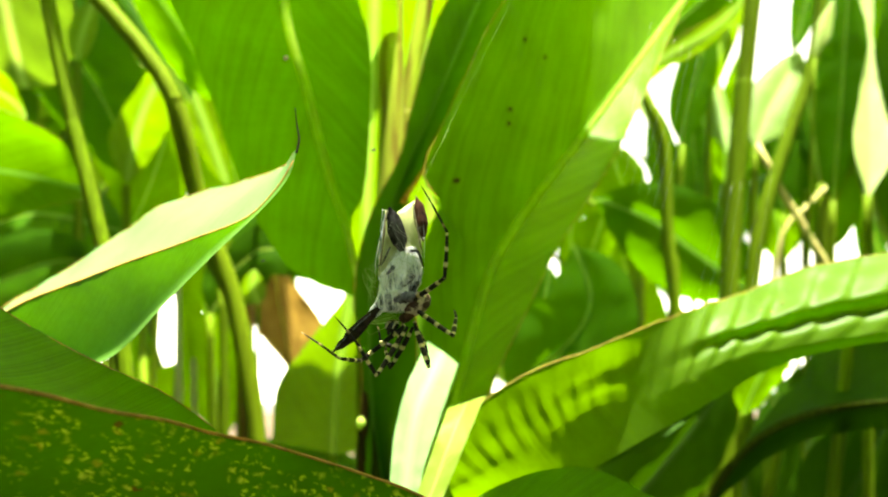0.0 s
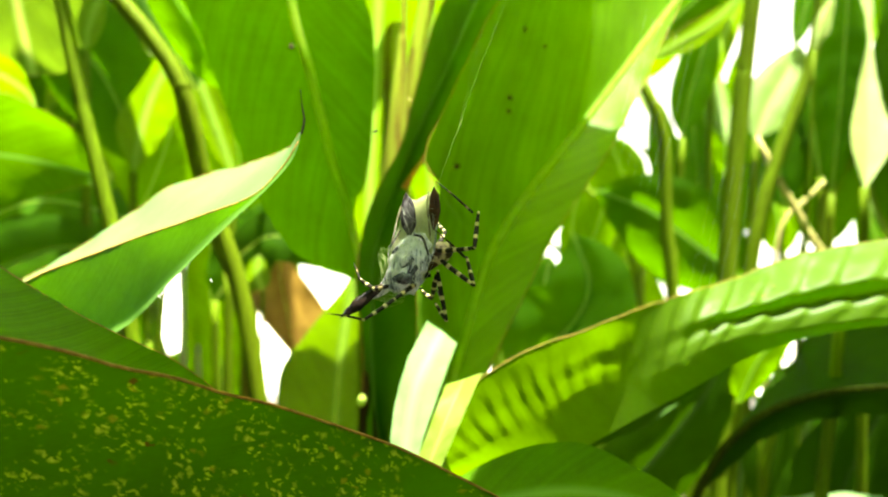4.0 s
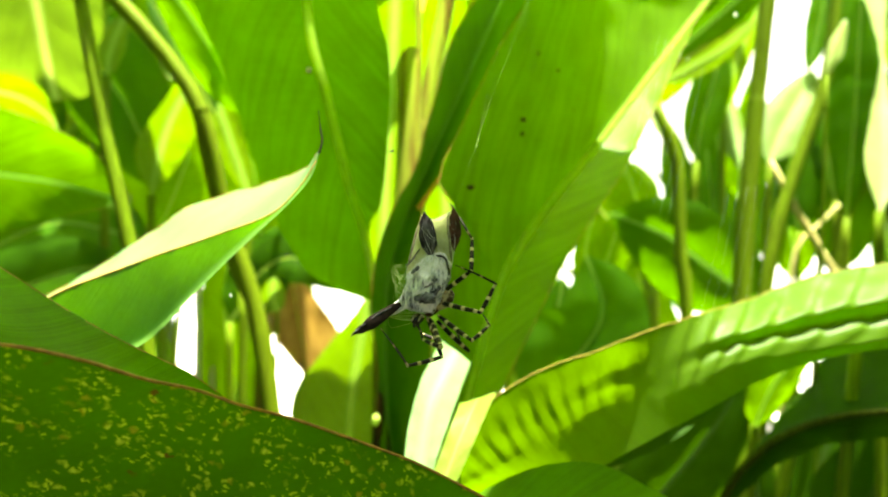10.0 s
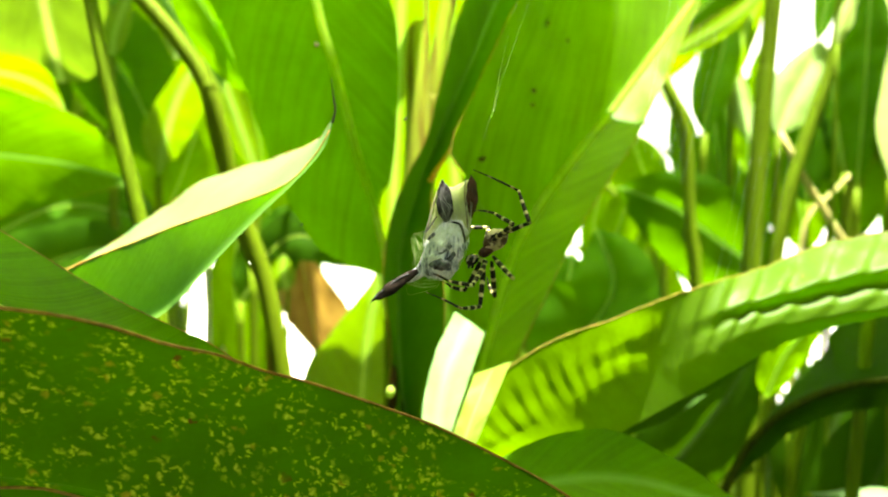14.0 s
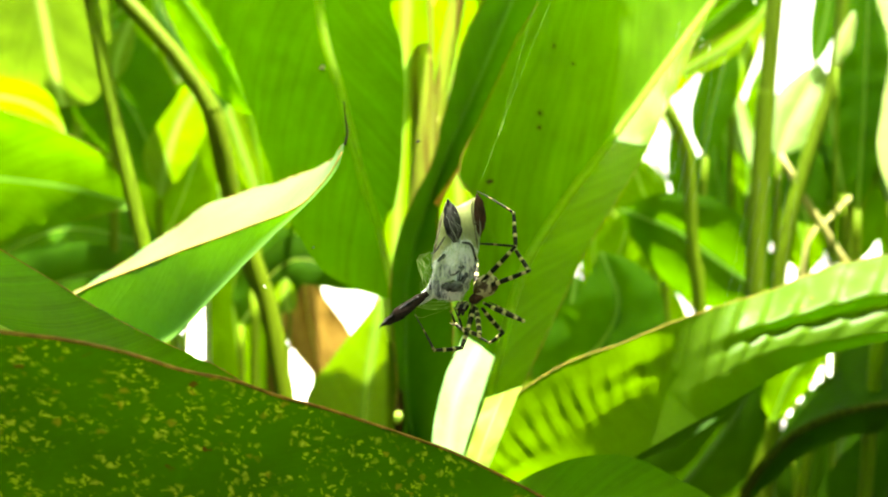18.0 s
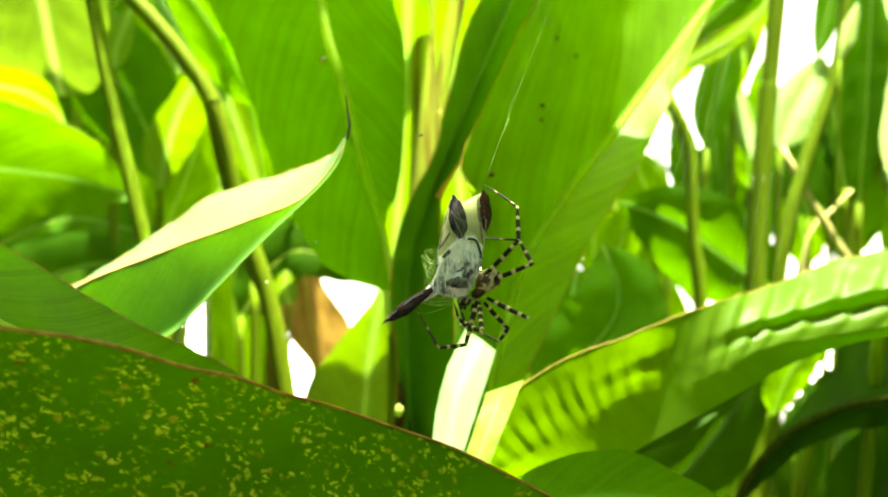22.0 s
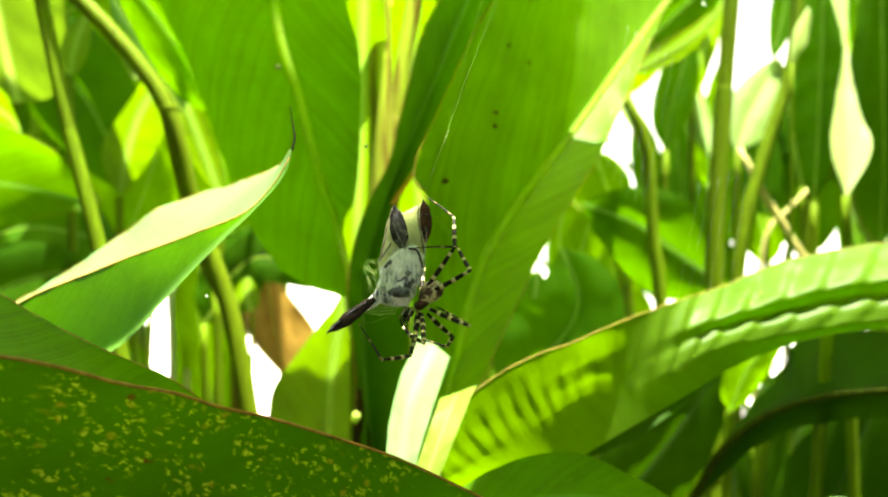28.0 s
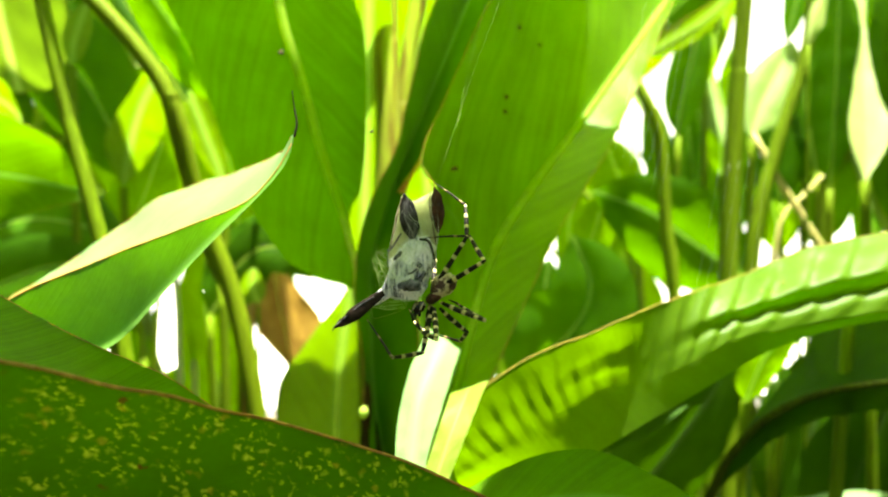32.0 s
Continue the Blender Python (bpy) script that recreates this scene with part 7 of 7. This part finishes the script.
def motions():
    walk(PREY, [
        (0.0, prey_pose(-0.0095, 0.2750, 1.0027, -7.5, 25.0)),
        (0.4, prey_pose(-0.0052, 0.2750, 1.0009, -1.3, 60.0)),
        (0.8, prey_pose(-0.0066, 0.2750, 1.0025, 2.7, 10.0)),
        (1.0, prey_pose(-0.0067, 0.2750, 0.9989, 0.9, 0.0)),
        (1.2, prey_pose(-0.0058, 0.2750, 1.0017, -1.9, 40.0)),
        (1.6, prey_pose(-0.0080, 0.2750, 1.0014, -1.2, 45.0)),
        (2.0, prey_pose(-0.0083, 0.2750, 0.9998, -2.3, 15.0)),
        (2.4, prey_pose(-0.0094, 0.2750, 0.9995, -2.7, 55.0)),
        (2.8, prey_pose(-0.0076, 0.2750, 1.0009, -2.2, 10.0)),
        (3.0, prey_pose(-0.0001, 0.2750, 0.9970, 1.4, 45.0)),
        (3.2, prey_pose(-0.0054, 0.2750, 1.0017, -0.4, 60.0)),
        (3.5, prey_pose(-0.0048, 0.2750, 1.0003, 0.2, -30.0)),
        (4.5, prey_pose(-0.0054, 0.2750, 0.9998, 0.1, -15.0)),
        (5.5, prey_pose(-0.0061, 0.2750, 0.9993, -0.0, 0.0)),
        (6.0, prey_pose(-0.0056, 0.2750, 1.0000, -0.6, 0.0)),
        (6.5, prey_pose(-0.0051, 0.2750, 0.9992, 0.7, 0.0)),
        (7.0, prey_pose(-0.0045, 0.2750, 0.9992, 0.1, 0.0)),
        (7.5, prey_pose(-0.0043, 0.2750, 0.9990, 1.0, 0.0)),
        (8.0, prey_pose(-0.0054, 0.2750, 0.9993, 0.8, 0.0)),
        (8.5, prey_pose(-0.0063, 0.2750, 0.9992, 0.4, 0.0)),
        (9.0, prey_pose(-0.0056, 0.2750, 0.9994, 0.4, 0.0)),
        (9.5, prey_pose(-0.0051, 0.2750, 0.9985, 1.1, 0.0)),
        (10.0, prey_pose(-0.0046, 0.2750, 0.9993, 0.8, 0.0)),
        (10.5, prey_pose(-0.0053, 0.2750, 0.9991, 0.4, 0.0)),
        (11.0, prey_pose(-0.0055, 0.2750, 0.9992, 0.1, 0.0)),
        (11.5, prey_pose(-0.0052, 0.2750, 0.9990, 0.8, 0.0)),
        (12.0, prey_pose(-0.0051, 0.2750, 0.9986, 0.9, 0.0)),
        (12.5, prey_pose(-0.0058, 0.2750, 0.9987, 0.8, 0.0)),
        (13.0, prey_pose(-0.0056, 0.2750, 0.9989, 1.0, 0.0)),
        (13.5, prey_pose(-0.0051, 0.2750, 0.9989, 1.2, 0.0)),
        (14.0, prey_pose(-0.0045, 0.2750, 0.9988, 2.3, -15.0)),
        (14.5, prey_pose(-0.0047, 0.2750, 0.9986, -0.4, -50.0)),
        (15.5, prey_pose(-0.0045, 0.2750, 0.9979, 1.1, -25.0)),
        (16.5, prey_pose(-0.0042, 0.2750, 0.9978, 1.0, 0.0)),
        (17.0, prey_pose(-0.0057, 0.2750, 0.9985, 0.2, 0.0)),
        (17.5, prey_pose(-0.0068, 0.2750, 0.9987, -0.1, 0.0)),
        (18.0, prey_pose(-0.0076, 0.2750, 0.9993, -0.6, 0.0)),
        (18.5, prey_pose(-0.0076, 0.2750, 0.9993, -0.6, 0.0)),
        (19.0, prey_pose(-0.0064, 0.2750, 0.9990, -0.1, 0.0)),
        (19.5, prey_pose(-0.0058, 0.2750, 0.9987, -0.1, 0.0)),
        (20.0, prey_pose(-0.0054, 0.2750, 0.9985, 0.4, 0.0)),
        (20.5, prey_pose(-0.0051, 0.2750, 0.9988, 0.4, 0.0)),
        (21.0, prey_pose(-0.0059, 0.2750, 0.9989, 0.4, 0.0)),
        (21.5, prey_pose(-0.0064, 0.2750, 0.9992, -0.2, 0.0)),
        (22.0, prey_pose(-0.0069, 0.2750, 0.9992, -0.3, 0.0)),
        (22.5, prey_pose(-0.0069, 0.2750, 0.9988, -0.4, 0.0)),
        (23.0, prey_pose(-0.0065, 0.2750, 0.9991, -0.1, 0.0)),
        (23.5, prey_pose(-0.0062, 0.2750, 0.9987, 0.2, 0.0)),
        (24.0, prey_pose(-0.0060, 0.2750, 0.9992, 0.2, 0.0)),
        (24.5, prey_pose(-0.0060, 0.2750, 0.9988, 0.1, 0.0)),
        (25.0, prey_pose(-0.0063, 0.2750, 0.9991, 0.0, 0.0)),
        (25.5, prey_pose(-0.0057, 0.2750, 0.9997, 0.2, 0.0)),
        (27.5, prey_pose(-0.0066, 0.2750, 0.9993, -0.4, 0.0)),
        (28.0, prey_pose(-0.0066, 0.2750, 0.9996, -0.5, 0.0)),
        (28.5, prey_pose(-0.0063, 0.2750, 0.9993, -0.1, 0.0)),
        (29.0, prey_pose(-0.0066, 0.2750, 0.9989, -0.1, 0.0)),
        (29.5, prey_pose(-0.0060, 0.2750, 0.9993, -0.3, 0.0)),
        (30.0, prey_pose(-0.0067, 0.2750, 0.9993, -0.2, 0.0)),
        (30.5, prey_pose(-0.0063, 0.2750, 0.9997, -0.4, 0.0)),
        (31.0, prey_pose(-0.0061, 0.2750, 0.9994, 0.1, 0.0)),
        (31.5, prey_pose(-0.0062, 0.2750, 0.9995, 0.1, 0.0)),
        (32.0, prey_pose(-0.0059, 0.2750, 0.9997, -0.1, 0.0)),
    ])
    walk(SPIDER, [
        (0.0, pose(0.0020, 0.2770, 0.9875)),
        (0.4, pose(0.0067, 0.2770, 0.9858)),
        (0.8, pose(0.0062, 0.2770, 0.9857)),
        (1.0, pose(0.0079, 0.2770, 0.9799)),
        (1.2, pose(0.0095, 0.2770, 0.9826)),
        (1.6, pose(0.0066, 0.2770, 0.9855)),
        (2.0, pose(0.0064, 0.2770, 0.9864)),
        (2.4, pose(0.0090, 0.2770, 0.9904)),
        (2.8, pose(0.0149, 0.2770, 0.9974)),
        (3.0, pose(0.0215, 0.2770, 0.9951)),
        (3.2, pose(0.0148, 0.2770, 0.9990)),
        (3.5, pose(0.0127, 0.2770, 0.9983)),
        (4.5, pose(0.0081, 0.2770, 0.9932)),
        (5.5, pose(0.0036, 0.2770, 0.9880)),
        (6.0, pose(0.0023, 0.2770, 0.9859)),
        (6.5, pose(0.0029, 0.2770, 0.9856)),
        (7.0, pose(0.0042, 0.2770, 0.9852)),
        (7.5, pose(0.0048, 0.2770, 0.9856)),
        (8.0, pose(0.0047, 0.2770, 0.9863)),
        (8.5, pose(0.0043, 0.2770, 0.9858)),
        (9.0, pose(0.0056, 0.2770, 0.9861)),
        (9.5, pose(0.0057, 0.2770, 0.9850)),
        (10.0, pose(0.0060, 0.2770, 0.9850)),
        (10.5, pose(0.0053, 0.2770, 0.9843)),
        (11.0, pose(0.0053, 0.2770, 0.9842)),
        (11.5, pose(0.0050, 0.2770, 0.9835)),
        (12.0, pose(0.0049, 0.2770, 0.9829)),
        (12.5, pose(0.0045, 0.2770, 0.9828)),
        (13.0, pose(0.0048, 0.2770, 0.9829)),
        (13.5, pose(0.0055, 0.2770, 0.9829)),
        (14.0, pose(0.0194, 0.2770, 0.9942)),
        (14.5, pose(0.0164, 0.2770, 1.0009)),
        (15.5, pose(0.0146, 0.2770, 0.9922)),
        (16.5, pose(0.0137, 0.2770, 0.9839)),
        (17.0, pose(0.0122, 0.2770, 0.9847)),
        (17.5, pose(0.0108, 0.2770, 0.9850)),
        (18.0, pose(0.0096, 0.2770, 0.9856)),
        (18.5, pose(0.0092, 0.2770, 0.9858)),
        (19.0, pose(0.0098, 0.2770, 0.9859)),
        (19.5, pose(0.0106, 0.2770, 0.9859)),
        (20.0, pose(0.0107, 0.2770, 0.9859)),
        (20.5, pose(0.0106, 0.2770, 0.9856)),
        (21.0, pose(0.0098, 0.2770, 0.9859)),
        (21.5, pose(0.0097, 0.2770, 0.9862)),
        (22.0, pose(0.0093, 0.2770, 0.9862)),
        (22.5, pose(0.0095, 0.2770, 0.9859)),
        (23.0, pose(0.0095, 0.2770, 0.9862)),
        (23.5, pose(0.0098, 0.2770, 0.9858)),
        (24.0, pose(0.0101, 0.2770, 0.9863)),
        (24.5, pose(0.0102, 0.2770, 0.9858)),
        (25.0, pose(0.0098, 0.2770, 0.9858)),
        (25.5, pose(0.0104, 0.2770, 0.9863)),
        (27.5, pose(0.0100, 0.2770, 0.9855)),
        (28.0, pose(0.0099, 0.2770, 0.9856)),
        (28.5, pose(0.0101, 0.2770, 0.9852)),
        (29.0, pose(0.0098, 0.2770, 0.9849)),
        (29.5, pose(0.0109, 0.2770, 0.9856)),
        (30.0, pose(0.0098, 0.2770, 0.9851)),
        (30.5, pose(0.0105, 0.2770, 0.9857)),
        (31.0, pose(0.0103, 0.2770, 0.9853)),
        (31.5, pose(0.0103, 0.2770, 0.9855)),
        (32.0, pose(0.0106, 0.2770, 0.9856)),
    ])
    walk(LINE, [
        (0.0, aim(0.0081, 0.2750, 1.0344)),
        (1.0, aim(0.0133, 0.2750, 1.0260)),
        (2.0, aim(0.0105, 0.2750, 1.0279)),
        (3.0, aim(0.0199, 0.2750, 1.0235)),
        (3.5, aim(0.0157, 0.2750, 1.0286)),
        (4.5, aim(0.0147, 0.2750, 1.0277)),
        (5.5, aim(0.0136, 0.2750, 1.0268)),
        (6.0, aim(0.0139, 0.2750, 1.0276)),
        (6.5, aim(0.0149, 0.2750, 1.0265)),
        (7.0, aim(0.0155, 0.2750, 1.0268)),
        (7.5, aim(0.0159, 0.2750, 1.0261)),
        (8.0, aim(0.0143, 0.2750, 1.0260)),
        (8.5, aim(0.0135, 0.2750, 1.0264)),
        (9.0, aim(0.0141, 0.2750, 1.0264)),
        (9.5, aim(0.0149, 0.2750, 1.0254)),
        (10.0, aim(0.0154, 0.2750, 1.0263)),
        (10.5, aim(0.0145, 0.2750, 1.0263)),
        (11.0, aim(0.0139, 0.2750, 1.0260)),
        (11.5, aim(0.0146, 0.2750, 1.0259)),
        (12.0, aim(0.0147, 0.2750, 1.0254)),
        (12.5, aim(0.0140, 0.2750, 1.0255)),
        (13.0, aim(0.0142, 0.2750, 1.0255)),
        (13.5, aim(0.0147, 0.2750, 1.0253)),
        (14.0, aim(0.0156, 0.2750, 1.0247)),
        (14.5, aim(0.0147, 0.2750, 1.0259)),
        (15.5, aim(0.0152, 0.2750, 1.0243)),
        (16.5, aim(0.0151, 0.2750, 1.0237)),
        (17.0, aim(0.0132, 0.2750, 1.0244)),
        (17.5, aim(0.0119, 0.2750, 1.0247)),
        (18.0, aim(0.0108, 0.2750, 1.0254)),
        (18.5, aim(0.0108, 0.2750, 1.0254)),
        (19.0, aim(0.0122, 0.2750, 1.0249)),
        (19.5, aim(0.0126, 0.2750, 1.0244)),
        (20.0, aim(0.0133, 0.2750, 1.0241)),
        (20.5, aim(0.0140, 0.2750, 1.0249)),
        (21.0, aim(0.0131, 0.2750, 1.0250)),
        (21.5, aim(0.0122, 0.2750, 1.0253)),
        (22.0, aim(0.0117, 0.2750, 1.0253)),
        (22.5, aim(0.0116, 0.2750, 1.0248)),
        (23.0, aim(0.0122, 0.2750, 1.0251)),
        (23.5, aim(0.0126, 0.2750, 1.0247)),
        (24.0, aim(0.0128, 0.2750, 1.0252)),
        (24.5, aim(0.0127, 0.2750, 1.0247)),
        (25.0, aim(0.0126, 0.2750, 1.0254)),
        (25.5, aim(0.0132, 0.2750, 1.0258)),
        (27.5, aim(0.0121, 0.2750, 1.0255)),
        (28.0, aim(0.0122, 0.2750, 1.0260)),
        (28.5, aim(0.0127, 0.2750, 1.0257)),
        (29.0, aim(0.0123, 0.2750, 1.0253)),
        (29.5, aim(0.0124, 0.2750, 1.0252)),
        (30.0, aim(0.0122, 0.2750, 1.0258)),
        (30.5, aim(0.0123, 0.2750, 1.0258)),
        (31.0, aim(0.0130, 0.2750, 1.0257)),
        (31.5, aim(0.0126, 0.2750, 1.0256)),
        (32.0, aim(0.0130, 0.2750, 1.0260)),
    ])
    for pieces, (coxa, lengths, table), signs in zip(SPIDER_LEGS, LEGS, DEPTHS):
        for ob, rows in zip(pieces, leg_rows(coxa, lengths, table, signs)):
            walk(ob, rows)


motions()
